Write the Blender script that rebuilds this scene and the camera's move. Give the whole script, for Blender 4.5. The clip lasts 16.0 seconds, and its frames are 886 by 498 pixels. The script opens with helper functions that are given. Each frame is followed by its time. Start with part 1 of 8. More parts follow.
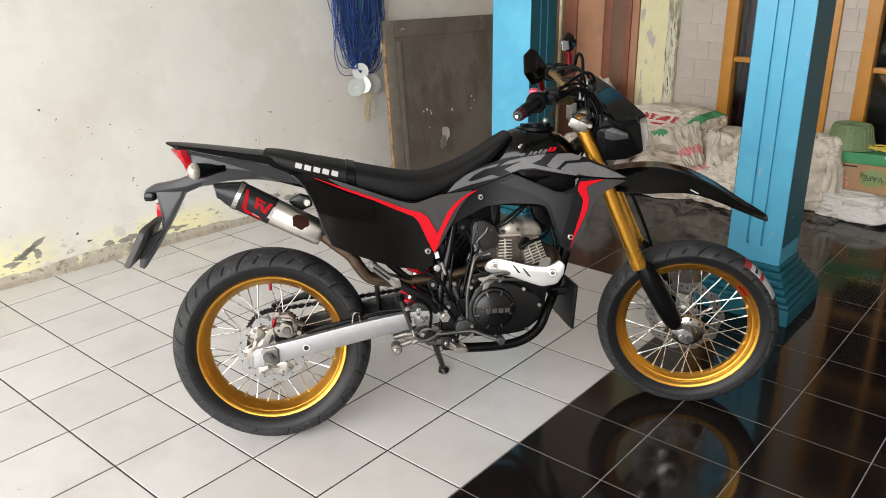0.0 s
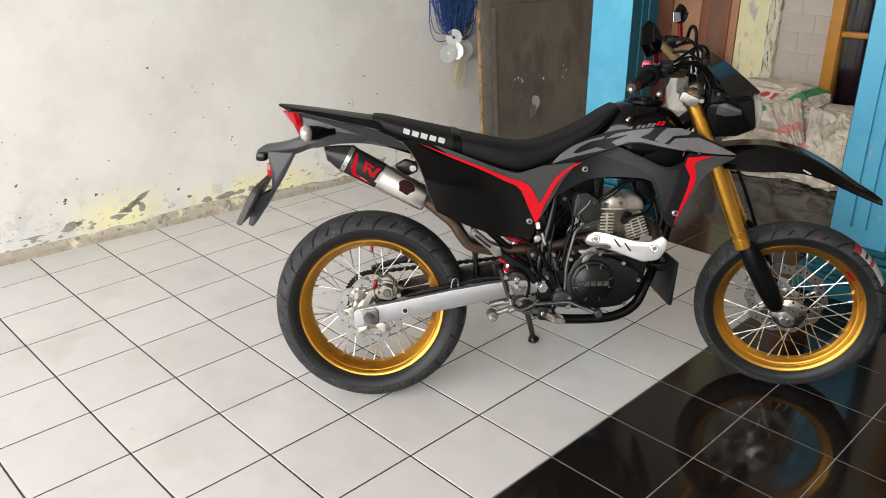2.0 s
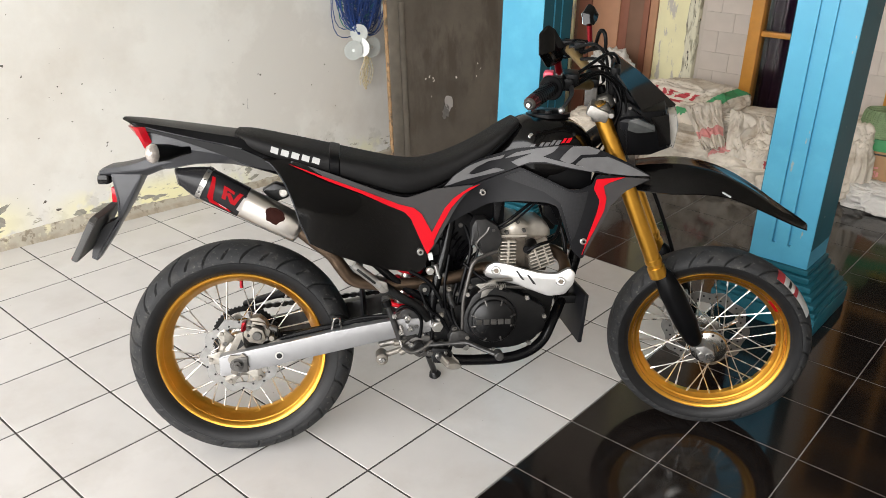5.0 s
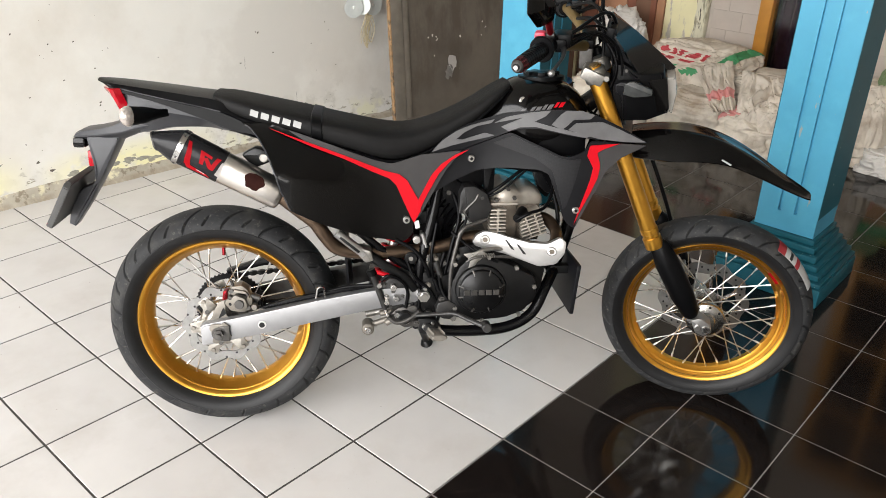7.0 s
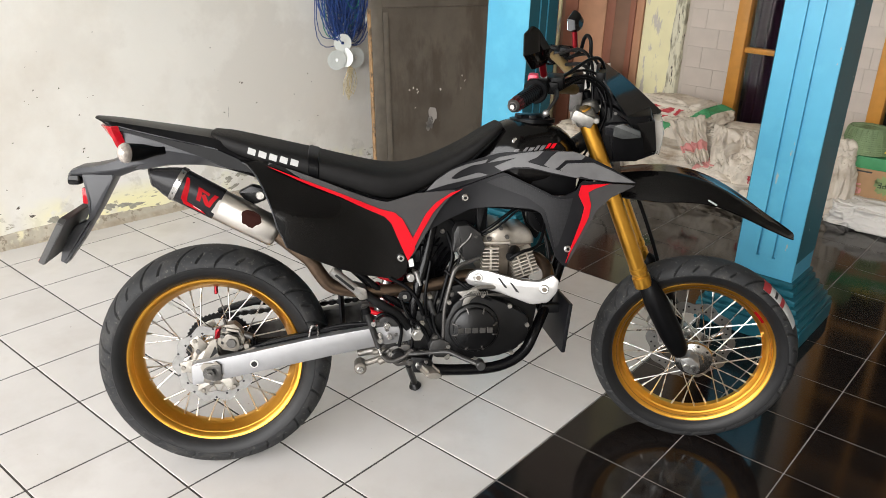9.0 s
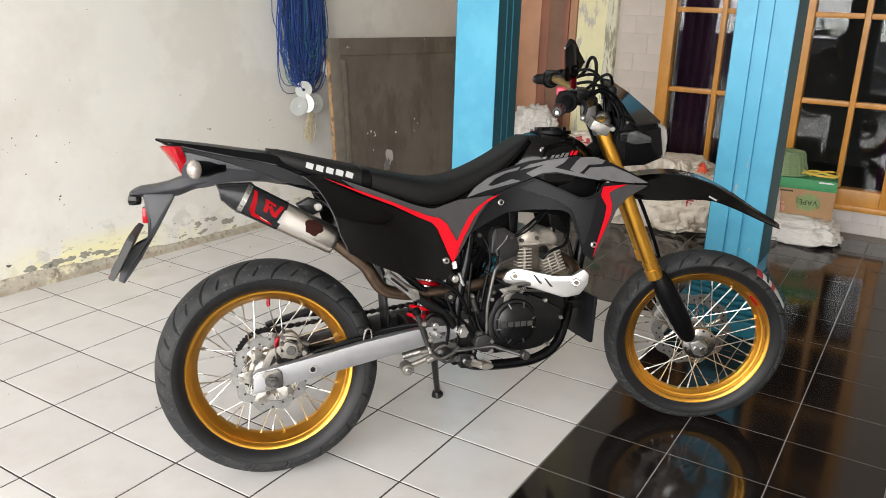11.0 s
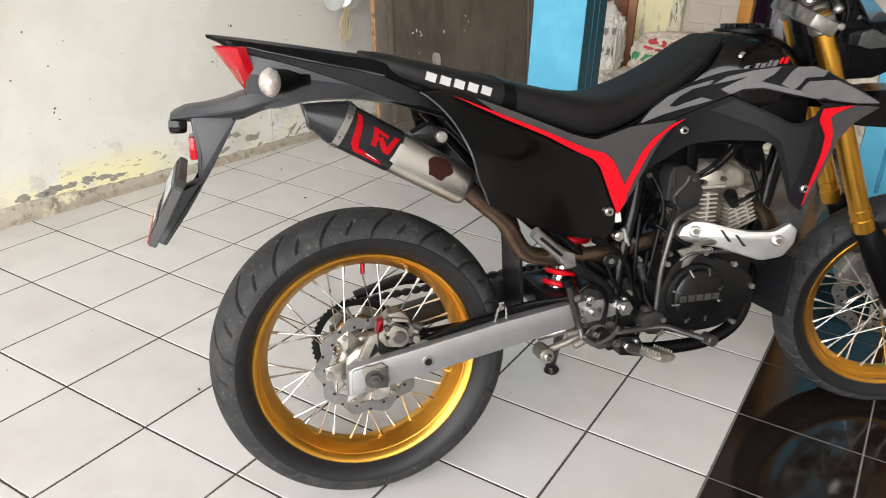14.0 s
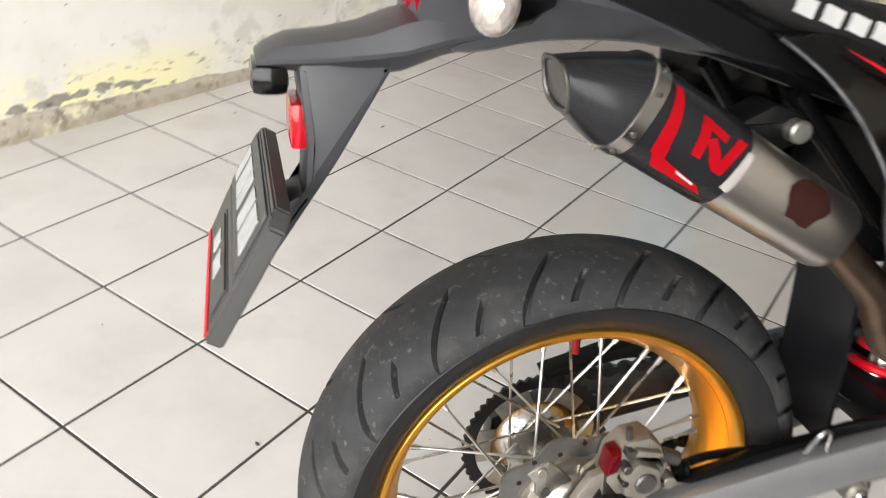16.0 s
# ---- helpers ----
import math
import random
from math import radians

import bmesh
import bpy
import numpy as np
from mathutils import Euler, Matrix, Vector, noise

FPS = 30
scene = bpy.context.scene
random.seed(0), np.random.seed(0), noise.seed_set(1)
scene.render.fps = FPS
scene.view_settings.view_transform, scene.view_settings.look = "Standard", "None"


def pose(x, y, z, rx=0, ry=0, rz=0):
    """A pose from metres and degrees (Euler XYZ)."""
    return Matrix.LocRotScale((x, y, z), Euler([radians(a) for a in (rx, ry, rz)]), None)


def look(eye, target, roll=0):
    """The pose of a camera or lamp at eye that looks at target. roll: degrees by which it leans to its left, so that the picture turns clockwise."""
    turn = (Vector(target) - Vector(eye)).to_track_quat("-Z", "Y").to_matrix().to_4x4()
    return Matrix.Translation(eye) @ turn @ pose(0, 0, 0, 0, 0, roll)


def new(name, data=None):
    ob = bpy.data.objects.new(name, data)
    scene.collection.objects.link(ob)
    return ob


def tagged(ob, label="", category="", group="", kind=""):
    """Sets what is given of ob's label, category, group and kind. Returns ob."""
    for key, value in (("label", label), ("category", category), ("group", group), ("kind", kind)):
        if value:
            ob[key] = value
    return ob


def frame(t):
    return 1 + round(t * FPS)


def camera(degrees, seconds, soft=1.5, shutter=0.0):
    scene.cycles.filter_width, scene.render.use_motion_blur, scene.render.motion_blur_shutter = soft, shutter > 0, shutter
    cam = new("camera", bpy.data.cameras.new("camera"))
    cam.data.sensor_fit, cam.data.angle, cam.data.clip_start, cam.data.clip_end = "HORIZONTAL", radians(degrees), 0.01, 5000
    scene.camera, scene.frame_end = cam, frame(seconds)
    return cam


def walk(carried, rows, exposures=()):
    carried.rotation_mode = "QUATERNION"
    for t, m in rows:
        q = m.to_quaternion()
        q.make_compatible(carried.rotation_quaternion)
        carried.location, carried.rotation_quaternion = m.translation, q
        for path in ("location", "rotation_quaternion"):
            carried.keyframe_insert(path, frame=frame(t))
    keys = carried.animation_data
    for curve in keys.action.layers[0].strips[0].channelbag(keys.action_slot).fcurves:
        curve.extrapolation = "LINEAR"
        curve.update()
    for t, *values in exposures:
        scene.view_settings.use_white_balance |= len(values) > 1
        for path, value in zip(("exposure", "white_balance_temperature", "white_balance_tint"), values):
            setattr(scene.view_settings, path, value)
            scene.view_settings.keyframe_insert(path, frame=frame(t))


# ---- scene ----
cam = camera(58.0, 16.0, soft=0.35, shutter=0.45)
PATH = [
    (0, (1.244, -1.815, 1.513), (0.028, -0.398, 0.797), -0.7),
    (0.5, (1.248, -1.834, 1.523), (0.016, -0.437, 0.794), -0.3),
    (1, (1.213, -1.889, 1.526), (-0.049, -0.528, 0.781), 0.1),
    (1.5, (1.171, -1.923, 1.526), (-0.142, -0.636, 0.739), -0.1),
    (2, (1.182, -1.899, 1.524), (-0.137, -0.62, 0.734), -0.1),
    (2.5, (1.212, -1.836, 1.513), (-0.095, -0.55, 0.713), 0.2),
    (3, (1.189, -1.797, 1.509), (-0.138, -0.547, 0.687), -0.1),
    (3.5, (1.131, -1.733, 1.52), (-0.129, -0.396, 0.729), 0.4),
    (4, (1.042, -1.677, 1.521), (-0.132, -0.262, 0.733), 1.4),
    (6.5, (1.053, -1.458, 1.496), (-0.169, -0.138, 0.622), 1.0),
    (7, (1.051, -1.458, 1.505), (-0.136, -0.125, 0.602), 1.4),
    (7.5, (1.043, -1.45, 1.499), (-0.137, -0.106, 0.603), 1.5),
    (8, (1.044, -1.451, 1.488), (-0.146, -0.095, 0.624), 1.9),
    (8.5, (1.038, -1.47, 1.481), (-0.15, -0.084, 0.664), 2.3),
    (11, (0.837, -1.946, 1.358), (-0.161, -0.325, 0.743), 1.8),
    (11.5, (0.731, -2.009, 1.349), (-0.206, -0.349, 0.744), 1.8),
    (12, (0.676, -2.016, 1.335), (-0.229, -0.352, 0.693), 1.5),
    (12.5, (0.599, -1.945, 1.305), (-0.267, -0.287, 0.597), 2.3),
    (13, (0.5, -1.807, 1.273), (-0.424, -0.198, 0.527), 2.8),
    (13.5, (0.389, -1.696, 1.257), (-0.579, -0.132, 0.47), 2.8),
    (14, (0.202, -1.595, 1.227), (-0.721, -0.029, 0.395), 2.5),
    (14.5, (0.003, -1.509, 1.215), (-0.835, 0.078, 0.333), 2.0),
    (15, (-0.249, -1.405, 1.191), (-1.013, 0.191, 0.26), 1.6),
    (15.5, (-0.414, -1.291, 1.14), (-1.152, 0.28, 0.147), 2.2),
    (16, (-0.451, -1.110, 1.066), (-1.332, 0.334, 0.000), 6.0),
]
walk(cam, [(t, look(eye, target, roll)) for t, eye, target, roll in PATH], exposures=[(0.0, 0.09), (1.0, 0.0), (3.0, -0.05), (4.0, 0.10), (7.0, 0.21), (8.5, 0.22), (12.0, 0.17), (14.0, 0.22), (15.0, 0.28), (16.0, 0.35)])

# ---------------------------------------------------------------- light
world = bpy.data.worlds.new("sky")
scene.world = world
world.use_nodes = True
wn = world.node_tree
sky = wn.nodes.new("ShaderNodeTexSky")
sky.sky_type = "NISHITA"
sky.sun_disc = False
sky.sun_elevation, sky.sun_rotation = radians(70), radians(200)
wn.links.new(sky.outputs[0], wn.nodes["Background"].inputs[0])
wn.nodes["Background"].inputs[1].default_value = 0.12

sun = new("sun", bpy.data.lights.new("sun", "SUN"))
sun.data.energy, sun.data.angle, sun.data.color = 1.2, radians(14), (1.0, 0.96, 0.9)
sun.matrix_world = look((0.9, -3.6, 10), (0, 0, 0))

daylight = new("daylight", bpy.data.lights.new("daylight", "AREA"))
daylight.data.shape, daylight.data.size, daylight.data.size_y = "RECTANGLE", 13.0, 4.5
daylight.data.energy, daylight.data.color = 1650, (1.0, 0.972, 0.94)
daylight.matrix_world = look((0.6, -7.2, 2.9), (-0.4, 0.8, 0.8))


# ---------------------------------------------------------------- materials
def shader(name, colour, rough=0.5, metal=0.0, vary=0.15, grain=40.0, bump=0.0, bump_scale=200.0, coat=0.0, rough_vary=0.1, per_piece=0.0, dark=None, spec=0.5):
    """A surface with a fine grain and broad blotches in its colour, uneven gloss and fine relief."""
    m = bpy.data.materials.new(name)
    m.use_nodes = True
    n, link = m.node_tree.nodes, m.node_tree.links.new
    b = n["Principled BSDF"]
    b.inputs["Metallic"].default_value = metal
    b.inputs["Coat Weight"].default_value = coat
    b.inputs["Specular IOR Level"].default_value = spec
    b.inputs["Coat Roughness"].default_value = 0.06
    at = n.new("ShaderNodeTexCoord")
    fine, broad = n.new("ShaderNodeTexNoise"), n.new("ShaderNodeTexNoise")
    fine.inputs["Scale"].default_value, fine.inputs["Detail"].default_value = grain, 5
    broad.inputs["Scale"].default_value, broad.inputs["Detail"].default_value = grain / 9, 3
    link(at.outputs["Object"], fine.inputs["Vector"])
    link(at.outputs["Object"], broad.inputs["Vector"])
    mix = n.new("ShaderNodeMath")
    mix.operation = "ADD"
    link(fine.outputs[0], mix.inputs[0])
    link(broad.outputs[0], mix.inputs[1])
    span = n.new("ShaderNodeMapRange")
    span.inputs["From Min"].default_value, span.inputs["From Max"].default_value = 0.6, 1.4
    link(mix.outputs[0], span.inputs[0])
    ramp = n.new("ShaderNodeMixRGB")
    lo = dark or tuple(c * (1 - vary) for c in colour)
    hi = tuple(min(1, c * (1 + vary * 0.6)) for c in colour)
    ramp.inputs[1].default_value, ramp.inputs[2].default_value = (*lo, 1), (*hi, 1)
    link(span.outputs[0], ramp.inputs[0])
    out = ramp.outputs[0]
    if per_piece:
        info, hsv, rng = n.new("ShaderNodeObjectInfo"), n.new("ShaderNodeHueSaturation"), n.new("ShaderNodeMapRange")
        rng.inputs["To Min"].default_value, rng.inputs["To Max"].default_value = 1 - per_piece, 1 + per_piece
        link(info.outputs["Random"], rng.inputs[0])
        link(rng.outputs[0], hsv.inputs["Value"])
        link(out, hsv.inputs["Color"])
        out = hsv.outputs[0]
    link(out, b.inputs["Base Color"])
    rr = n.new("ShaderNodeMapRange")
    rr.inputs["To Min"].default_value, rr.inputs["To Max"].default_value = max(0.02, rough - rough_vary * rough), min(1, rough + rough_vary)
    link(broad.outputs[0], rr.inputs[0])
    link(rr.outputs[0], b.inputs["Roughness"])
    if bump:
        tex, bp = n.new("ShaderNodeTexNoise"), n.new("ShaderNodeBump")
        tex.inputs["Scale"].default_value, tex.inputs["Detail"].default_value = bump_scale, 4
        bp.inputs["Strength"].default_value, bp.inputs["Distance"].default_value = bump, 0.002
        link(at.outputs["Object"], tex.inputs["Vector"])
        link(tex.outputs[0], bp.inputs["Height"])
        link(bp.outputs[0], b.inputs["Normal"])
    return m


def blotch(m, colour, scale, low, high, height=None, detail=6.0, stretch=(1, 1, 1), along=None):
    """Adds stains, flaked patches or painted shade of another colour to a surface, in broken shapes: at most up to some
    height over the floor, and along a stretch of the world's Y.
    """
    n, link = m.node_tree.nodes, m.node_tree.links.new
    b = n["Principled BSDF"]
    was = b.inputs["Base Color"].links[0].from_socket
    at, tex, cut, mix = n.new("ShaderNodeNewGeometry"), n.new("ShaderNodeTexNoise"), n.new("ShaderNodeMapRange"), n.new("ShaderNodeMixRGB")
    mp = n.new("ShaderNodeMapping")
    mp.inputs["Scale"].default_value = stretch
    link(at.outputs["Position"], mp.inputs["Vector"])
    tex.inputs["Scale"].default_value, tex.inputs["Detail"].default_value = scale, detail
    tex.inputs["Roughness"].default_value = 0.62
    link(mp.outputs[0], tex.inputs["Vector"])
    cut.inputs["From Min"].default_value, cut.inputs["From Max"].default_value = low, high
    link(tex.outputs[0], cut.inputs[0])
    amount = cut.outputs[0]
    xyz = n.new("ShaderNodeSeparateXYZ")
    link(at.outputs["Position"], xyz.inputs[0])
    fades = [(2, height, height * 0.55)] if height else []
    if along:
        fades += [(1, along[0] - 0.12, along[0] + 0.12), (1, along[1] + 0.12, along[1] - 0.12)]
    for axis, a, z in fades:
        fall, mul = n.new("ShaderNodeMapRange"), n.new("ShaderNodeMath")
        fall.inputs["From Min"].default_value, fall.inputs["From Max"].default_value = a, z
        link(xyz.outputs[axis], fall.inputs[0])
        mul.operation = "MULTIPLY"
        link(amount, mul.inputs[0])
        link(fall.outputs[0], mul.inputs[1])
        amount = mul.outputs[0]
    link(amount, mix.inputs[0])
    link(was, mix.inputs[1])
    mix.inputs[2].default_value = (*colour, 1)
    link(mix.outputs[0], b.inputs["Base Color"])
    return m


def weave(m, colour, size):
    """A carbon or cloth weave of two tones."""
    n, link = m.node_tree.nodes, m.node_tree.links.new
    b = n["Principled BSDF"]
    at, chk = n.new("ShaderNodeTexCoord"), n.new("ShaderNodeTexChecker")
    mp = n.new("ShaderNodeMapping")
    mp.inputs["Rotation"].default_value = (0, radians(45), 0)
    link(at.outputs["Object"], mp.inputs[0])
    link(mp.outputs[0], chk.inputs["Vector"])
    chk.inputs["Scale"].default_value = size
    chk.inputs["Color1"].default_value = (*colour, 1)
    chk.inputs["Color2"].default_value = (*(c * 1.7 for c in colour), 1)
    link(chk.outputs[0], b.inputs["Base Color"])
    return m


def clear(name, ior):
    """A thin pane: light goes straight through, and a share that grows at a slant is mirrored."""
    m = bpy.data.materials.new(name)
    m.use_nodes = True
    n, link = m.node_tree.nodes, m.node_tree.links.new
    n.remove(n["Principled BSDF"])
    through_it, gloss, fres, mix = n.new("ShaderNodeBsdfTransparent"), n.new("ShaderNodeBsdfGlossy"), n.new("ShaderNodeFresnel"), n.new("ShaderNodeMixShader")
    through_it.inputs["Color"].default_value = (0.90, 0.93, 0.93, 1)
    gloss.inputs["Roughness"].default_value = 0.015
    fres.inputs["IOR"].default_value = ior
    link(fres.outputs[0], mix.inputs[0])
    link(through_it.outputs[0], mix.inputs[1])
    link(gloss.outputs[0], mix.inputs[2])
    link(mix.outputs[0], n["Material Output"].inputs["Surface"])
    return m


WHITE_TILE = shader("white_glazed_tile", (0.60, 0.58, 0.56), 0.2, vary=0.06, grain=9, per_piece=0.035, bump=0.05, bump_scale=14, rough_vary=0.12)
blotch(WHITE_TILE, (0.50, 0.47, 0.44), 3, 0.5, 0.8)
blotch(WHITE_TILE, (0.30, 0.27, 0.24), 40, 0.73, 0.76, detail=3)
BLACK_TILE = shader("black_polished_tile", (0.010, 0.0076, 0.0068), 0.075, vary=0.5, grain=30, per_piece=0.1, bump=0.03, bump_scale=10, rough_vary=0.05, spec=0.36)
GROUT = shader("dark_grout", (0.055, 0.05, 0.045), 0.9, vary=0.5, grain=60)
PALE_GROUT = shader("pale_grout", (0.26, 0.245, 0.23), 0.9, vary=0.4, grain=60)
PLASTER = shader("old_white_plaster", (0.73, 0.71, 0.66), 0.75, vary=0.05, grain=5, bump=0.25, bump_scale=35)
blotch(PLASTER, (0.62, 0.585, 0.525), 2.2, 0.48, 0.75)
blotch(PLASTER, (0.66, 0.635, 0.585), 1.3, 0.50, 0.56, detail=8)
blotch(PLASTER, (0.60, 0.575, 0.52), 7, 0.54, 0.60, height=0.36, detail=7)
blotch(PLASTER, (0.80, 0.755, 0.45), 4.5, 0.42, 0.50, height=0.26, along=(-0.62, -0.30))
blotch(PLASTER, (0.80, 0.755, 0.46), 5, 0.40, 0.50, height=0.21, along=(-0.05, 0.62))
blotch(PLASTER, (0.74, 0.72, 0.55), 6, 0.50, 0.60, height=0.18, along=(0.75, 1.9))
blotch(PLASTER, (0.56, 0.575, 0.58), 5, 0.44, 0.56, height=0.62, along=(-2.2, -0.90))
blotch(PLASTER, (0.30, 0.275, 0.21), 26, 0.585, 0.62, height=0.17, detail=5, stretch=(1, 0.6, 1.4))
MORTAR = shader("rough_mortar_skirting", (0.42, 0.38, 0.305), 0.9, vary=0.22, grain=34, bump=0.7, bump_scale=70)
blotch(MORTAR, (0.66, 0.61, 0.42), 14, 0.53, 0.62, detail=4, along=(-0.8, 0.6))
blotch(MORTAR, (0.24, 0.205, 0.15), 30, 0.56, 0.62, detail=4)
# Dark brown low down: the floor's shadow line put into colour.
blotch(MORTAR, (0.30, 0.25, 0.185), 9, 0.36, 0.62, height=0.030)
FLAKE = shader("bare_grey_plaster", (0.30, 0.285, 0.235), 0.9, vary=0.35, grain=60, bump=0.4, bump_scale=120)
SPECK = shader("dark_fleck", (0.12, 0.105, 0.085), 0.9, vary=0.4, grain=60)
PLAIN_WALL = shader("plain_wall_paint", (0.55, 0.52, 0.47), 0.8, vary=0.08, grain=6)
CEILING = shader("ceiling_board", (0.62, 0.60, 0.56), 0.8, vary=0.06, grain=5)
HOUSE_WALL = shader("beige_house_wall", (0.50, 0.445, 0.39), 0.7, vary=0.12, grain=8, bump=0.2, bump_scale=60)
WALL_TILE = shader("beige_wall_tile", (0.53, 0.465, 0.41), 0.4, vary=0.12, grain=9, per_piece=0.03)
PLINTH_TILE = shader("white_plinth_tile", (0.62, 0.58, 0.55), 0.35, vary=0.08, grain=14, per_piece=0.05)
YELLOW = shader("peeling_yellow_paint", (0.80, 0.75, 0.47), 0.75, vary=0.10, grain=10, bump=0.3, bump_scale=50)
blotch(YELLOW, (0.52, 0.48, 0.42), 9, 0.57, 0.62, stretch=(2.2, 1, 0.6))
STAINED = shader("stained_cream_plaster", (0.68, 0.65, 0.50), 0.8, vary=0.12, grain=10, bump=0.4, bump_scale=50)
blotch(STAINED, (0.30, 0.28, 0.20), 14, 0.50, 0.60, stretch=(2.5, 1, 0.5))
blotch(STAINED, (0.06, 0.055, 0.045), 22, 0.60, 0.64, stretch=(2.2, 1, 0.5))
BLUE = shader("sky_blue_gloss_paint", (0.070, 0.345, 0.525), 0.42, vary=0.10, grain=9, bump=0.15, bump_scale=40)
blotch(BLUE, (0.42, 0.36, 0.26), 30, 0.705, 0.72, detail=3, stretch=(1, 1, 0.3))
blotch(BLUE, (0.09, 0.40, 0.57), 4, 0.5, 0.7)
TEAL = shader("teal_gloss", (0.013, 0.105, 0.145), 0.42, vary=0.15, grain=12, bump=0.15, bump_scale=40, spec=0.2)
blotch(TEAL, (0.5, 0.5, 0.46), 60, 0.74, 0.75, detail=2)
ORANGE_WOOD = shader("varnished_orange_wood", (0.60, 0.27, 0.045), 0.32, vary=0.25, grain=14, bump=0.15, bump_scale=90)
DARK_WOOD = shader("dark_brown_board", (0.20, 0.105, 0.065), 0.6, vary=0.3, grain=7, bump=0.25, bump_scale=50)
RED_WOOD = shader("reddish_board", (0.26, 0.095, 0.055), 0.55, vary=0.3, grain=7, bump=0.25, bump_scale=50)
BROWN_WOOD = shader("weathered_brown_board", (0.43, 0.22, 0.125), 0.62, vary=0.28, grain=7, bump=0.25, bump_scale=50, per_piece=0.22)
BOARD = shader("old_dark_panel", (0.098, 0.082, 0.066), 0.34, vary=0.35, grain=8, bump=0.12, bump_scale=40, spec=0.6)
DUSTY_BOARD = shader("dusty_grey_brown_board", (0.150, 0.130, 0.105), 0.5, vary=0.4, grain=12, bump=0.15, bump_scale=60)
blotch(BOARD, (0.40, 0.38, 0.34), 16, 0.765, 0.775, detail=2)
blotch(BOARD, (0.130, 0.110, 0.088), 2.5, 0.45, 0.7)
blotch(BOARD, (0.070, 0.056, 0.043), 7, 0.50, 0.62, detail=7, stretch=(1, 1, 0.35))
RAW_WOOD = shader("raw_wood_edge", (0.34, 0.205, 0.10), 0.7, vary=0.45, grain=30, bump=0.3, bump_scale=90)
blotch(RAW_WOOD, (0.10, 0.07, 0.045), 22, 0.50, 0.60)
CURTAIN = shader("purple_curtain", (0.075, 0.018, 0.055), 0.85, vary=0.3, grain=20)
SHEER = shader("pale_curtain", (0.40, 0.36, 0.36), 0.85, vary=0.15, grain=20)
# The unlit room's dimness is put into this dark colour.
ROOM = shader("room_shade_colour", (0.07, 0.06, 0.055), 0.8, vary=0.2, grain=4)
GLASS = clear("window_glass", 1.42)
CONCRETE = shader("yard_concrete", (0.36, 0.35, 0.33), 0.85, vary=0.2, grain=3)
LEAF = shader("hedge_leaf", (0.07, 0.12, 0.03), 0.6, vary=0.5, grain=12)

TYRE = shader("tyre_rubber", (0.026, 0.0265, 0.0275), 0.62, vary=0.355, grain=60, bump=0.12, bump_scale=300, spec=0.2)
blotch(TYRE, (0.060, 0.057, 0.052), 14, 0.52, 0.85)
blotch(TYRE, (0.075, 0.072, 0.066), 95, 0.60, 0.72, detail=3)
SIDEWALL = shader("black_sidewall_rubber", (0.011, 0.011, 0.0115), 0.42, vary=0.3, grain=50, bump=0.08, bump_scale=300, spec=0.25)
GOLD = shader("gold_anodised_metal", (0.74, 0.375, 0.055), 0.30, 1.0, vary=0.10, grain=40, rough_vary=0.08)
DISC_STEEL = shader("dull_disc_steel", (0.27, 0.265, 0.255), 0.34, 1.0, vary=0.25, grain=60)
POLISHED = shader("polished_alloy", (0.42, 0.41, 0.39), 0.20, 1.0, vary=0.3, grain=30)
STEEL = shader("bright_steel", (0.60, 0.59, 0.57), 0.24, 1.0, vary=0.15, grain=60)
ALU = shader("brushed_aluminium", (0.36, 0.355, 0.345), 0.36, 0.9, vary=0.10, grain=50, bump=0.04, bump_scale=300)
CAST = shader("cast_aluminium", (0.33, 0.315, 0.29), 0.36, 0.85, vary=0.45, grain=60, bump=0.25, bump_scale=260)
DIRTY_ALLOY = shader("dirty_silver_alloy", (0.33, 0.31, 0.275), 0.30, 0.9, vary=0.45, grain=50, bump=0.15, bump_scale=160)
CALIPER = shader("dirty_cast_alloy", (0.235, 0.215, 0.185), 0.45, 0.65, vary=0.35, grain=45, bump=0.3, bump_scale=200)
ARM = shader("grey_alloy_beam", (0.32, 0.32, 0.325), 0.42, 0.75, vary=0.08, grain=50, bump=0.05, bump_scale=300)
ENGINE = shader("black_engine_paint", (0.0055, 0.0055, 0.0058), 0.24, 0.0, vary=0.6, grain=60, bump=0.10, bump_scale=420, spec=0.30, rough_vary=0.2)
FRAME = shader("gloss_black_frame_paint", (0.0035, 0.0035, 0.004), 0.20, vary=0.4, grain=50, bump=0.25, bump_scale=60, spec=0.2)
ENGINE_WORN = shader("rubbed_black_metal", (0.048, 0.047, 0.046), 0.34, 0.6, vary=0.6, grain=45, bump=0.2, bump_scale=200)
WORN = shader("worn_dark_metal", (0.105, 0.10, 0.094), 0.38, 0.75, vary=0.45, grain=60, bump=0.2, bump_scale=260)
CYLINDER = shader("dusty_brown_alloy", (0.15, 0.125, 0.10), 0.45, 0.6, vary=0.4, grain=50, bump=0.2, bump_scale=260)
INTAKE = shader("dark_grey_cast_cover", (0.017, 0.0165, 0.0165), 0.36, vary=0.4, grain=60, bump=0.12, bump_scale=300, spec=0.35)
HEAD = shader("warm_silver_alloy", (0.44, 0.40, 0.345), 0.36, 0.45, vary=0.3, grain=45, bump=0.15, bump_scale=260)
BLACK = shader("black_plastic", (0.003, 0.003, 0.0034), 0.30, vary=0.4, grain=40, bump=0.06, bump_scale=500, spec=0.1)
GLOSS = shader("gloss_black_panel", (0.0024, 0.0022, 0.0022), 0.11, vary=0.3, grain=30, rough_vary=0.05, spec=0.27)
SATIN = shader("satin_charcoal_panel", (0.0085, 0.0085, 0.0098), 0.33, vary=0.25, grain=40, spec=0.13)
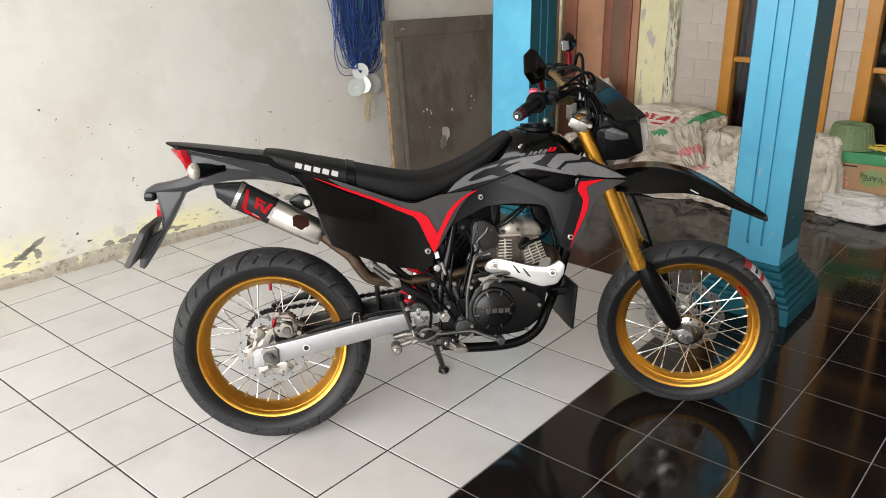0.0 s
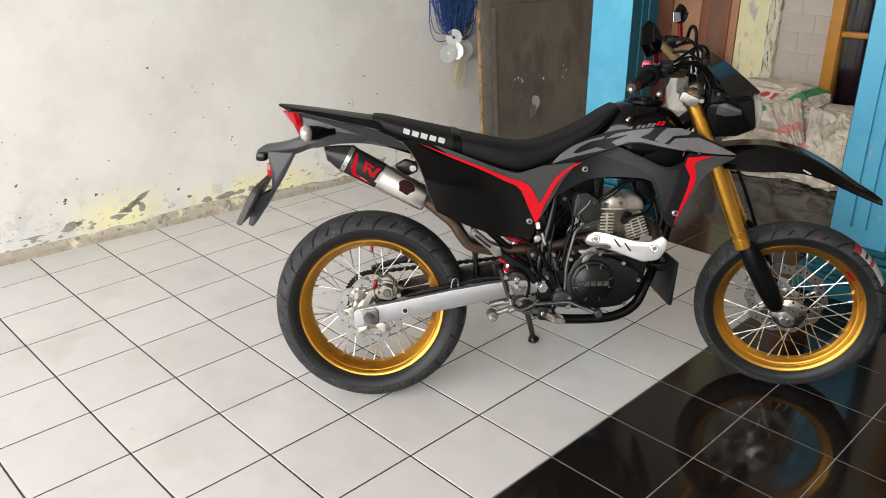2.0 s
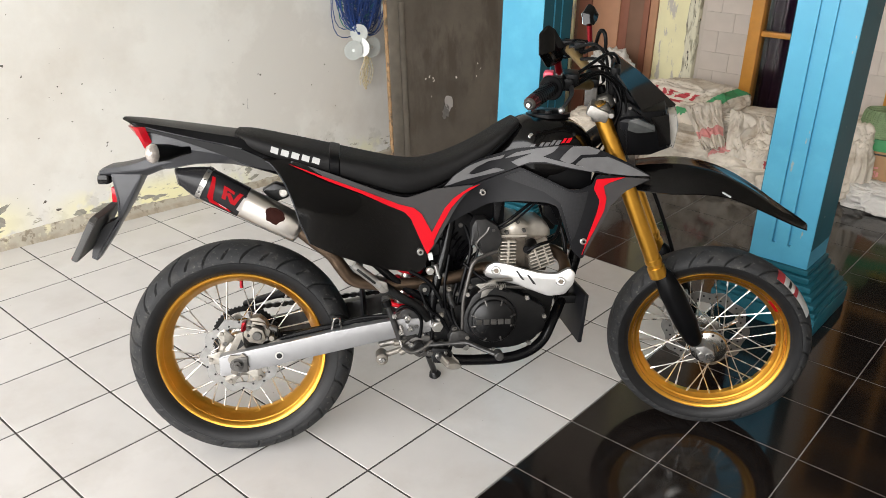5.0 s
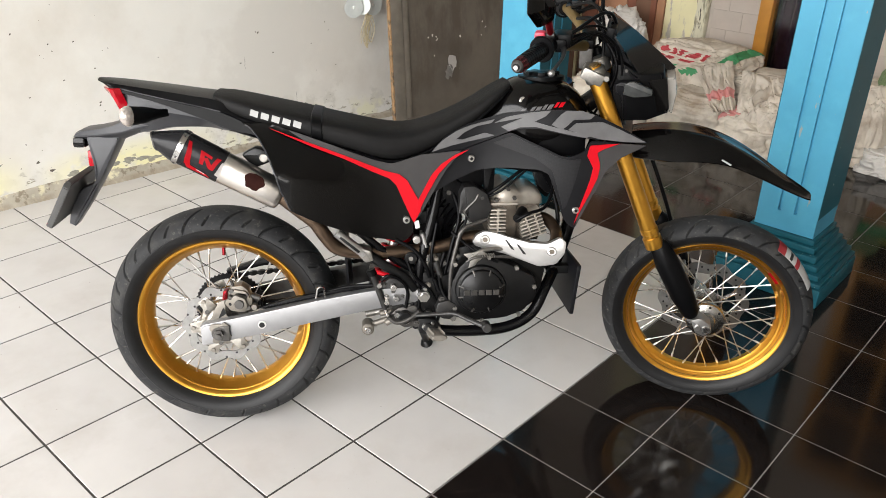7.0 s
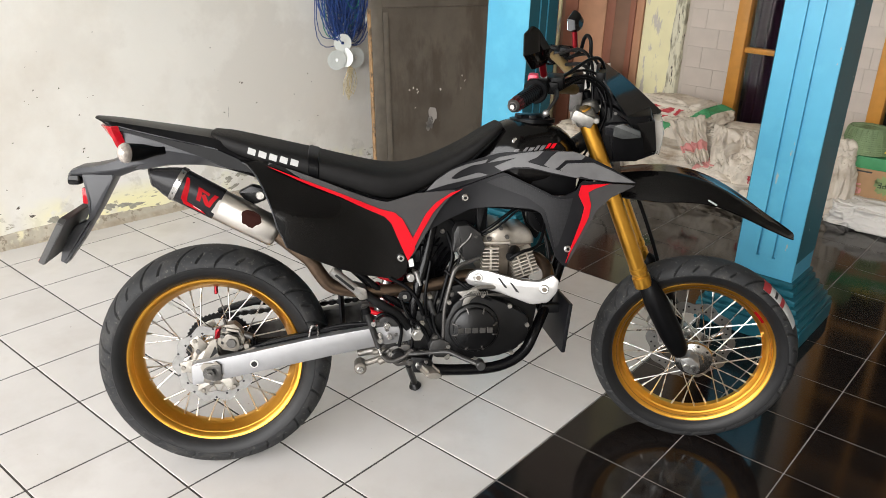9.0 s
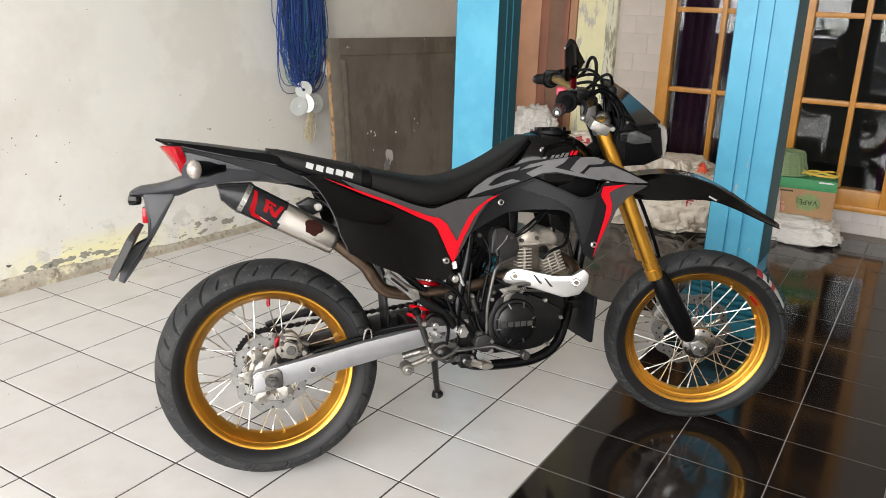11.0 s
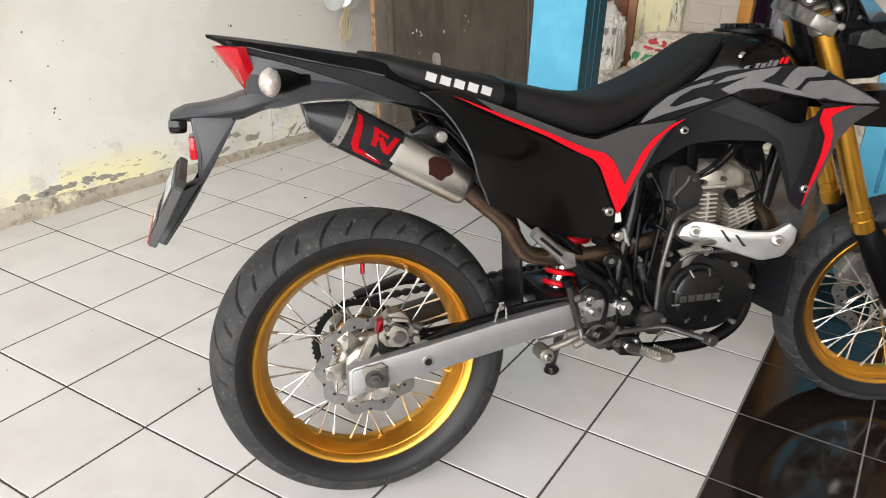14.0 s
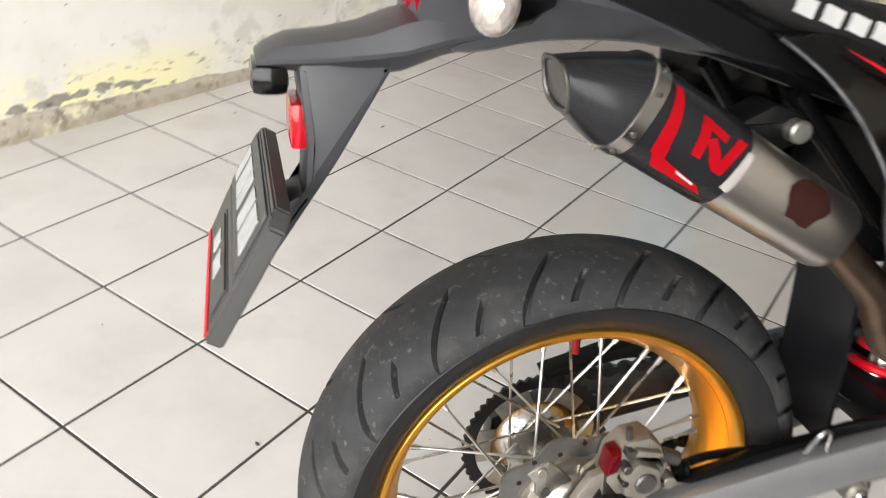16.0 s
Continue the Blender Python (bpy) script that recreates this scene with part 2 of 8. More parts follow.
GREY = shader("grey_graphic_film", (0.046, 0.044, 0.044), 0.34, vary=0.15, grain=40, spec=0.2)
SILVER_FILM = shader("silver_graphic_film", (0.115, 0.113, 0.115), 0.34, vary=0.2, grain=40, spec=0.25)
PALE_MARK = shader("pale_grey_print", (0.38, 0.38, 0.37), 0.45, vary=0.1, grain=60)
WHITE_FILM = shader("white_print", (0.75, 0.75, 0.74), 0.45, vary=0.06, grain=60)
RED = shader("red_film", (0.52, 0.004, 0.012), 0.35, vary=0.10, grain=40, spec=0.15)
RED_METAL = shader("red_anodised_metal", (0.19, 0.006, 0.011), 0.28, 0.8, vary=0.2, grain=40)
RED_LENS = shader("red_lens", (0.36, 0.004, 0.011), 0.10, vary=0.3, grain=50, coat=0.15, spec=0.3)
SEAT = shader("grained_seat_vinyl", (0.0095, 0.0092, 0.0092), 0.5, vary=0.3, grain=50, bump=0.3, bump_scale=700, spec=0.14)
CARBON = weave(shader("carbon_weave", (0.015, 0.015, 0.016), 0.22, coat=0.04, spec=0.18), (0.009, 0.009, 0.010), 760)
PAD = weave(shader("dotted_black_plastic", (0.012, 0.012, 0.013), 0.42, spec=0.25), (0.0075, 0.0075, 0.0085), 420)
RUST = shader("burnt_brown_patch", (0.024, 0.007, 0.005), 0.85, vary=0.4, grain=50, spec=0.1)
PIPE = shader("heated_steel_pipe", (0.17, 0.118, 0.083), 0.28, 0.9, vary=0.5, grain=22)
BRUSHED = shader("brushed_steel_can", (0.62, 0.585, 0.54), 0.30, 1.0, vary=0.12, grain=25)
LENS = shader("clear_lens", (0.50, 0.45, 0.41), 0.16, 0.5, vary=0.6, grain=120, coat=0.5)
LAMP_EDGE = shader("pale_lamp_lens", (0.34, 0.32, 0.29), 0.12, vary=0.3, grain=50, coat=0.4)
LAMP_LENS = shader("grey_lamp_lens", (0.045, 0.047, 0.046), 0.2, vary=0.4, grain=70, spec=0.2)
CHARCOAL = shader("charcoal_tail_plastic", (0.036, 0.037, 0.041), 0.34, vary=0.2, grain=40, spec=0.36)
SMOKE = shader("smoked_screen", (0.003, 0.0035, 0.004), 0.07, vary=0.2, grain=30, rough_vary=0.04, spec=0.22)
PINK_RED = shader("pinkish_red_plastic", (0.62, 0.045, 0.085), 0.35, vary=0.15, grain=40)
BAR_END = shader("dark_red_bar_end", (0.06, 0.012, 0.012), 0.35, 0.6, vary=0.4, grain=60)
PLATE_FACE = shader("black_number_plate", (0.030, 0.031, 0.031), 0.4, vary=0.3, grain=60)
PLATE_FRAME = shader("dark_grey_plate_frame", (0.045, 0.044, 0.042), 0.5, vary=0.25, grain=60)
PLATE_INK = shader("greyish_white_plate_print", (0.33, 0.34, 0.34), 0.5, vary=0.3, grain=90)
DULL_GOLD = shader("dull_gold_handlebar", (0.22, 0.15, 0.06), 0.42, 0.7, vary=0.25, grain=40)
MIRROR = shader("mirror_glass", (0.35, 0.45, 0.47), 0.03, 1.0, vary=0.02, grain=30, rough_vary=0.01)
SACK = shader("dirty_white_woven_sack", (0.70, 0.63, 0.535), 0.7, vary=0.25, grain=10, bump=0.35, bump_scale=160, per_piece=0.10)
blotch(SACK, (0.40, 0.32, 0.235), 7, 0.49, 0.68)
BAG = shader("crumpled_plastic_bag", (0.70, 0.67, 0.63), 0.35, vary=0.12, grain=10, bump=0.3, bump_scale=80)
BUCKET = shader("pale_plastic_bucket", (0.66, 0.60, 0.54), 0.45, vary=0.12, grain=12)
BLUE_PLASTIC = shader("blue_plastic", (0.03, 0.17, 0.42), 0.35, vary=0.15, grain=20)
PINK_PLASTIC = shader("magenta_pink_plastic", (0.66, 0.05, 0.25), 0.4, vary=0.15, grain=20)
STAR_PRINT = shader("pale_green_print", (0.24, 0.32, 0.13), 0.6, vary=0.2, grain=40)
DARK_GREEN = shader("dark_green_print", (0.035, 0.06, 0.03), 0.6, vary=0.2, grain=40)
GREEN_PRINT = shader("green_print", (0.06, 0.30, 0.12), 0.6, vary=0.2, grain=40)
RED_PRINT = shader("faded_red_print", (0.50, 0.05, 0.06), 0.65, vary=0.25, grain=40)
PINK = shader("pink_print", (0.70, 0.30, 0.28), 0.65, vary=0.2, grain=40)
ORANGE_BAG = shader("orange_red_plastic", (0.72, 0.10, 0.04), 0.35, vary=0.25, grain=20, bump=0.3, bump_scale=80)
GREY_INK = shader("faded_grey_ink", (0.28, 0.27, 0.26), 0.7, vary=0.3, grain=40)
INK = shader("dark_ink", (0.04, 0.04, 0.04), 0.7, vary=0.2, grain=40)
CARD = shader("brown_cardboard", (0.42, 0.25, 0.13), 0.8, vary=0.12, grain=20, bump=0.15, bump_scale=80)
BASKET = shader("green_woven_plastic", (0.20, 0.28, 0.14), 0.6, vary=0.3, grain=30)
YELLOW_STRAP = shader("yellow_strap", (0.70, 0.52, 0.08), 0.5, vary=0.2, grain=30)
ROPE = shader("blue_nylon_cord", (0.022, 0.062, 0.235), 0.5, vary=0.4, grain=80, per_piece=0.3)
GREEN_ROPE = shader("green_nylon_cord", (0.02, 0.20, 0.14), 0.5, vary=0.3, grain=80)
DISC = shader("old_compact_disc", (0.74, 0.77, 0.74), 0.2, 0.25, vary=0.2, grain=20)
TAN = shader("tan_twine", (0.50, 0.42, 0.26), 0.8, vary=0.3, grain=60)


# ---------------------------------------------------------------- mesh tools
def part(name, bm, mat, parent=None, label="", smooth=35):
    """Links a bmesh as one mesh object under a thing or a part."""
    bmesh.ops.recalc_face_normals(bm, faces=bm.faces)
    me = bpy.data.meshes.new(name)
    bm.to_mesh(me)
    bm.free()
    if smooth:
        me.shade_smooth()
        me.set_sharp_from_angle(angle=radians(smooth))
    me.materials.append(mat)
    ob = new(name, me)
    if parent:
        ob.parent = parent
    if label:
        ob["label"] = label
    return ob


def empty(name, m=None):
    ob = new(name)
    ob.empty_display_size = 0.1
    if m is not None:
        ob.matrix_world = m
    return ob


def box(bm, x0, x1, y0, y1, z0, z1, bevel=0.0, m=None):
    got = bmesh.ops.create_cube(bm, size=1.0, matrix=Matrix.LocRotScale(((x0 + x1) / 2, (y0 + y1) / 2, (z0 + z1) / 2), None, (x1 - x0, y1 - y0, z1 - z0)))
    vs = got["verts"]
    if bevel:
        es = list({e for v in vs for e in v.link_edges})
        r = bmesh.ops.bevel(bm, geom=es, offset=bevel, segments=2, affect="EDGES", profile=0.6)
        vs = list({v for f in r["faces"] for v in f.verts} | {v for v in vs if v.is_valid})
    if m is not None:
        bmesh.ops.transform(bm, matrix=m, verts=vs)
    return bm


def cyl(bm, p0, p1, r0, r1=None, seg=16, rim=0.0):
    p0, p1 = Vector(p0), Vector(p1)
    r1 = r0 if r1 is None else r1
    q = (p1 - p0).to_track_quat("Z", "Y").to_matrix().to_4x4()
    length = (p1 - p0).length
    rings = [(r0, 0.0), (r1, length)] if not rim else [(r0 - rim, 0.0), (r0, rim), (r1, length - rim), (r1 - rim, length)]
    loops = []
    for r, z in rings:
        loops.append([bm.verts.new(p0 + q @ Vector((r * math.cos(a), r * math.sin(a), z))) for a in (2 * math.pi * i / seg for i in range(seg))])
    for a, b in zip(loops, loops[1:]):
        for i in range(seg):
            bm.faces.new((a[i], a[(i + 1) % seg], b[(i + 1) % seg], b[i]))
    bm.faces.new(loops[0][::-1])
    bm.faces.new(loops[-1])
    return bm


def curve(pts, n=6):
    """A smooth line through the points."""
    pts = [Vector(p) for p in pts]
    ext = [2 * pts[0] - pts[1], *pts, 2 * pts[-1] - pts[-2]]
    out = []
    for a, b, c, d in zip(ext, ext[1:], ext[2:], ext[3:]):
        for i in range(n):
            t = i / n
            out.append(0.5 * (2 * b + (c - a) * t + (2 * a - 5 * b + 4 * c - d) * t * t + (3 * b - a - 3 * c + d) * t**3))
    return [*out, pts[-1]]


def tube(bm, pts, r, seg=8, n=6, flat=1.0):
    """A round bar along a smooth line; r may be a pair, from start to end."""
    line = curve(pts, n) if n else [Vector(p) for p in pts]
    r0, r1 = r if isinstance(r, tuple) else (r, r)
    side, loops = None, []
    for i, p in enumerate(line):
        way = (line[min(i + 1, len(line) - 1)] - line[max(i - 1, 0)]).normalized()
        if side is None:
            side = way.orthogonal().normalized()
        side = (side - way * side.dot(way)).normalized()
        up = way.cross(side)
        rr = r0 + (r1 - r0) * i / (len(line) - 1)
        loops.append([bm.verts.new(p + rr * (math.cos(a) * side + flat * math.sin(a) * up)) for a in (2 * math.pi * k / seg for k in range(seg))])
    for a, b in zip(loops, loops[1:]):
        for i in range(seg):
            bm.faces.new((a[i], a[(i + 1) % seg], b[(i + 1) % seg], b[i]))
    bm.faces.new(loops[0][::-1])
    bm.faces.new(loops[-1])
    return bm


def lathe(bm, profile, seg=48, closed=True, centre=(0, 0, 0)):
    """A ring or disc turned round the Y axis from (radius, y) pairs."""
    c = Vector(centre)
    loops = []
    for i in range(seg):
        a = 2 * math.pi * i / seg
        loops.append([bm.verts.new(c + Vector((r * math.cos(a), y, r * math.sin(a)))) for r, y in profile])
    k = len(profile)
    for i in range(seg):
        a, b = loops[i], loops[(i + 1) % seg]
        for j in range(k if closed else k - 1):
            bm.faces.new((a[j], a[(j + 1) % k], b[(j + 1) % k], b[j]))
    return bm


def soft(pts, k=0.14, rounds=2):
    """Cuts the corners of an outline, so that they come out rounded."""
    for _ in range(rounds):
        out = []
        for a, b in zip(pts, [*pts[1:], pts[0]]):
            out += [(a[0] + k * (b[0] - a[0]), a[1] + k * (b[1] - a[1])), (b[0] + k * (a[0] - b[0]), b[1] + k * (a[1] - b[1]))]
        pts, k = out, 0.25
    return pts


def panel(outline, y_of, thick=0.004, cell=0.03, round_by=0.12):
    """A bent sheet: an outline in X and Z, laid at the side y_of(x, z), with a thickness."""
    pts = soft(outline, round_by) if round_by else outline
    bm = bmesh.new()
    bm.faces.new([bm.verts.new((x, 0, z)) for x, z in pts]).normal_update()
    bmesh.ops.triangulate(bm, faces=bm.faces[:])
    for axis, n in ((0, (1, 0, 0)), (2, (0, 0, 1))):
        lo, hi = min(v.co[axis] for v in bm.verts), max(v.co[axis] for v in bm.verts)
        steps = int((hi - lo) / cell)
        for i in range(1, steps + 1):
            at = Vector((0, 0, 0))
            at[axis] = lo + (hi - lo) * i / (steps + 1)
            bmesh.ops.bisect_plane(bm, geom=bm.verts[:] + bm.edges[:] + bm.faces[:], plane_co=at, plane_no=n)
    for v in bm.verts:
        v.co.y = y_of(v.co.x, v.co.z)
    back = {v: bm.verts.new(v.co + Vector((0, thick, 0))) for v in bm.verts[:]}
    rim = [e for e in bm.edges if len(e.link_faces) == 1]
    for f in bm.faces[:]:
        bm.faces.new([back[v] for v in reversed(f.verts)])
    for e in rim:
        a, b = e.verts
        bm.faces.new((a, b, back[b], back[a]))
    return bm


def slab(outline, y0, y1, bevel=0.004, k=0.08):
    """A thick plate: an outline in X and Z from y0 to y1, with eased edges."""
    bm = bmesh.new()
    f = bm.faces.new([bm.verts.new((x, y0, z)) for x, z in soft(outline, k, 1)])
    got = bmesh.ops.extrude_face_region(bm, geom=[f])
    bmesh.ops.translate(bm, vec=(0, y1 - y0, 0), verts=[v for v in got["geom"] if isinstance(v, bmesh.types.BMVert)])
    bmesh.ops.recalc_face_normals(bm, faces=bm.faces)
    if bevel:
        es = [e for e in bm.edges if abs(e.verts[0].co.y - e.verts[1].co.y) < 1e-5]
        bmesh.ops.bevel(bm, geom=es, offset=bevel, segments=2, affect="EDGES", profile=0.6)
    return bm


def mirrored(bm):
    bmesh.ops.scale(bm, vec=(1, -1, 1), verts=bm.verts)
    bmesh.ops.reverse_faces(bm, faces=bm.faces[:])
    return bm


def loft(sections, caps=True):
    bm = bmesh.new()
    loops = [[bm.verts.new(p) for p in s] for s in sections]
    k = len(loops[0])
    for a, b in zip(loops, loops[1:]):
        for i in range(k):
            bm.faces.new((a[i], a[(i + 1) % k], b[(i + 1) % k], b[i]))
    if caps:
        bm.faces.new(loops[0][::-1])
        bm.faces.new(loops[-1])
    return bm


def oval(x, half, top, low, n=20, power=2.6, y=0.0, tip=0.0):
    """A rounded cross-section at x, from its half width, top and bottom; tip leans its lower half inwards."""
    out = []
    for i in range(n):
        a = 2 * math.pi * i / n
        c, s = math.cos(a), math.sin(a)
        yy = half * math.copysign(abs(c) ** (2 / power), c)
        zz = math.copysign(abs(s) ** (2 / power), s)
        if zz < 0:
            yy *= 1 + tip * zz
        out.append((x, y + yy, (top + low) / 2 + (top - low) / 2 * zz))
    return out


def between(table, x):
    """Reads a table of rows (x, a, b, ...) at x, along a smooth curve through its rows."""
    if x <= table[0][0]:
        return table[0][1:]
    if x >= table[-1][0]:
        return table[-1][1:]
    k = next(i for i in range(len(table) - 1) if x <= table[i + 1][0])
    p, q = table[k], table[k + 1]
    o, r = table[max(k - 1, 0)], table[min(k + 2, len(table) - 1)]
    w = q[0] - p[0]
    t = (x - p[0]) / w
    out = []
    for a, b, c, d in zip(o[1:], p[1:], q[1:], r[1:]):
        m0, m1 = (c - a) / (q[0] - o[0]) * w, (d - b) / (r[0] - p[0]) * w
        out.append((2 * t**3 - 3 * t**2 + 1) * b + (t**3 - 2 * t**2 + t) * m0 + (3 * t**2 - 2 * t**3) * c + (t**3 - t**2) * m1)
    return tuple(out)


def smooth_step(t):
    t = min(1.0, max(0.0, t))
    return t * t * (3 - 2 * t)


# ---------------------------------------------------------------- the porch: ground, walls, ceiling
def structure(name, bm, mat, label, category, smooth=0):
    return tagged(part(name, bm, mat, None, "", smooth), label, category, kind="structure")


floor = structure("floor", box(bmesh.new(), -2.85, 2.6, -3.4, 3.46, -0.12, -0.0013), GROUT, "porch floor of white and black square tiles with dark joints", "floor")
bm = bmesh.new()
box(bm, -60, 60, -80, -3.4, -0.6, -0.14)
structure("ground", bm, CONCRETE, "plain grey concrete yard outside the porch", "ground")
structure("backdrop", box(bmesh.new(), -40, 40, -33, -32, -0.14, 5.5), LEAF, "far green hedge beyond the yard", "hedge")

# The side wall stands five degrees off the tiles' lines.
SIDE = math.atan(0.09)


def on_side(y, z, out=0.0):
    """A place on the side wall's face."""
    return Vector((-2.57 + 0.09 * y + out, y, z))


bm = bmesh.new()
box(bm, -0.15, 0.0, -4.2, 3.8, -0.1, 3.1, m=Matrix.Translation((-2.57, 0, 0)) @ Matrix.Rotation(-SIDE, 4, "Z"))
side_wall = structure("wall_west", bm, PLASTER, "old white plastered wall with flaking yellow stains along its foot", "wall")
# Unseen wall, added so that faces turned to +X come out darker.
structure("unseen_wall_east", box(bmesh.new(), 2.6, 2.75, -3.4, 3.6, -0.1, 3.1), PLAIN_WALL, "unseen plain wall added to keep light off right-hand faces", "wall")
structure("ceiling", box(bmesh.new(), -3.1, 2.75, -3.3, 6.2, 3.1, 3.2), CEILING, "plain pale porch ceiling", "ceiling")

# A rough mortar skirting of uneven height runs along the foot of the side wall.
rng = random.Random(3)
rows = []
for i in range(260):
    y = -2.3 + i * 0.0215
    h = 0.052 + 0.022 * math.exp(-((y + 0.05) / 0.25) ** 2) - 0.016 * smooth_step((y - 0.4) / 0.5) + 0.007 * noise.noise((0, y * 9, 0)) + 0.004 * noise.noise((0, y * 31, 4)) + 0.003 * (rng.random() - 0.5)
    w = 0.0085 + 0.004 * noise.noise((3, y * 14, 0)) + 0.003 * rng.random()
    p = on_side(y, 0)
    rows.append([p + Vector((-0.01, 0, 0.0)), p + Vector((w + 0.013, 0, -0.003)), p + Vector((w + 0.006, 0, 0.010 + 0.005 * rng.random())), p + Vector((w, 0, 0.55 * h)), p + Vector((0.72 * w, 0, 0.9 * h)), p + Vector((0.15 * w, 0, h)), p + Vector((-0.01, 0, h + 0.002))])
structure("baseboard", loft(rows), MORTAR, "rough grey brown mortar skirting at the foot of the plastered wall", "skirting", 60)


def flake_mesh(w, h, seed, n=44, ragged=0.45):
    """A thin ragged patch in the wall's plane, where the paint has come off."""
    o = seed * 5.3
    bm = bmesh.new()
    ring = []
    for i in range(n):
        a = 2 * math.pi * i / n
        r = 1 + ragged * noise.noise((1.6 * math.cos(a) + o, 1.6 * math.sin(a), o)) + 0.6 * ragged * noise.noise((5 * math.cos(a), 5 * math.sin(a) + o, 1)) + 0.35 * ragged * noise.noise((13 * math.cos(a), 13 * math.sin(a), o))
        ring.append(bm.verts.new((0.0006, w * r * math.cos(a), h * r * math.sin(a))))
    mid = bm.verts.new((0.0006, 0, 0))
    back = [bm.verts.new((-0.002, v.co.y, v.co.z)) for v in ring]
    for i in range(n):
        j = (i + 1) % n
        bm.faces.new((mid, ring[i], ring[j]))
        bm.faces.new((ring[i], back[i], back[j], ring[j]))
    return bm


LEAN = Matrix.Rotation(-SIDE, 4, "Z")
# Bare patches where the paint has flaked, each at its place along the wall.
for k, (y, z, w, h, tilt) in enumerate((
    (-0.695, 0.105, 0.040, 0.020, 10), (-0.655, 0.112, 0.020, 0.012, 30), (-0.395, 0.150, 0.055, 0.014, 28), (-0.365, 0.168, 0.050, 0.010, 34), (-0.430, 0.128, 0.035, 0.014, -10),
    (-0.350, 0.128, 0.018, 0.026, 10), (-0.470, 0.105, 0.040, 0.010, 0), (-0.325, 0.185, 0.030, 0.007, 40), (-0.005, 0.088, 0.026, 0.014, 0), (0.070, 0.084, 0.028, 0.011, 0), (0.115, 0.090, 0.045, 0.017, 4),
    (0.185, 0.091, 0.030, 0.013, 0), (0.255, 0.094, 0.032, 0.013, 6), (0.325, 0.089, 0.035, 0.010, 0), (0.395, 0.078, 0.030, 0.008, 0), (0.905, 0.112, 0.020, 0.013, 0), (0.965, 0.123, 0.018, 0.010, 20),
    (1.005, 0.119, 0.024, 0.015, 0), (1.085, 0.086, 0.030, 0.016, -8), (1.12, 0.078, 0.020, 0.010, 0), (0.935, 0.062, 0.030, 0.009, 20), (1.36, 0.075, 0.040, 0.006, 40), (1.40, 0.060, 0.034, 0.006, 42), (-0.86, 0.094, 0.050, 0.004, 0),
)):
    f = part("flaked_patch", flake_mesh(w, h, k + 1), FLAKE, side_wall, "bare grey patch of flaked paint", smooth=0)
    f.matrix_local = Matrix.Translation(on_side(y, z)) @ LEAN @ Matrix.Rotation(radians(tilt), 4, "X")
# Dark flecks and pits, closer together lower down.
fleck = [flake_mesh(1.0, 0.75, 40 + k, 14, 0.7) for k in range(4)]
fleck_data = []
for bm in fleck:
    for v in bm.verts:
        v.co.x *= 60
    me = bpy.data.meshes.new("fleck")
    bmesh.ops.recalc_face_normals(bm, faces=bm.faces)
    bm.to_mesh(me)
    bm.free()
    me.materials.append(SPECK)
    fleck_data.append(me)
rng = random.Random(77)
spots = [(-0.22, 0.807, 8), (-0.153, 0.752, 5), (-0.012, 0.692, 4), (0.0, 0.66, 4), (0.096, 0.689, 5), (-0.129, 0.474, 4), (0.17, 0.559, 4), (0.027, 0.527, 5), (-0.152, 0.178, 9), (-0.101, 0.127, 11), (-0.555, 0.238, 9), (-0.697, 0.241, 12), (-0.70, 0.225, 8), (-0.889, 0.353, 8), (1.018, 0.614, 6), (0.905, 0.472, 6), (0.17, 0.40, 6), (0.165, 0.385, 5), (1.10, 0.50, 5)]
for k in range(95):
    low = rng.random() ** 2.2
    spots.append((rng.uniform(-1.0, 1.5), 0.13 + 0.95 * low * rng.random() if k < 75 else rng.uniform(0.3, 1.5), 1.5 + 3.5 * rng.random() ** 2))
for k, (y, z, mm) in enumerate(spots):
    o = new("fleck", fleck_data[k % 4])
    o.parent = side_wall
    o.matrix_local = Matrix.Translation(on_side(y, z)) @ LEAN @ Matrix.Rotation(rng.uniform(-0.5, 0.9), 4, "X") @ Matrix.Diagonal((0.02, mm * 0.0010, mm * 0.0008, 1))

# Hairline cracks and scuffs in the plaster, and crumbs of it on the floor.
rng = random.Random(21)
for y, z0, z1 in ((1.228, 0.03, 0.27), (0.93, 0.44, 0.50)):
    pts = [on_side(y + 0.008 * (rng.random() - 0.5), z0 + (z1 - z0) * i / 7, 0.0002) for i in range(8)]
    part("crack", tube(bmesh.new(), pts, 0.0008, 4, 1), PALE_GROUT, side_wall, "hairline crack", smooth=0)
for x, y, s in ((-1.898, 0.808, 0.006), (-1.798, -0.027, 0.003), (-1.212, -0.417, 0.005), (-2.30, 0.55, 0.005), (-2.22, 1.02, 0.006)):
    bm = bmesh.new()
    bmesh.ops.create_icosphere(bm, subdivisions=2, radius=1.0)
    for v in bm.verts:
        v.co *= 1 + 0.5 * noise.noise(v.co * 1.7 + Vector((x * 9, y * 9, 0)))
        v.co = Vector((v.co.x * s, v.co.y * s * 0.6, max(0.0, v.co.z + 0.5) * s * 0.35))
    crumb = tagged(part("crumb", bm, GROUT, None, smooth=40), "small dark crumb of dirt on the floor tiles", "dirt", "crumbs on the floor")
    crumb.matrix_world = Matrix.Translation((x, y, 0.0003)) @ Matrix.Rotation(rng.random() * 6, 4, "Z")

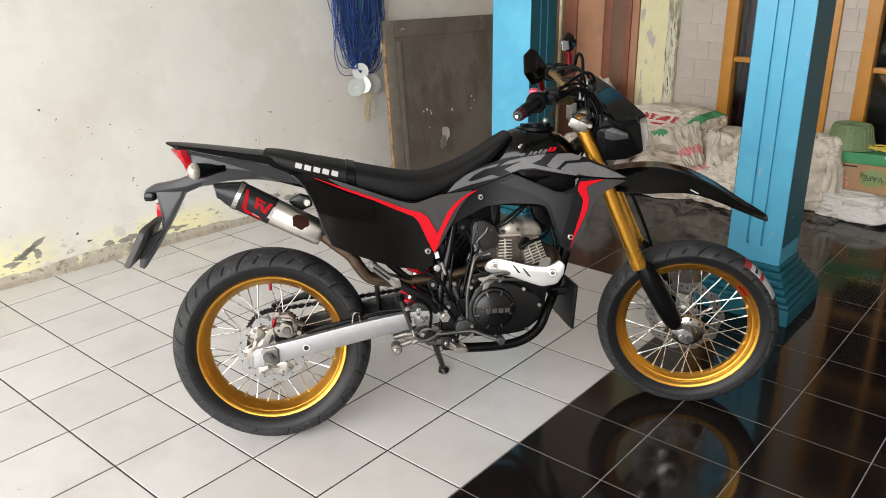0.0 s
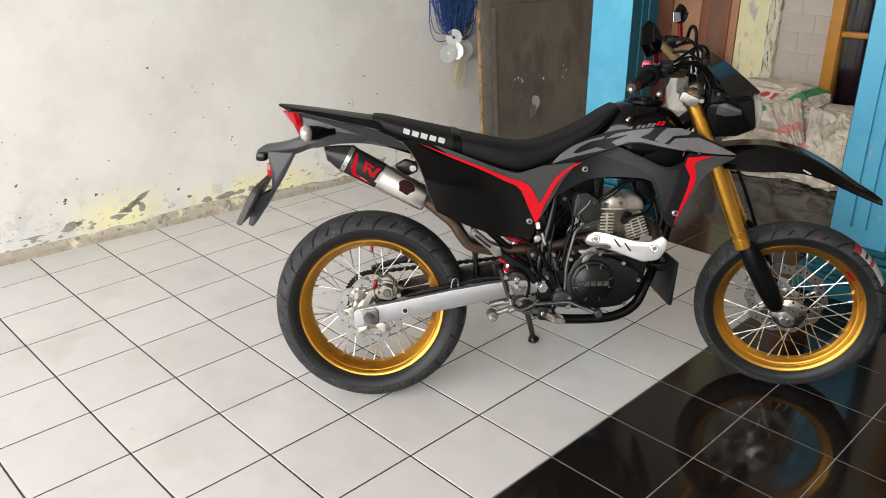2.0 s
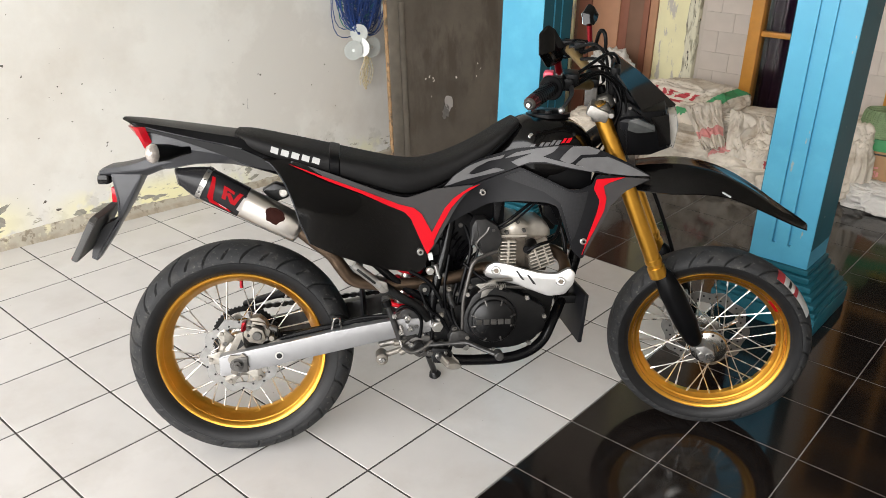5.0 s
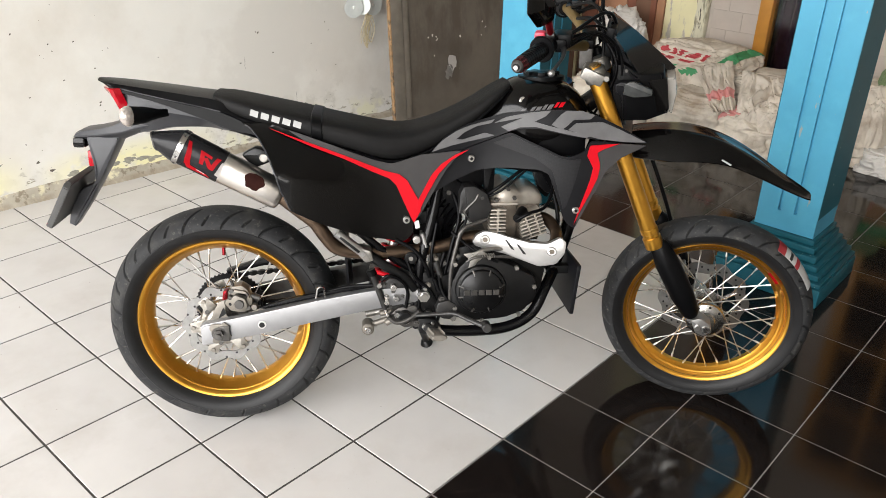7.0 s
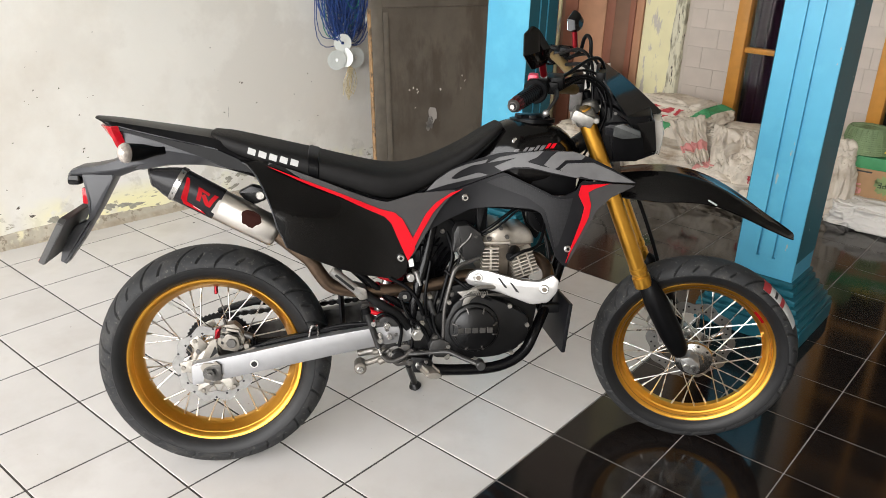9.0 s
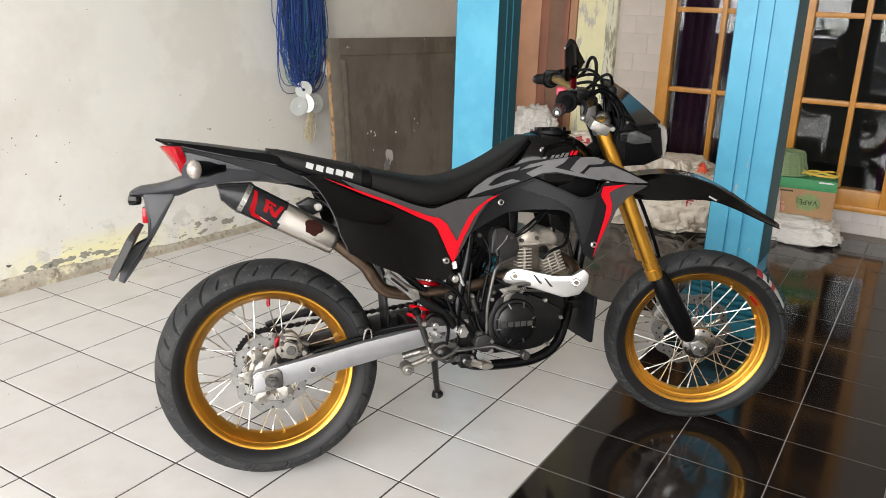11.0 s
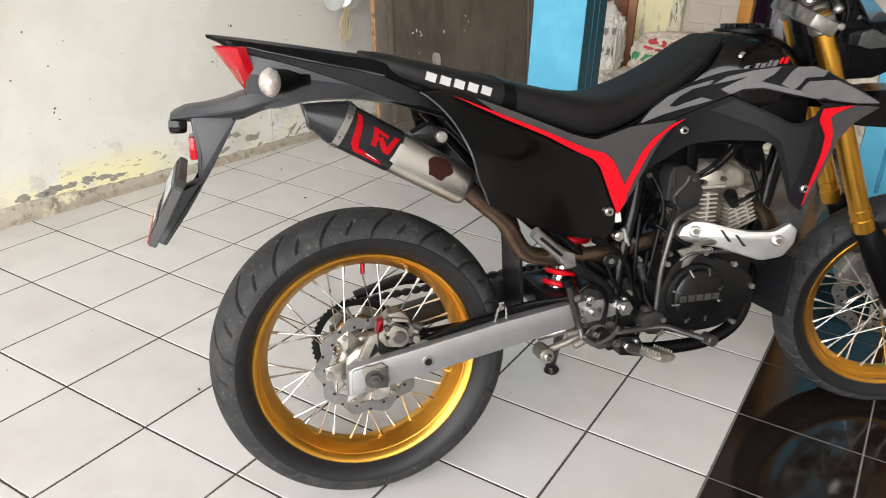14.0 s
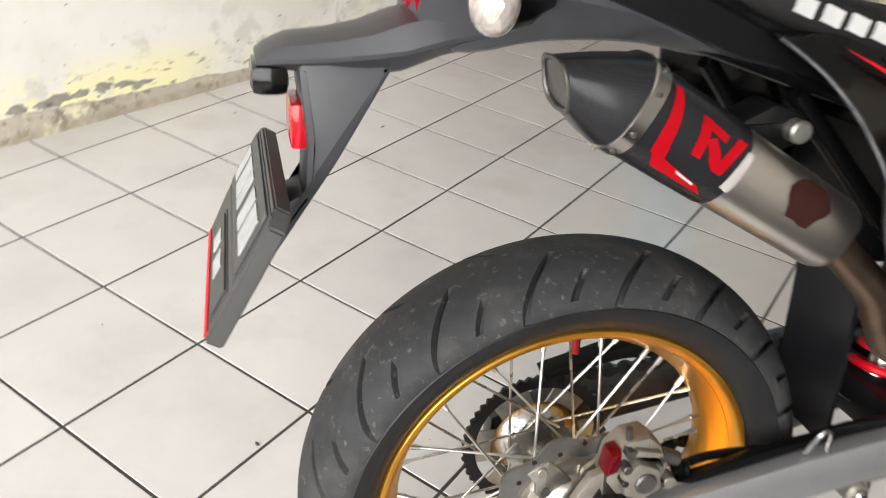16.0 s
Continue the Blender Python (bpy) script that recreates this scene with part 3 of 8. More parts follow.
# House front, with two window openings that go through it.
WALL_Y = 3.45
WINDOWS = {"window_1": (-0.83, -0.14), "window_2": (0.0, 0.68)}
LOW, HIGH = 0.15, 2.3
bm = bmesh.new()
for x0, x1, z0, z1 in ((-2.75, -0.83, -0.1, 3.1), (-0.83, -0.14, -0.1, LOW), (-0.83, -0.14, HIGH, 3.1), (-0.14, 0.0, -0.1, 3.1), (0.0, 0.68, -0.1, LOW), (0.0, 0.68, HIGH, 3.1), (0.68, 2.75, -0.1, 3.1)):
    box(bm, x0, x1, WALL_Y, WALL_Y + 0.14, z0, z1)
house_wall = structure("wall_north", bm, HOUSE_WALL, "beige house front with low windows", "wall")
# Room walls and floor get their dimness from a dark colour.
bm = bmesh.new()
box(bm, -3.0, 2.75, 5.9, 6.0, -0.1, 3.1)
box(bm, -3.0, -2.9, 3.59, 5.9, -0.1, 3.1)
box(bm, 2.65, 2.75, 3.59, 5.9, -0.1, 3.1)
structure("room_wall", bm, ROOM, "room walls behind the windows, the dimness put into their colour", "wall")
structure("room_floor", box(bmesh.new(), -3.0, 2.75, 3.59, 6.0, -0.12, -0.01), ROOM, "room floor behind the windows, the dimness put into its colour", "floor")

# A raised, peeling yellow pilaster strip, and the bare patch beside it.
bm = bmesh.new()
rows = []
for i in range(40):
    z = i * 3.1 / 39
    e = -1.15 + 0.014 * noise.noise((0, 0, z * 7)) + 0.01 * noise.noise((3, 0, z * 23))
    rows.append([(-1.43, WALL_Y, z), (-1.43, WALL_Y - 0.03, z), (e - 0.01, WALL_Y - 0.03, z), (e, WALL_Y - 0.018, z), (e, WALL_Y, z)])
structure("trim", loft(rows), YELLOW, "pale yellow painted pilaster with flaking edge", "pilaster", 50)

# Its edge has lost the paint and is stained in streaks.
rows = []
for i in range(60):
    z = i * 3.1 / 59
    a = -1.222 + 0.012 * noise.noise((5, 0, z * 9)) + 0.012 * noise.noise((8, 0, z * 31))
    b = -1.145 + 0.016 * noise.noise((0, 0, z * 7)) + 0.012 * noise.noise((3, 0, z * 23))
    rows.append([(a, WALL_Y, z), (a, WALL_Y - 0.032, z), (b - 0.008, WALL_Y - 0.033, z), (b, WALL_Y - 0.02, z), (b, WALL_Y, z)])
structure("trim", loft(rows), STAINED, "bare stained edge of the pilaster with dark streaks", "pilaster", 50)

for name, (x0, x1) in WINDOWS.items():
    win = tagged(empty(name, Matrix.Translation(((x0 + x1) / 2, WALL_Y, LOW))), "varnished orange wooden window with small panes", "window", kind="structure")
    half, tall = (x1 - x0) / 2, HIGH - LOW
    y0, y1 = -0.025, 0.075

    def bar(nm, a, b, c, d, depth=0.0, win=win):
        part(nm, box(bmesh.new(), a, b, y0 + depth, y1 - depth, c, d, 0.006), ORANGE_WOOD, win, smooth=30)

    bar("frame_stile", -half, -half + 0.075, 0, tall)
    bar("frame_stile", half - 0.075, half, 0, tall)
    bar("frame_rail", -half + 0.075, half - 0.075, 0, 0.125)
    bar("frame_rail", -half + 0.075, half - 0.075, tall - 0.09, tall)
    bar("window_sill", -half - 0.01, half + 0.01, -0.006, 0.028, -0.012)
    mid = 0.02 if name == "window_2" else 0.03
    bar("mullion", mid - 0.017, mid + 0.017, 0.125, tall - 0.09, 0.02)
    heights = [0.125, 0.632, 1.14, 1.64, tall - 0.09]
    for z in heights[1:-1]:
        for a, b in ((-half + 0.075, mid - 0.017), (mid + 0.017, half - 0.075)):
            bar("glazing_bar", a, b, z - 0.016, z + 0.016, 0.02)
    for a, b in ((-half + 0.075, mid - 0.017), (mid + 0.017, half - 0.075)):
        for c, d in zip(heights, heights[1:]):
            pane = part("pane", box(bmesh.new(), a - 0.005, b + 0.005, 0.022, 0.027, c - 0.005, d + 0.005), GLASS, win, smooth=0)
            pane.visible_shadow = False


def curtain(x0, x1, y, mat, label, folds, seed, low=0.2, high=2.3):
    r = random.Random(seed)
    rows, n = [], 60
    ph = r.random() * 6
    for k in range(9):
        z = low + (high - low) * k / 8
        rows.append([(x0 + (x1 - x0) * i / n, y + (0.03 - 0.015 * k / 8) * math.sin(ph + folds * 2 * math.pi * i / n + 0.4 * math.sin(k)), z) for i in range(n + 1)])
    bm = bmesh.new()
    vs = [[bm.verts.new(p) for p in row] for row in rows]
    for a, b in zip(vs, vs[1:]):
        for i in range(n):
            bm.faces.new((a[i], a[i + 1], b[i + 1], b[i]))
    bmesh.ops.solidify(bm, geom=bm.faces[:], thickness=0.003)
    tagged(part("curtain", bm, mat, None, smooth=60), label, "curtain")


curtain(-0.80, -0.44, 3.68, CURTAIN, "dark purple gathered curtain behind the window", 6, 1)
curtain(-0.46, -0.36, 3.70, SHEER, "pale curtain edge hanging beside the purple one", 2, 2)
curtain(-0.36, -0.10, 3.68, CURTAIN, "dark purple gathered curtain behind the window", 4, 5)
curtain(0.55, 0.75, 3.70, CURTAIN, "dark purple curtain drawn to the window's side", 3, 4)

# Planks of an old brown door that stands against the house front.
door = tagged(empty("door_1", Matrix.Translation((-1.75, WALL_Y - 0.03, 0))), "weathered brown plank door, closed", "door", kind="structure")
# The first two dark boards put the shade of gaps into colour.
for a, b, out, mat in ((-0.44, -0.326, 0.0, DARK_WOOD), (-0.302, -0.271, -0.006, DARK_WOOD), (-0.269, -0.172, 0.010, RED_WOOD), (-0.170, 0.044, 0.0, BROWN_WOOD), (0.046, 0.110, -0.003, RED_WOOD), (0.112, 0.220, 0.0, DARK_WOOD), (0.222, 0.262, 0.010, RED_WOOD), (0.264, 0.316, 0.002, BROWN_WOOD)):
    part("plank", box(bmesh.new(), a, b, -0.012 - out, 0.026, 0.0, 2.1, 0.004), mat, door, smooth=30)
part("strip", box(bmesh.new(), -0.324, -0.304, -0.020, 0.026, 0.0, 2.1, 0.003), YELLOW, door, "narrow pale yellow strip", smooth=30)


# ---------------------------------------------------------------- pillars
def groove_ring(cx, cy, half, z, grooves, deep, smooth_front=False):
    """One level of a square shaft with V grooves in each face."""
    out = []
    for k in range(4):
        a = math.pi / 2 * k
        c, s = math.cos(a), math.sin(a)
        line = [(-half, 0.0)]
        for g in grooves:
            d = 0.0 if smooth_front and k == 0 else deep
            line += [(g - 0.006, 0.0), (g - 0.0045, d), (g + 0.0045, d), (g + 0.006, 0.0)]
        for u, v in line:
            x, y = u, -half + v
            out.append((cx + c * x - s * y, cy + s * x + c * y, z))
    return out


def pillar(x, y, plain=False):
    root = tagged(empty("pillar", Matrix.Translation((x, y, 0))), "square porch pillar painted sky blue, grooved, on a stepped teal base", "pillar", "porch pillars", "structure")
    part("shaft", loft([groove_ring(0, 0, 0.112, z, (-0.03, 0.03), 0.014 if 0.3 < z < 3 else 0.0, not plain) for z in (0.20, 0.299, 0.301, 3.1)]), BLUE, root, smooth=0)
    lifts = [(0.205, 0.0, 0.075), (0.20, 0.077, 0.095), (0.185, 0.097, 0.120), (0.168, 0.122, 0.145), (0.152, 0.147, 0.172), (0.136, 0.174, 0.20), (0.124, 0.202, 0.225)]
    for half, z0, z1 in lifts:
        bm = bmesh.new()
        box(bm, -half, half, -half, half, z0, z1, 0.007)
        part("base_step", bm, TEAL, root, smooth=30)
    # Thin darker teal sheets cover every face of the shaft but the front.
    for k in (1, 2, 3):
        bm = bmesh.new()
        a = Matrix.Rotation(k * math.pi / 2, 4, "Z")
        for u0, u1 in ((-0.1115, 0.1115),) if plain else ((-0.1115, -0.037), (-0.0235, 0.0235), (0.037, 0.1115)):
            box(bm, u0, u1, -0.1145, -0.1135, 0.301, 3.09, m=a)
        part("side_facing", bm, TEAL, root, "darker teal sheet on the side of the shaft", smooth=0)
    return root


pillar(0.18, 1.572, True)
pillar(-1.11, 1.572)


# ---------------------------------------------------------------- the leaning panel and the hanging cords
panel_m = Matrix.Translation((-2.118, 1.673, 0.0)) @ Matrix.Rotation(radians(-17.9), 4, "Z") @ Matrix.Rotation(radians(-5.9), 4, "Y")
board = tagged(empty("leaning_panel", panel_m), "dark framed wooden panel with paint chips leaning on the plastered wall", "panel")
part("face", box(bmesh.new(), -0.028, -0.006, 0.05, 1.10, 0.0, 1.05), BOARD, board, smooth=0)
for y0, y1, z0, z1 in ((0.0, 0.070, 0.004, 1.085), (1.08, 1.15, 0.004, 1.085), (0.07, 1.08, 0.985, 1.085), (0.07, 1.08, 0.004, 0.08)):
    part("frame_bar", box(bmesh.new(), -0.034, 0.004, y0, y1, z0, z1, 0.005), DUSTY_BOARD if y1 < 0.1 else BOARD, board, smooth=30)
part("edge_strip", box(bmesh.new(), -0.032, 0.002, -0.008, -0.001, 0.006, 0.98, 0.002), RAW_WOOD, board, "raw pale wood edge strip", smooth=30)
part("groove_strip", box(bmesh.new(), -0.006, 0.001, 0.071, 0.108, 0.08, 0.96, 0.004), shader("dusty_grey_strip", (0.135, 0.115, 0.092), 0.6, vary=0.35, grain=16), board, "dusty grey strip", smooth=30)
rng = random.Random(8)
for y, z, s, mat in ((0.388, 0.372, 0.036, PLINTH_TILE), (0.370, 0.322, 0.027, PALE_GROUT), (0.352, 0.292, 0.014, PALE_GROUT)):
    ring = [(y + s * (0.7 + 0.5 * rng.random()) * math.cos(a), z + 1.5 * s * (0.6 + 0.6 * rng.random()) * math.sin(a)) for a in (k * math.pi / 6 for k in range(12))]
    bm = bmesh.new()
    bm.faces.new([bm.verts.new((-0.0055, u, v)) for u, v in ring])
    bmesh.ops.solidify(bm, geom=bm.faces[:], thickness=0.001)
    part("paint_chip", bm, mat, board, "bare patch of flaked paint", smooth=0)
for y, z, s, t in ((0.235, 0.525, 0.010, 3), (0.26, 0.535, 0.012, 1), (0.285, 0.525, 0.009, 2), (0.29, 0.51, 0.012, 0), (0.446, 0.515, 0.013, 2), (0.27, 0.42, 0.006, 1), (0.60, 0.585, 0.009, 2), (0.62, 0.555, 0.009, 0), (0.59, 0.51, 0.007, 1), (0.12, 1.035, 0.010, 0), (0.70, 1.07, 0.006, 1)):
    bm = bmesh.new()
    box(bm, -0.005, -0.0035 if z < 0.98 else 0.006, y - s * (0.15 + 0.15 * t), y + s * 0.25, z - s * (0.9 - 0.2 * t), z + s * 0.5, m=Matrix.Translation((0, y, z)) @ Matrix.Rotation(radians(35 * t - 40), 4, "X") @ Matrix.Translation((0, -y, -z)))
    part("paint_chip", bm, PLINTH_TILE, board, "small pale paint chip", smooth=0)

rope = tagged(empty("cord_bundle", Matrix.Translation(on_side(1.63, 1.5, 0.02))), "bundle of blue nylon cord with old discs hanging on the wall", "cord")
rng = random.Random(5)
for i in range(120):
    deep = 0.02 + 0.06 * rng.random()
    c, w = rng.gauss(0.0, 0.040), 0.03 + 0.15 * rng.random()
    low = -0.36 - 0.38 * rng.random() ** 0.7
    top = 0.10 + 0.05 * rng.random()
    a = Vector((deep, c - w * 0.35, top))
    b = Vector((deep + 0.02 * rng.random(), c - w * (0.8 + 0.3 * rng.random()), low * (0.55 + 0.3 * rng.random())))
    d = Vector((deep + 0.01, c + rng.gauss(0, 0.02), low))
    e = Vector((deep + 0.02 * rng.random(), c + w * (0.8 + 0.3 * rng.random()), low * (0.55 + 0.3 * rng.random())))
    g = Vector((deep, c + w * 0.35, top))
    part("cord", tube(bmesh.new(), [a, b, d, e, g], 0.0026, 5, 5), GREEN_ROPE if i % 17 == 0 else ROPE, rope, smooth=60)
for y, z, r, turn in ((-0.085, -0.80, 0.055, 20), (-0.03, -0.79, 0.055, 65), (0.06, -0.80, 0.058, 10), (0.20, -0.60, 0.05, 50), (-0.04, -0.71, 0.05, 30)):
    bm = bmesh.new()
    prof = [(0.009, -0.0012), (r, -0.0012), (r, 0.0012), (0.009, 0.0012)]
    lathe(bm, prof, 28)
    bmesh.ops.transform(bm, matrix=Matrix.Translation((0.085, y, z)) @ Matrix.Rotation(radians(90 - turn), 4, "Z"), verts=bm.verts)
    part("disc", bm, DISC, rope, "scratched old compact disc", smooth=30)
rng = random.Random(31)
for k in range(16):
    y, d = 0.035 + rng.gauss(0, 0.012), rng.gauss(0, 0.006)
    part("twine", tube(bmesh.new(), [(0.062 + d, 0.03, -0.76), (0.066 + d, y, -0.86), (0.060, y + rng.gauss(0, 0.014), -0.94), (0.058, y + rng.gauss(0, 0.010), -1.0 - 0.05 * rng.random())], 0.0022, 5, 4), TAN, rope, "frayed tan twine", smooth=60)


# ---------------------------------------------------------------- sacks, box and basket by the house front
def sack(x, y, z, lx, ly, lz, turn, seed, mat=SACK, label="dirty white woven plastic sack, full and slumped", tilt=0.0, group="sacks by the house", dent=0.12, name="sack", prints=()):
    """A full, slumped sack with creases and a flat foot; prints are (colour, label, test of a place on the unit ball)."""
    bm = bmesh.new()
    bmesh.ops.create_icosphere(bm, subdivisions=6, radius=1.0)
    balls = {}
    for v in bm.verts:
        p = v.co.copy()
        balls[v.index] = p
        q = Vector(tuple(math.copysign(abs(c) ** 0.68, c) for c in p))
        o = Vector((seed * 3.1, seed * 1.7, seed))
        bend = p + 0.35 * Vector((noise.noise(p * 2 + o), noise.noise(p * 2 + o + Vector((9, 0, 0))), noise.noise(p * 2 + o + Vector((0, 9, 0)))))
        n1 = noise.noise(p * 1.6 + o)
        big = abs(noise.noise(bend * 2.6 + o))
        cell = noise.voronoi(bend * 2.3 + o)[0]
        small = noise.voronoi(Vector((bend.x * 5.5, bend.y * 5.5, bend.z * 6.5)) + o)[0]
        fine = abs(noise.noise(Vector((bend.x * 11, bend.y * 9, bend.z * 13)) + o))
        k = 1 + dent * n1 + 0.25 * (cell[0] - 0.4) + 0.12 * (small[0] - 0.4) - 0.85 * max(0.0, 0.10 - big) - 0.14 * max(0.0, 0.16 - fine)
        q = q * k * 0.92
        if q.z < -0.72:
            q.z = -0.72 + 0.06 * (q.z + 0.72)
        v.co = Vector((q.x * lx, q.y * ly, (q.z + 0.74) * lz))
    bm.normal_update()
    m = Matrix.Translation((x, y, z)) @ Matrix.Rotation(radians(turn), 4, "Z") @ Matrix.Rotation(radians(tilt), 4, "Y")
    patches = []
    for pm, plabel, test in prints:
        left = {f for f in bm.faces if test(sum((balls[v.index] for v in f.verts), Vector()) / 3)}
        while left:
            # Each joined patch of print is a piece of its own.
            todo = [left.pop()]
            got, island = {}, []
            while todo:
                f = todo.pop()
                island.append(f)
                for e in f.edges:
                    for g in e.link_faces:
                        if g in left:
                            left.remove(g)
                            todo.append(g)
            if len(island) < 8:
                continue
            pb = bmesh.new()
            for f in sorted(island, key=lambda f: f.index):
                for v in f.verts:
                    if v not in got:
                        got[v] = pb.verts.new(v.co + v.normal * 0.0015)
                pb.faces.new([got[v] for v in f.verts])
            patches.append((pb, pm, plabel))
    ob = part(name, bm, mat, None, smooth=0)
    ob.data.shade_smooth()
    ob.matrix_world = m
    for pb, pm, plabel in patches:
        o = part("print", pb, pm, ob, plabel, smooth=0)
        o.data.shade_smooth()
    return tagged(ob, label, "sack" if name == "sack" else "bag", group)


def bars(x0, x1, z0, z1, count, slant=0.0, y_to=0.2):
    """A test for a row of plain print bars on a sack's front."""
    def test(p):
        if p.y > y_to or not z0 < p.z < z1:
            return False
        u = (p.x - slant * (p.z - z0) - x0) / (x1 - x0)
        return 0 < u < 1 and (u * count) % 1.0 < 0.62
    return test


sack(-1.16, 3.10, 0.0, 0.36, 0.24, 0.15, 8, 1)
sack(-0.55, 2.98, 0.0, 0.34, 0.26, 0.15, -12, 2, prints=[(PINK, "faded pink print", lambda p: p.y < 0 and abs(p.x + 0.35 - 0.4 * p.z) < 0.10 and p.z > -0.2)])
sack(-0.98, 3.12, 0.215, 0.34, 0.22, 0.17, -6, 3, label="white woven sack with red and green print, on the pile", prints=[(RED_PRINT, "red print bar", bars(-0.45, 0.25, 0.50, 0.72, 5, 0.3, 0.6)), (GREEN_PRINT, "green printed band", lambda p: p.y < 0.6 and p.z > 0.2 and 0.28 < p.x - 0.35 * p.z < 0.56), (RED_PRINT, "red print bar", bars(-0.5, 0.1, 0.30, 0.40, 3, 0.3, 0.5)), (GREEN_PRINT, "green print bar", bars(-0.75, 0.2, 0.02, 0.16, 4, 0.5, 0.3))])
sack(-0.58, 3.12, 0.18, 0.28, 0.20, 0.13, 14, 4)
sack(-0.36, 2.92, 0.0, 0.20, 0.14, 0.20, 30, 5, label="white woven sack with a red printed badge, standing", prints=[(RED_PRINT, "red printed badge frame", lambda p: p.y < 0 and (abs(abs(p.x - 0.1) - 0.36) < 0.03 and abs(p.z - 0.05) < 0.16 or abs(p.x - 0.1) < 0.39 and abs(abs(p.z - 0.05) - 0.14) < 0.025)), (RED_PRINT, "red print bar", bars(-0.20, 0.41, -0.02, 0.12, 6, 0.0, 0.0))])
sack(-0.86, 2.86, 0.0, 0.26, 0.18, 0.17, 20, 9)
sack(-0.04, 3.14, 0.0, 0.13, 0.16, 0.25, 10, 6, label="pale woven sack standing behind the blue pillar")
sack(0.22, 3.10, 0.0, 0.24, 0.17, 0.085, 5, 7, BAG, "crumpled clear plastic sheet under the cardboard box", name="plastic_sheet", dent=0.25)
sack(-1.56, 3.12, 0.20, 0.15, 0.14, 0.25, 40, 8, BAG, "white plastic bag with grey print, stuffed full", name="plastic_bag", dent=0.18, prints=[(GREY_INK, "grey print bar", bars(-0.35, 0.35, 0.15, 0.28, 3, 0.2, -0.1)), (GREY_INK, "grey print bar", bars(-0.3, 0.4, -0.12, -0.02, 4, 0.2, -0.1))])
sack(-1.55, 3.10, 0.0, 0.26, 0.22, 0.145, 15, 11)
sack(-0.42, 3.10, 0.255, 0.085, 0.075, 0.07, 25, 14, ORANGE_BAG, "small orange red plastic bag on the pile of sacks", name="plastic_bag", dent=0.25)


def draped(a, b, c, d, seed, deep, label, hem=0.0, nu=46, nv=40):
    """A crumpled empty sack laid over the others, from its upper corners a, b to its lower ones d, c."""
    a, b, c, d = (Vector(p) for p in (a, b, c, d))
    out = (b - a).cross(d - a).normalized()
    out = -out if out.y > 0 else out
    grid, o = [], Vector((seed * 2.3, seed * 1.1, seed * 0.7))
    for i in range(nv + 1):
        v, row = i / nv, []
        for j in range(nu + 1):
            u = j / nu
            q = Vector((u * 3.2 + 0.8 * v, v * 2.2, 0.0)) + o
            q += 0.5 * Vector((noise.noise(q * 1.3), noise.noise(q * 1.3 + Vector((5, 0, 0))), 0))
            fold = 0.055 * (0.5 - abs(noise.noise(q * 1.1))) + 0.030 * (0.5 - abs(noise.noise(q * 2.7))) + 0.010 * noise.noise(q * 7)
            gather = 0.010 * math.sin(u * 44 + 2 * noise.noise(q * 2)) * smooth_step((v - 0.68) / 0.2) if hem else 0.0
            edge = min(1.0, 8 * min(u, 1 - u, v + 0.02, 1.02 - v))
            p = a.lerp(b, u).lerp(d.lerp(c, u), v)
            wave = 0.05 * noise.noise(Vector((u * 4, v * 4, seed)))
            row.append(p + out * (deep * edge + fold * (0.4 + 0.6 * edge) + gather) + (b - a) * wave)
        grid.append(row)

    def sheet(i0, i1, lift):
        bm = bmesh.new()
        vs = [[bm.verts.new(p + out * lift) for p in row] for row in grid[i0:i1 + 1]]
        for r0, r1 in zip(vs, vs[1:]):
            for j in range(nu):
                bm.faces.new((r0[j], r0[j + 1], r1[j + 1], r1[j]))
        bmesh.ops.recalc_face_normals(bm, faces=bm.faces)
        bmesh.ops.solidify(bm, geom=bm.faces[:], thickness=0.002)
        return bm

    ob = part("empty_sack", sheet(0, nv, 0.0), SACK, None, smooth=70)
    if hem:
        part("printed_hem", sheet(int(nv * 0.62), int(nv * hem), 0.0035), PINK, ob, "pink printed hem, gathered in folds", smooth=70)
    return tagged(ob, label, "sack", "sacks by the house")


draped((-0.93, 2.90, 0.395), (-0.735, 2.95, 0.455), (-0.610, 2.80, 0.235), (-0.700, 2.74, 0.205), 3, 0.010, "crumpled empty woven sack with a pink gathered hem, on the pile", 0.78)
draped((-0.68, 2.98, 0.400), (-0.44, 3.02, 0.390), (-0.370, 2.80, 0.180), (-0.580, 2.74, 0.195), 8, 0.012, "crumpled dirty beige empty sack, on the pile")


# A pale bucket and a blue basin with washing things stand on the floor among the sacks.
bucket = tagged(empty("bucket", Matrix.Translation((-1.20, 2.71, 0.0))), "pale plastic bucket standing by the sacks", "bucket")
part("body", lathe(bmesh.new(), [(0.0005, 0.004), (0.098, 0.004), (0.100, 0.0), (0.118, 0.285), (0.124, 0.287), (0.124, 0.300), (0.113, 0.300), (0.096, 0.012), (0.0005, 0.012)], 36, closed=False), BUCKET, bucket, smooth=50).matrix_local = Matrix.Rotation(radians(90), 4, "X")
part("bail", tube(bmesh.new(), [(0.122 * math.cos(a), -0.124, 0.285 - 0.10 * math.sin(a)) for a in (math.pi * k / 10 for k in range(11))], 0.003, 6, 2), STEEL, bucket, "wire bail", smooth=60)
basin = tagged(empty("basin", Matrix.Translation((-1.92, 2.90, 0.0))), "blue plastic wash basin on the floor", "basin")
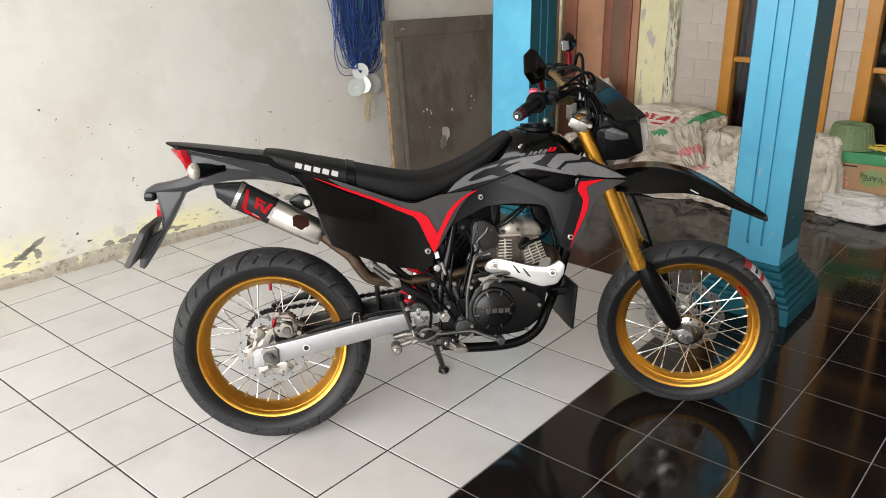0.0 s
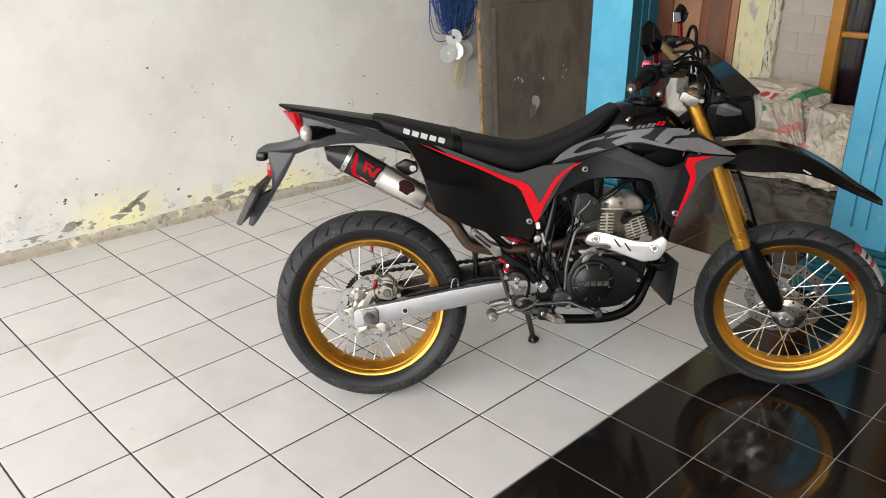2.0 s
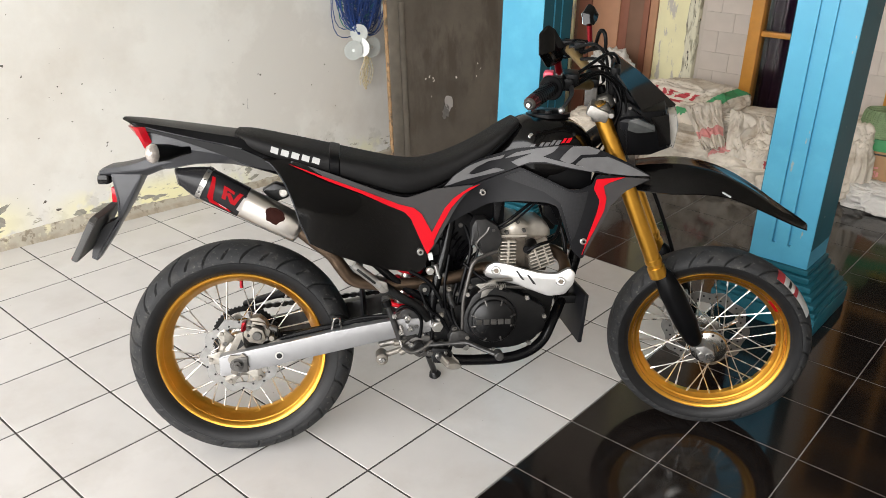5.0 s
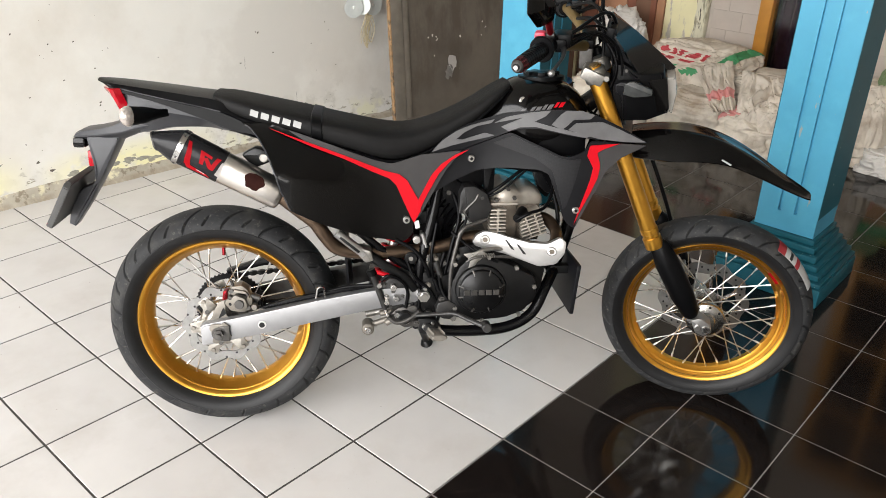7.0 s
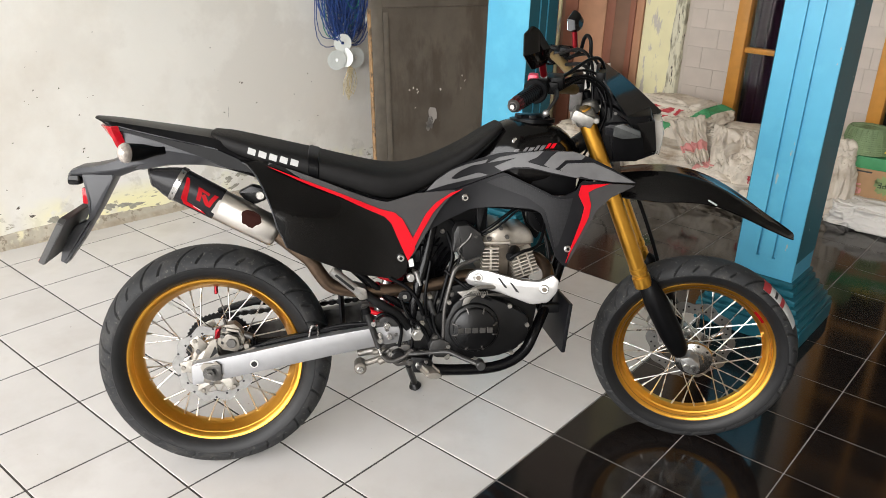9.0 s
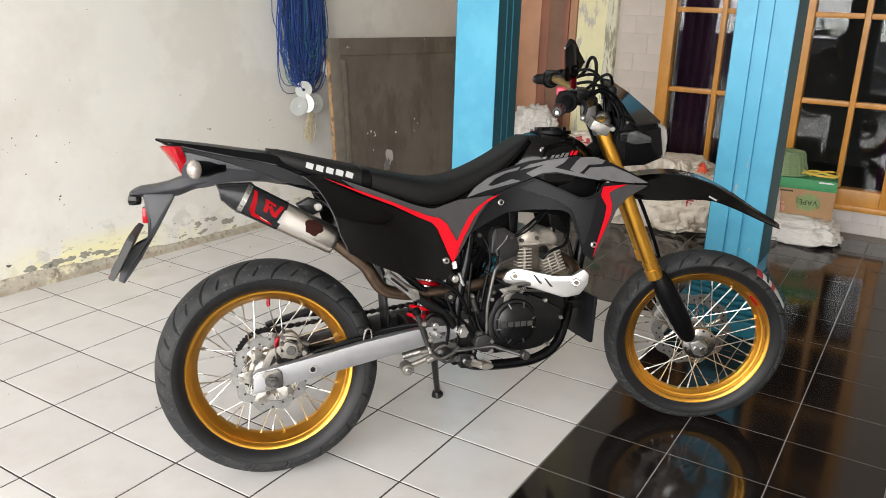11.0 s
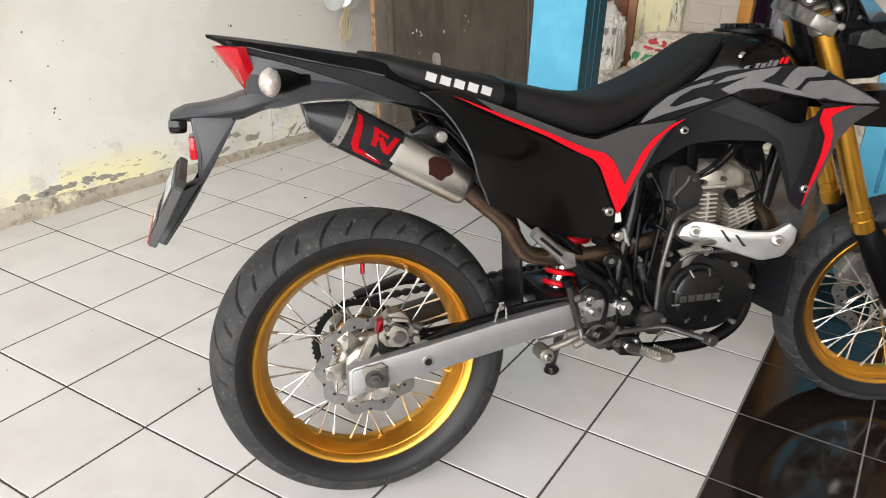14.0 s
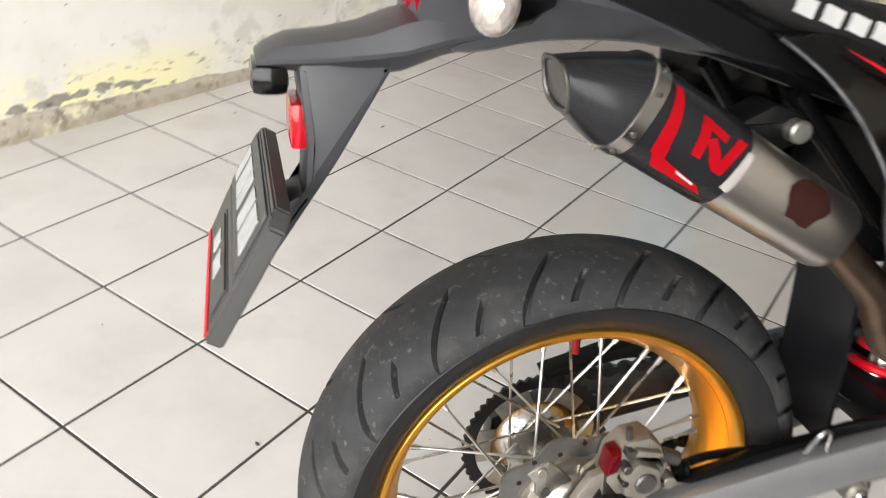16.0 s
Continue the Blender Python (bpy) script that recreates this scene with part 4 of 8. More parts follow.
part("body", lathe(bmesh.new(), [(0.0005, 0.004), (0.090, 0.004), (0.094, 0.0), (0.125, 0.125), (0.145, 0.130), (0.146, 0.138), (0.120, 0.138), (0.088, 0.012), (0.0005, 0.012)], 36, closed=False), BLUE_PLASTIC, basin, smooth=50).matrix_local = Matrix.Rotation(radians(90), 4, "X")
bm = tube(bmesh.new(), [(-1.98, 2.86, 0.155), (-1.95, 2.84, 0.150), (-1.90, 2.83, 0.165), (-1.86, 2.84, 0.21), (-1.83, 2.86, 0.25), (-1.80, 2.90, 0.30)], 0.013, 8, 5, flat=0.6)
tagged(part("hose", bm, PINK_PLASTIC, None, smooth=60), "magenta pink plastic hose lying over the basin", "hose")
jug = tagged(empty("jug", Matrix.Translation((-1.885, 2.93, 0.012))), "white plastic jug standing in the basin", "jug")
part("body", lathe(bmesh.new(), [(0.0005, 0.0), (0.040, 0.0), (0.045, 0.010), (0.046, 0.19), (0.034, 0.225), (0.020, 0.235), (0.020, 0.265), (0.0005, 0.265)], 24, closed=False), BAG, jug, smooth=50).matrix_local = Matrix.Rotation(radians(90), 4, "X")


def print_on(parent, name, pts, mat, label, thick=0.002, m=None):
    """A flat printed shape lying on a face: an outline in X and Z at the face's front."""
    bm = bmesh.new()
    bm.faces.new([bm.verts.new((x, 0, z)) for x, z in pts])
    bmesh.ops.triangulate(bm, faces=bm.faces[:])
    bmesh.ops.solidify(bm, geom=bm.faces[:], thickness=thick)
    if m is not None:
        bmesh.ops.transform(bm, matrix=m, verts=bm.verts)
    return part(name, bm, mat, parent, label, smooth=0)


def quad(x0, x1, z0, z1):
    return [(x0, z0), (x1, z0), (x1, z1), (x0, z1)]


# The cardboard box stands upside down, its print on its head.
carton = tagged(empty("cardboard_box", Matrix.Translation((0.19, 3.13, 0.135)) @ Matrix.Rotation(radians(6), 4, "Z")), "brown cardboard carton with green top band, on a plastic bundle", "box")
part("body", box(bmesh.new(), -0.20, 0.20, -0.03, 0.19, 0.0, 0.168, 0.002), CARD, carton, smooth=30)
part("green_band", box(bmesh.new(), -0.2005, 0.2005, -0.0305, 0.1905, 0.1685, 0.232, 0.002), GREEN_PRINT, carton, "printed green upper band", smooth=30)
star = []
for i in range(32):
    a = 2 * math.pi * i / 32
    r = 0.062 if i % 2 else 0.044
    star.append((0.06 + 1.15 * r * math.cos(a), 0.095 + r * math.sin(a)))
print_on(carton, "star_print", star, STAR_PRINT, "green star print", m=Matrix.Translation((0, -0.0305, 0)))
print_on(carton, "print_bar", quad(-0.17, -0.07, 0.075, 0.085), PINK, "faded red print bar", m=Matrix.Translation((0, -0.0305, 0)))
print_on(carton, "print_bar", quad(-0.12, -0.03, 0.148, 0.157), INK, "dark print bar", m=Matrix.Translation((0, -0.0305, 0)))
print_on(carton, "print_bar", quad(0.10, 0.18, 0.215, 0.224), WHITE_FILM, "pale print bar", m=Matrix.Translation((0, -0.031, 0)))


def printed(body, size, mat, m, label):
    """A word printed on the carton, as a thin mesh of its own."""
    word = bpy.data.curves.new("printed_word", "FONT")
    word.body, word.size, word.extrude = body, size, 0.0006
    word.align_x, word.align_y = "CENTER", "CENTER"
    tmp = bpy.data.objects.new("printed_word", word)
    scene.collection.objects.link(tmp)
    me = bpy.data.meshes.new_from_object(tmp.evaluated_get(bpy.context.evaluated_depsgraph_get()))
    bpy.data.objects.remove(tmp)
    me.materials.append(mat)
    o = tagged(new("printed_word", me), label)
    o.parent, o.matrix_local = carton, m


# The word on the star stands on its head.
FACE = Matrix.Rotation(radians(90), 4, "X")
printed("VAPE", 0.045, DARK_GREEN, Matrix.Translation((0.06, -0.0335, 0.095)) @ FACE @ Matrix.Rotation(radians(180), 4, "Z"), "printed word")
print_on(carton, "print_bar", soft([(-0.178, 0.026), (-0.062, 0.026), (-0.062, 0.062), (-0.178, 0.062)], 0.15), PINK, "faded red print badge", m=Matrix.Translation((0, -0.0305, 0)))
printed("JUMBO", 0.030, CARD, Matrix.Translation((-0.12, -0.0335, 0.044)) @ FACE @ Matrix.Rotation(radians(180), 4, "Z"), "pale printed word")

basket = tagged(empty("basket", Matrix.Translation((0.08, 3.20, 0.372))), "dull green woven plastic basket upside down on the cardboard box", "basket")
for k in range(13):
    t = k / 12
    r = 0.121 - 0.034 * t
    part("hoop", tube(bmesh.new(), [(1.1 * r * math.cos(a), r * math.sin(a), 0.006 + 0.125 * t) for a in (2 * math.pi * i / 24 for i in range(25))], 0.0062, 6, 1), BASKET, basket, smooth=60)
for i in range(26):
    a = 2 * math.pi * i / 26
    part("stake", tube(bmesh.new(), [(1.1 * r * math.cos(a), r * math.sin(a), z) for r, z in ((0.125, 0.002), (0.114, 0.04), (0.103, 0.08), (0.090, 0.13), (0.03, 0.138))], 0.0042, 5, 3), BASKET, basket, smooth=60)
part("crown", cyl(bmesh.new(), (0, 0, 0.126), (0, 0, 0.136), 0.088, 0.07, 24, 0.003), BASKET, basket, smooth=40)
bm = bmesh.new()
rng = random.Random(4)
for i in range(5):
    a = rng.random() * 6
    tube(bm, [(0.10 * math.cos(a + k * 0.7) + 0.03 * rng.random(), 0.045 * math.sin(a + k * 0.7), 0.012 + 0.03 * rng.random()) for k in range(6)], 0.006, 5, 5, flat=0.35)
straps = tagged(part("strap_tangle", bm, YELLOW_STRAP, None, smooth=60), "tangle of yellow plastic straps on the cardboard box", "strap")
straps.matrix_world = Matrix.Translation((0.27, 3.16, 0.372))

# ---------------------------------------------------------------- the motorcycle
# Its own axes: X ahead, Y to its left, Z up, from where the rear tyre meets the floor. It leans on its stand.
BIKE_M = Matrix.Translation((-0.643, -0.453, 0)) @ Matrix.Rotation(radians(47.83), 4, "Z") @ Matrix.Rotation(radians(-8.57), 4, "X")
bike = tagged(empty("motorcycle", BIKE_M), "black supermoto motorcycle with red stripes and gold spoked wheels, parked", "motorcycle")

# The front end is turned to the right about the raked steering axis.
RAKE, TURNED = radians(27), radians(-21)
AXIS, PIVOT = Vector((-math.sin(RAKE), 0, math.cos(RAKE))), Vector((1.350, 0, 0.270))
STEER = Matrix.Translation(PIVOT) @ Matrix.Rotation(TURNED, 4, AXIS) @ Matrix.Translation(-PIVOT)


def steered(bm):
    bmesh.ops.transform(bm, matrix=STEER, verts=bm.verts)
    return bm


def tyre_mesh(radius, half, bead, grooves):
    """A tyre with a rounded tread, in which long and short curved grooves are cut by turns on both shoulders."""
    bm = bmesh.new()
    cols = [-0.043, -0.035, 0.035, 0.043, 0.11, 0.20, 0.30, 0.40, 0.457, 0.465, 0.535, 0.543, 0.60, 0.70, 0.80, 0.90]
    us = [0.0, 0.05, 0.09, 0.12, 0.18, 0.25, 0.31, 0.35, 0.38, 0.45, 0.52, 0.58, 0.63, 0.67, 0.70, 0.74, 0.78, 0.81, 0.83, 0.85, 0.90, 0.95, 1.0]
    edge = radius - half * 0.62
    loops = []
    for g in range(grooves):
        for c in cols:
            row = []
            for side in (-1, 1):
                ring = []
                for u in us[1:] if side > 0 else us[::-1]:
                    a = u * 1.95
                    if a < 1.57:
                        y, r = half * math.sin(a), radius - half * 0.62 * (1 - math.cos(a))
                    else:
                        k = (a - 1.57) / 0.38
                        y, r = half * (1 - 0.27 * k * k), edge - (edge - bead - 0.0015) * k
                    long_at = 0.5 if side < 0 else 0.0
                    near_long = abs((c - long_at + 0.5) % 1.0 - 0.5) < 0.036
                    near_short = abs((c - long_at) % 1.0 - 0.5) < 0.036
                    if near_long and 0.10 < u < 0.82:
                        r -= 0.010 * min(1.0, (u - 0.08) / 0.06, (0.85 - u) / 0.06)
                    if near_short and 0.36 < u < 0.66:
                        r -= 0.009
                    th = 2 * math.pi / grooves * (g + c + 1.15 * u - 0.62 * u ** 3)
                    ring.append(bm.verts.new((r * math.cos(th), y * side, r * math.sin(th))))
                row += ring
            th = 2 * math.pi / grooves * (g + c + 0.53)
            row += [bm.verts.new(((bead - 0.012) * math.cos(th), y, (bead - 0.012) * math.sin(th))) for y in (half * 0.62, -half * 0.62)]
            loops.append(row)
    k = len(loops[0])
    for i, a in enumerate(loops):
        b = loops[(i + 1) % len(loops)]
        for j in range(k):
            bm.faces.new((a[j], a[(j + 1) % k], b[(j + 1) % k], b[j]))
    return bm


def spoke_mesh(hub_r, hub_y, rim_r, rim_y, swing):
    bm = bmesh.new()
    a = Vector((hub_r * math.cos(swing), hub_y, hub_r * math.sin(swing)))
    b = Vector((rim_r, rim_y, 0))
    cyl(bm, a, b, 0.0018, seg=6)
    way = (b - a).normalized()
    cyl(bm, b - way * 0.016, b, 0.0032, seg=6)
    return bm


def wheel(name, m, radius, half, rim_r, rim_half, spokes, grooves, disc_y, disc_r, ring, holes, label):
    """Hub with tyre, rim, spokes and brake disc, turned about Y."""
    bm = bmesh.new()
    lathe(bm, [(0.010, -0.062), (0.022, -0.062), (0.026, -0.045), (0.046, -0.040), (0.048, -0.034), (0.028, -0.028), (0.022, 0.0), (0.028, 0.028), (0.048, 0.034), (0.046, 0.040), (0.026, 0.045), (0.022, 0.062), (0.010, 0.062)], 40)
    hub = part(name, bm, POLISHED, bike, label)
    hub.matrix_local = m
    part("tyre", tyre_mesh(radius, half, rim_r, grooves), TYRE, hub, "black road tyre with slanted grooves", smooth=30)
    f, h = rim_r, rim_half
    edge = radius - half * 0.62
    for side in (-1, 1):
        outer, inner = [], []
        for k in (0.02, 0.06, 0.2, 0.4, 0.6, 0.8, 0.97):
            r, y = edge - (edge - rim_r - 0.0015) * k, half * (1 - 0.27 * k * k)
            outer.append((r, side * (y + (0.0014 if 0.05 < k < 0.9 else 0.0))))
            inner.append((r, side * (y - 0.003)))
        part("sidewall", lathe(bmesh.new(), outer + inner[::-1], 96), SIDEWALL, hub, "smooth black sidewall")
    bm = lathe(bmesh.new(), [(f + 0.001, -h + 0.001), (f + 0.0015, -h + 0.003), (f - 0.002, -h + 0.006), (f - 0.016, -h + 0.012), (f - 0.018, 0), (f - 0.016, h - 0.012), (f - 0.002, h - 0.006), (f + 0.0015, h - 0.003), (f + 0.001, h - 0.001), (f - 0.001, h + 0.0008), (f - 0.005, h + 0.0002), (f - 0.009, h - 0.003), (f - 0.0135, h - 0.009), (f - 0.018, h - 0.016), (f - 0.023, h * 0.55), (f - 0.028, h * 0.35), (f - 0.033, h * 0.2), (f - 0.033, -h * 0.2), (f - 0.028, -h * 0.35), (f - 0.023, -h * 0.55), (f - 0.018, -h + 0.016), (f - 0.0135, -h + 0.009), (f - 0.009, -h + 0.003), (f - 0.005, -h - 0.0002), (f - 0.001, -h - 0.0008)], 120)
    part("rim", bm, GOLD, hub, "gold anodised rim")
    meshes = []
    for side in (-1, 1):
        for lead in (-1, 1):
            o = part("spoke", spoke_mesh(0.045, side * (0.036 + 0.003 * lead), f - 0.031, side * 0.006, lead * radians(62)), STEEL, hub, smooth=60)
            meshes.append(o)
    n = spokes // 4
    for k, o in enumerate(meshes):
        for i in range(n):
            turn = Matrix.Rotation(-2 * math.pi * (i + (0, 0.5, 0.25, 0.75)[k]) / n, 4, "Y")
            if i == 0:
                o.matrix_local = turn
            else:
                c = new("spoke", o.data)
                c.parent, c.matrix_local = hub, turn
    bm = bmesh.new()
    seg, loops = 96, []
    for i in range(seg):
        a = 2 * math.pi * i / seg
        wave = disc_r + 0.0055 * math.cos(10 * a)
        loops.append([bm.verts.new((r * math.cos(a), y, r * math.sin(a))) for r, y in ((disc_r * ring + 0.003 * math.cos(10 * a), disc_y - 0.002), (wave, disc_y - 0.002), (wave, disc_y + 0.002), (disc_r * ring + 0.003 * math.cos(10 * a), disc_y + 0.002))])
    for i in range(seg):
        a, b = loops[i], loops[(i + 1) % seg]
        for j in range(4):
            bm.faces.new((a[j], a[(j + 1) % 4], b[(j + 1) % 4], b[j]))
    part("brake_disc", bm, DISC_STEEL, hub, "wavy drilled steel brake disc")
    for i in range(6 if disc_y > 0 else 0):
        a = 2 * math.pi * i / 6
        bm = cyl(bmesh.new(), (0.035 * math.cos(a), disc_y, 0.035 * math.sin(a)), (disc_r * (ring + 0.03) * math.cos(a + 0.4), disc_y, disc_r * (ring + 0.03) * math.sin(a + 0.4)), 0.0055, seg=8)
        part("disc_arm", bm, POLISHED, hub)
        c = Vector((disc_r * (ring + 0.02) * math.cos(a + 0.4), 0, disc_r * (ring + 0.02) * math.sin(a + 0.4)))
        part("disc_button", cyl(bmesh.new(), c + Vector((0, disc_y - 0.005, 0)), c + Vector((0, disc_y + 0.005, 0)), 0.0075, seg=14, rim=0.001), CALIPER, hub, "dull disc rivet")
    hole = None
    for i in range(holes):
        a = 2 * math.pi * i / holes
        r = disc_r * ((1 + ring) / 2 + (0.035 if i % 2 else -0.035))
        if hole is None:
            hole = part("vent_hole", cyl(bmesh.new(), (0, disc_y - 0.0026, 0), (0, disc_y + 0.0026, 0), 0.0032, seg=8), ENGINE, hub, smooth=0)
            o = hole
        else:
            o = new("vent_hole", hole.data)
            o.parent = hub
        o.matrix_local = Matrix.Translation((r * math.cos(a), 0, r * math.sin(a)))
    return hub


rear = wheel("rear_wheel", Matrix.Translation((0, 0, 0.3142)), 0.3142, 0.0714, 0.2327, 0.055, 36, 17, -0.070, 0.107, 0.775, 20, "cast hub of the rear wheel")
front = wheel("front_wheel", STEER @ Matrix.Translation((1.391, 0, 0.291)), 0.2988, 0.0526, 0.2334, 0.039, 36, 17, 0.050, 0.128, 0.74, 40, "cast hub of the front wheel")

# The rear disc hangs on six arms; the front hub has a broad polished flange.
for i in range(6):
    a = 2 * math.pi * (i + 0.1) / 6
    ring = [(r * math.cos(a + d), r * math.sin(a + d)) for r, d in ((0.050, -0.42), (0.070, -0.26), (0.091, -0.16), (0.091, 0.16), (0.073, 0.20), (0.062, 0.36), (0.050, 0.42))]
    part("disc_arm", slab(ring, -0.074, -0.067, 0.0012, 0.02), DIRTY_ALLOY, rear, "dull alloy arm of the disc carrier", smooth=40)
for i in range(6):
    a = 2 * math.pi * (i + 0.1) / 6
    part("carrier_bolt", cyl(bmesh.new(), (0.083 * math.cos(a), -0.0780, 0.083 * math.sin(a)), (0.083 * math.cos(a), -0.070, 0.083 * math.sin(a)), 0.0062, seg=12, rim=0.001), CALIPER, rear, "dull carrier bolt")
flange = part("hub_flange", lathe(bmesh.new(), [(0.014, -0.080), (0.026, -0.079), (0.030, -0.073), (0.042, -0.071), (0.052, -0.066), (0.055, -0.060), (0.053, -0.050), (0.036, -0.044), (0.014, -0.044)], 44), POLISHED, front, "polished hub flange")
for i in range(9):
    a = 2 * math.pi * i / 9
    part("flange_pit", cyl(bmesh.new(), (0.046 * math.cos(a), -0.0705, 0.046 * math.sin(a)), (0.046 * math.cos(a), -0.066, 0.046 * math.sin(a)), 0.0038, seg=8), ENGINE, flange, smooth=0)

# Rear wheel's fittings.
bm = lathe(bmesh.new(), [(0.012, -0.100), (0.020, -0.100), (0.022, -0.092), (0.030, -0.090), (0.034, -0.082), (0.042, -0.080), (0.049, -0.074), (0.053, -0.066), (0.062, -0.064), (0.066, -0.058), (0.064, -0.044), (0.020, -0.044)], 48)
cover = part("hub_cover", bm, DIRTY_ALLOY, rear, "dirty silver stepped hub cover")
for i in range(6):
    a = 2 * math.pi * (i + 0.3) / 6
    part("disc_bolt", cyl(bmesh.new(), (0.056 * math.cos(a), -0.076, 0.056 * math.sin(a)), (0.056 * math.cos(a), -0.06, 0.056 * math.sin(a)), 0.0065, seg=6), WORN, cover)
part("hub_drum", lathe(bmesh.new(), [(0.026, 0.040), (0.040, 0.042), (0.050, 0.050), (0.058, 0.056), (0.062, 0.0615), (0.046, 0.0615), (0.03, 0.058)], 40), POLISHED, rear, "polished sprocket drum")
bm = bmesh.new()
seg, loops = 104, []
for i in range(seg):
    a = 2 * math.pi * i / seg
    r = 0.101 if i % 2 else 0.0965
    loops.append([bm.verts.new((q * math.cos(a), y, q * math.sin(a))) for q, y in ((0.083, 0.062), (r, 0.062), (r, 0.067), (0.083, 0.067))])
for i in range(seg):
    a, b = loops[i], loops[(i + 1) % seg]
    for j in range(4):
        bm.faces.new((a[j], a[(j + 1) % 4], b[(j + 1) % 4], b[j]))
sprocket = part("sprocket", bm, ENGINE, rear, "dark toothed sprocket")
for i in range(6):
    a = 2 * math.pi * i / 6
    ring = [(r * math.cos(a + d), r * math.sin(a + d)) for r, d in ((0.050, -0.5), (0.066, -0.36), (0.085, -0.30), (0.085, 0.30), (0.066, 0.36), (0.050, 0.5))]
    part("sprocket_arm", slab(ring, 0.0625, 0.0665, 0.001, 0.02), DIRTY_ALLOY, sprocket, "silver arm of the sprocket carrier", smooth=40)
bm = cyl(bmesh.new(), (0.205 * math.cos(1.55), -0.006, 0.205 * math.sin(1.55)), (0.178 * math.cos(1.55), -0.01, 0.178 * math.sin(1.55)), 0.005, seg=10, rim=0.001)
part("valve_cap", bm, RED_METAL, rear, "red valve cap")


def rim_patch(hub, a0, a1, r0, r1, y0, y1, mat, name, label, n=10):
    """A thin curved label stuck on a rim or tyre."""
    bm = bmesh.new()
    rows = [[bm.verts.new((r * math.cos(a), y, r * math.sin(a))) for r, y in ((r0, y0), (r1, y1))] for a in (a0 + (a1 - a0) * i / n for i in range(n + 1))]
    for p, q in zip(rows, rows[1:]):
        bm.faces.new((p[0], p[1], q[1], q[0]))
    bmesh.ops.solidify(bm, geom=bm.faces[:], thickness=0.0008)
    return part(name, bm, mat, hub, label)


rim_patch(front, radians(35), radians(46), 0.2325, 0.2155, -0.0405, -0.030, RED, "rim_label", "red label on the rim")


def tyre_patch(parent, th0, th1, a0, a1, lift, mat, name, label, n=10):
    """A paper label that follows the front tyre's rounded right shoulder."""
    bm = bmesh.new()
    rows = []
    for i in range(n + 1):
        th = radians(th0 + (th1 - th0) * i / n)
        row = []
        for k in range(7):
            a = a0 + (a1 - a0) * k / 6
            r, y = 0.2988 - 0.0526 * 0.62 * (1 - math.cos(a)) + lift * math.cos(a), -0.0526 * math.sin(a) - lift * math.sin(a)
            row.append(bm.verts.new((r * math.cos(th), y, r * math.sin(th))))
        rows.append(row)
    for p, q in zip(rows, rows[1:]):
        for k in range(6):
            bm.faces.new((p[k], p[k + 1], q[k + 1], q[k]))
    bmesh.ops.solidify(bm, geom=bm.faces[:], thickness=0.0005)
    return part(name, bm, mat, parent, label)


lab = tyre_patch(front, 25, 56, 0.05, 0.95, 0.0012, WHITE_FILM, "tyre_label", "white paper label with red print on the new tyre")
for a0, a1 in ((51, 56.2), (39.5, 42.5)):
    tyre_patch(lab, a0, a1, 0.05, 0.95, 0.0022, RED_PRINT, "label_stripe", "red printed stripe", 4)
tyre_patch(lab, 45.5, 47.5, 0.25, 0.85, 0.0022, INK, "label_stripe", "dark printed bar", 3)

# Swing arm, chain side and brake side.
ARM_SIDE = [(-0.052, 0.336), (-0.052, 0.277), (-0.028, 0.279), (0.20, 0.324), (0.39, 0.362), (0.47, 0.376), (0.53, 0.385), (0.53, 0.425), (0.45, 0.426), (0.377, 0.416), (0.256, 0.396), (0.10, 0.364)]


arm = part("swing_arm", slab(ARM_SIDE, -0.128, -0.096), ARM, bike, "grey alloy swing arm beam")
part("arm_beam", slab(ARM_SIDE, 0.096, 0.128), ENGINE_WORN, arm)
part("cross_piece", box(bmesh.new(), 0.40, 0.46, -0.10, 0.10, 0.365, 0.42, 0.008), ENGINE, arm, "black cross piece")
part("pivot_block", box(bmesh.new(), 0.47, 0.56, -0.12, 0.12, 0.375, 0.43, 0.012), ENGINE, arm, "black pivot block")
bm = cyl(bmesh.new(), (0.110, -0.131, 0.333), (0.110, -0.125, 0.333), 0.011, seg=20)
part("bung", bm, STEEL, arm, "round hole with bright rim")
part("bung_centre", cyl(bmesh.new(), (0.110, -0.1325, 0.333), (0.110, -0.128, 0.333), 0.0075, seg=20), ENGINE, arm, "dark hole")
part("end_plate", slab([(-0.046, 0.333), (-0.046, 0.283), (0.018, 0.293), (0.018, 0.345)], -0.133, -0.128, 0.001), ARM, arm, "worn axle plate")
bm = cyl(bmesh.new(), (-0.003, -0.150, 0.314), (-0.003, 0.150, 0.314), 0.009, seg=12)
cyl(bm, (-0.003, -0.148, 0.314), (-0.003, -0.133, 0.314), 0.0135, seg=6)
cyl(bm, (-0.003, -0.139, 0.314), (-0.003, -0.134, 0.314), 0.019, seg=20)
cyl(bm, (-0.003, -0.156, 0.314), (-0.003, -0.150, 0.314), 0.0065, seg=12)
part("axle", bm, WORN, arm, "axle with worn nut")
bm = slab([(-0.028, 0.330), (-0.020, 0.342), (0.004, 0.340), (0.012, 0.346), (0.022, 0.338), (0.020, 0.318), (0.030, 0.306), (0.020, 0.292), (0.004, 0.298), (-0.008, 0.284), (-0.022, 0.290), (-0.018, 0.308)], -0.137, -0.132, 0.001, 0.05)
part("axle_washer", bm, CALIPER, arm, "worn tabbed washer under the axle nut", smooth=30)
part("chain_adjuster", box(bmesh.new(), 0.000, 0.026, -0.139, -0.127, 0.292, 0.336, 0.003), WORN, arm, "worn adjuster block")
bm = bmesh.new()
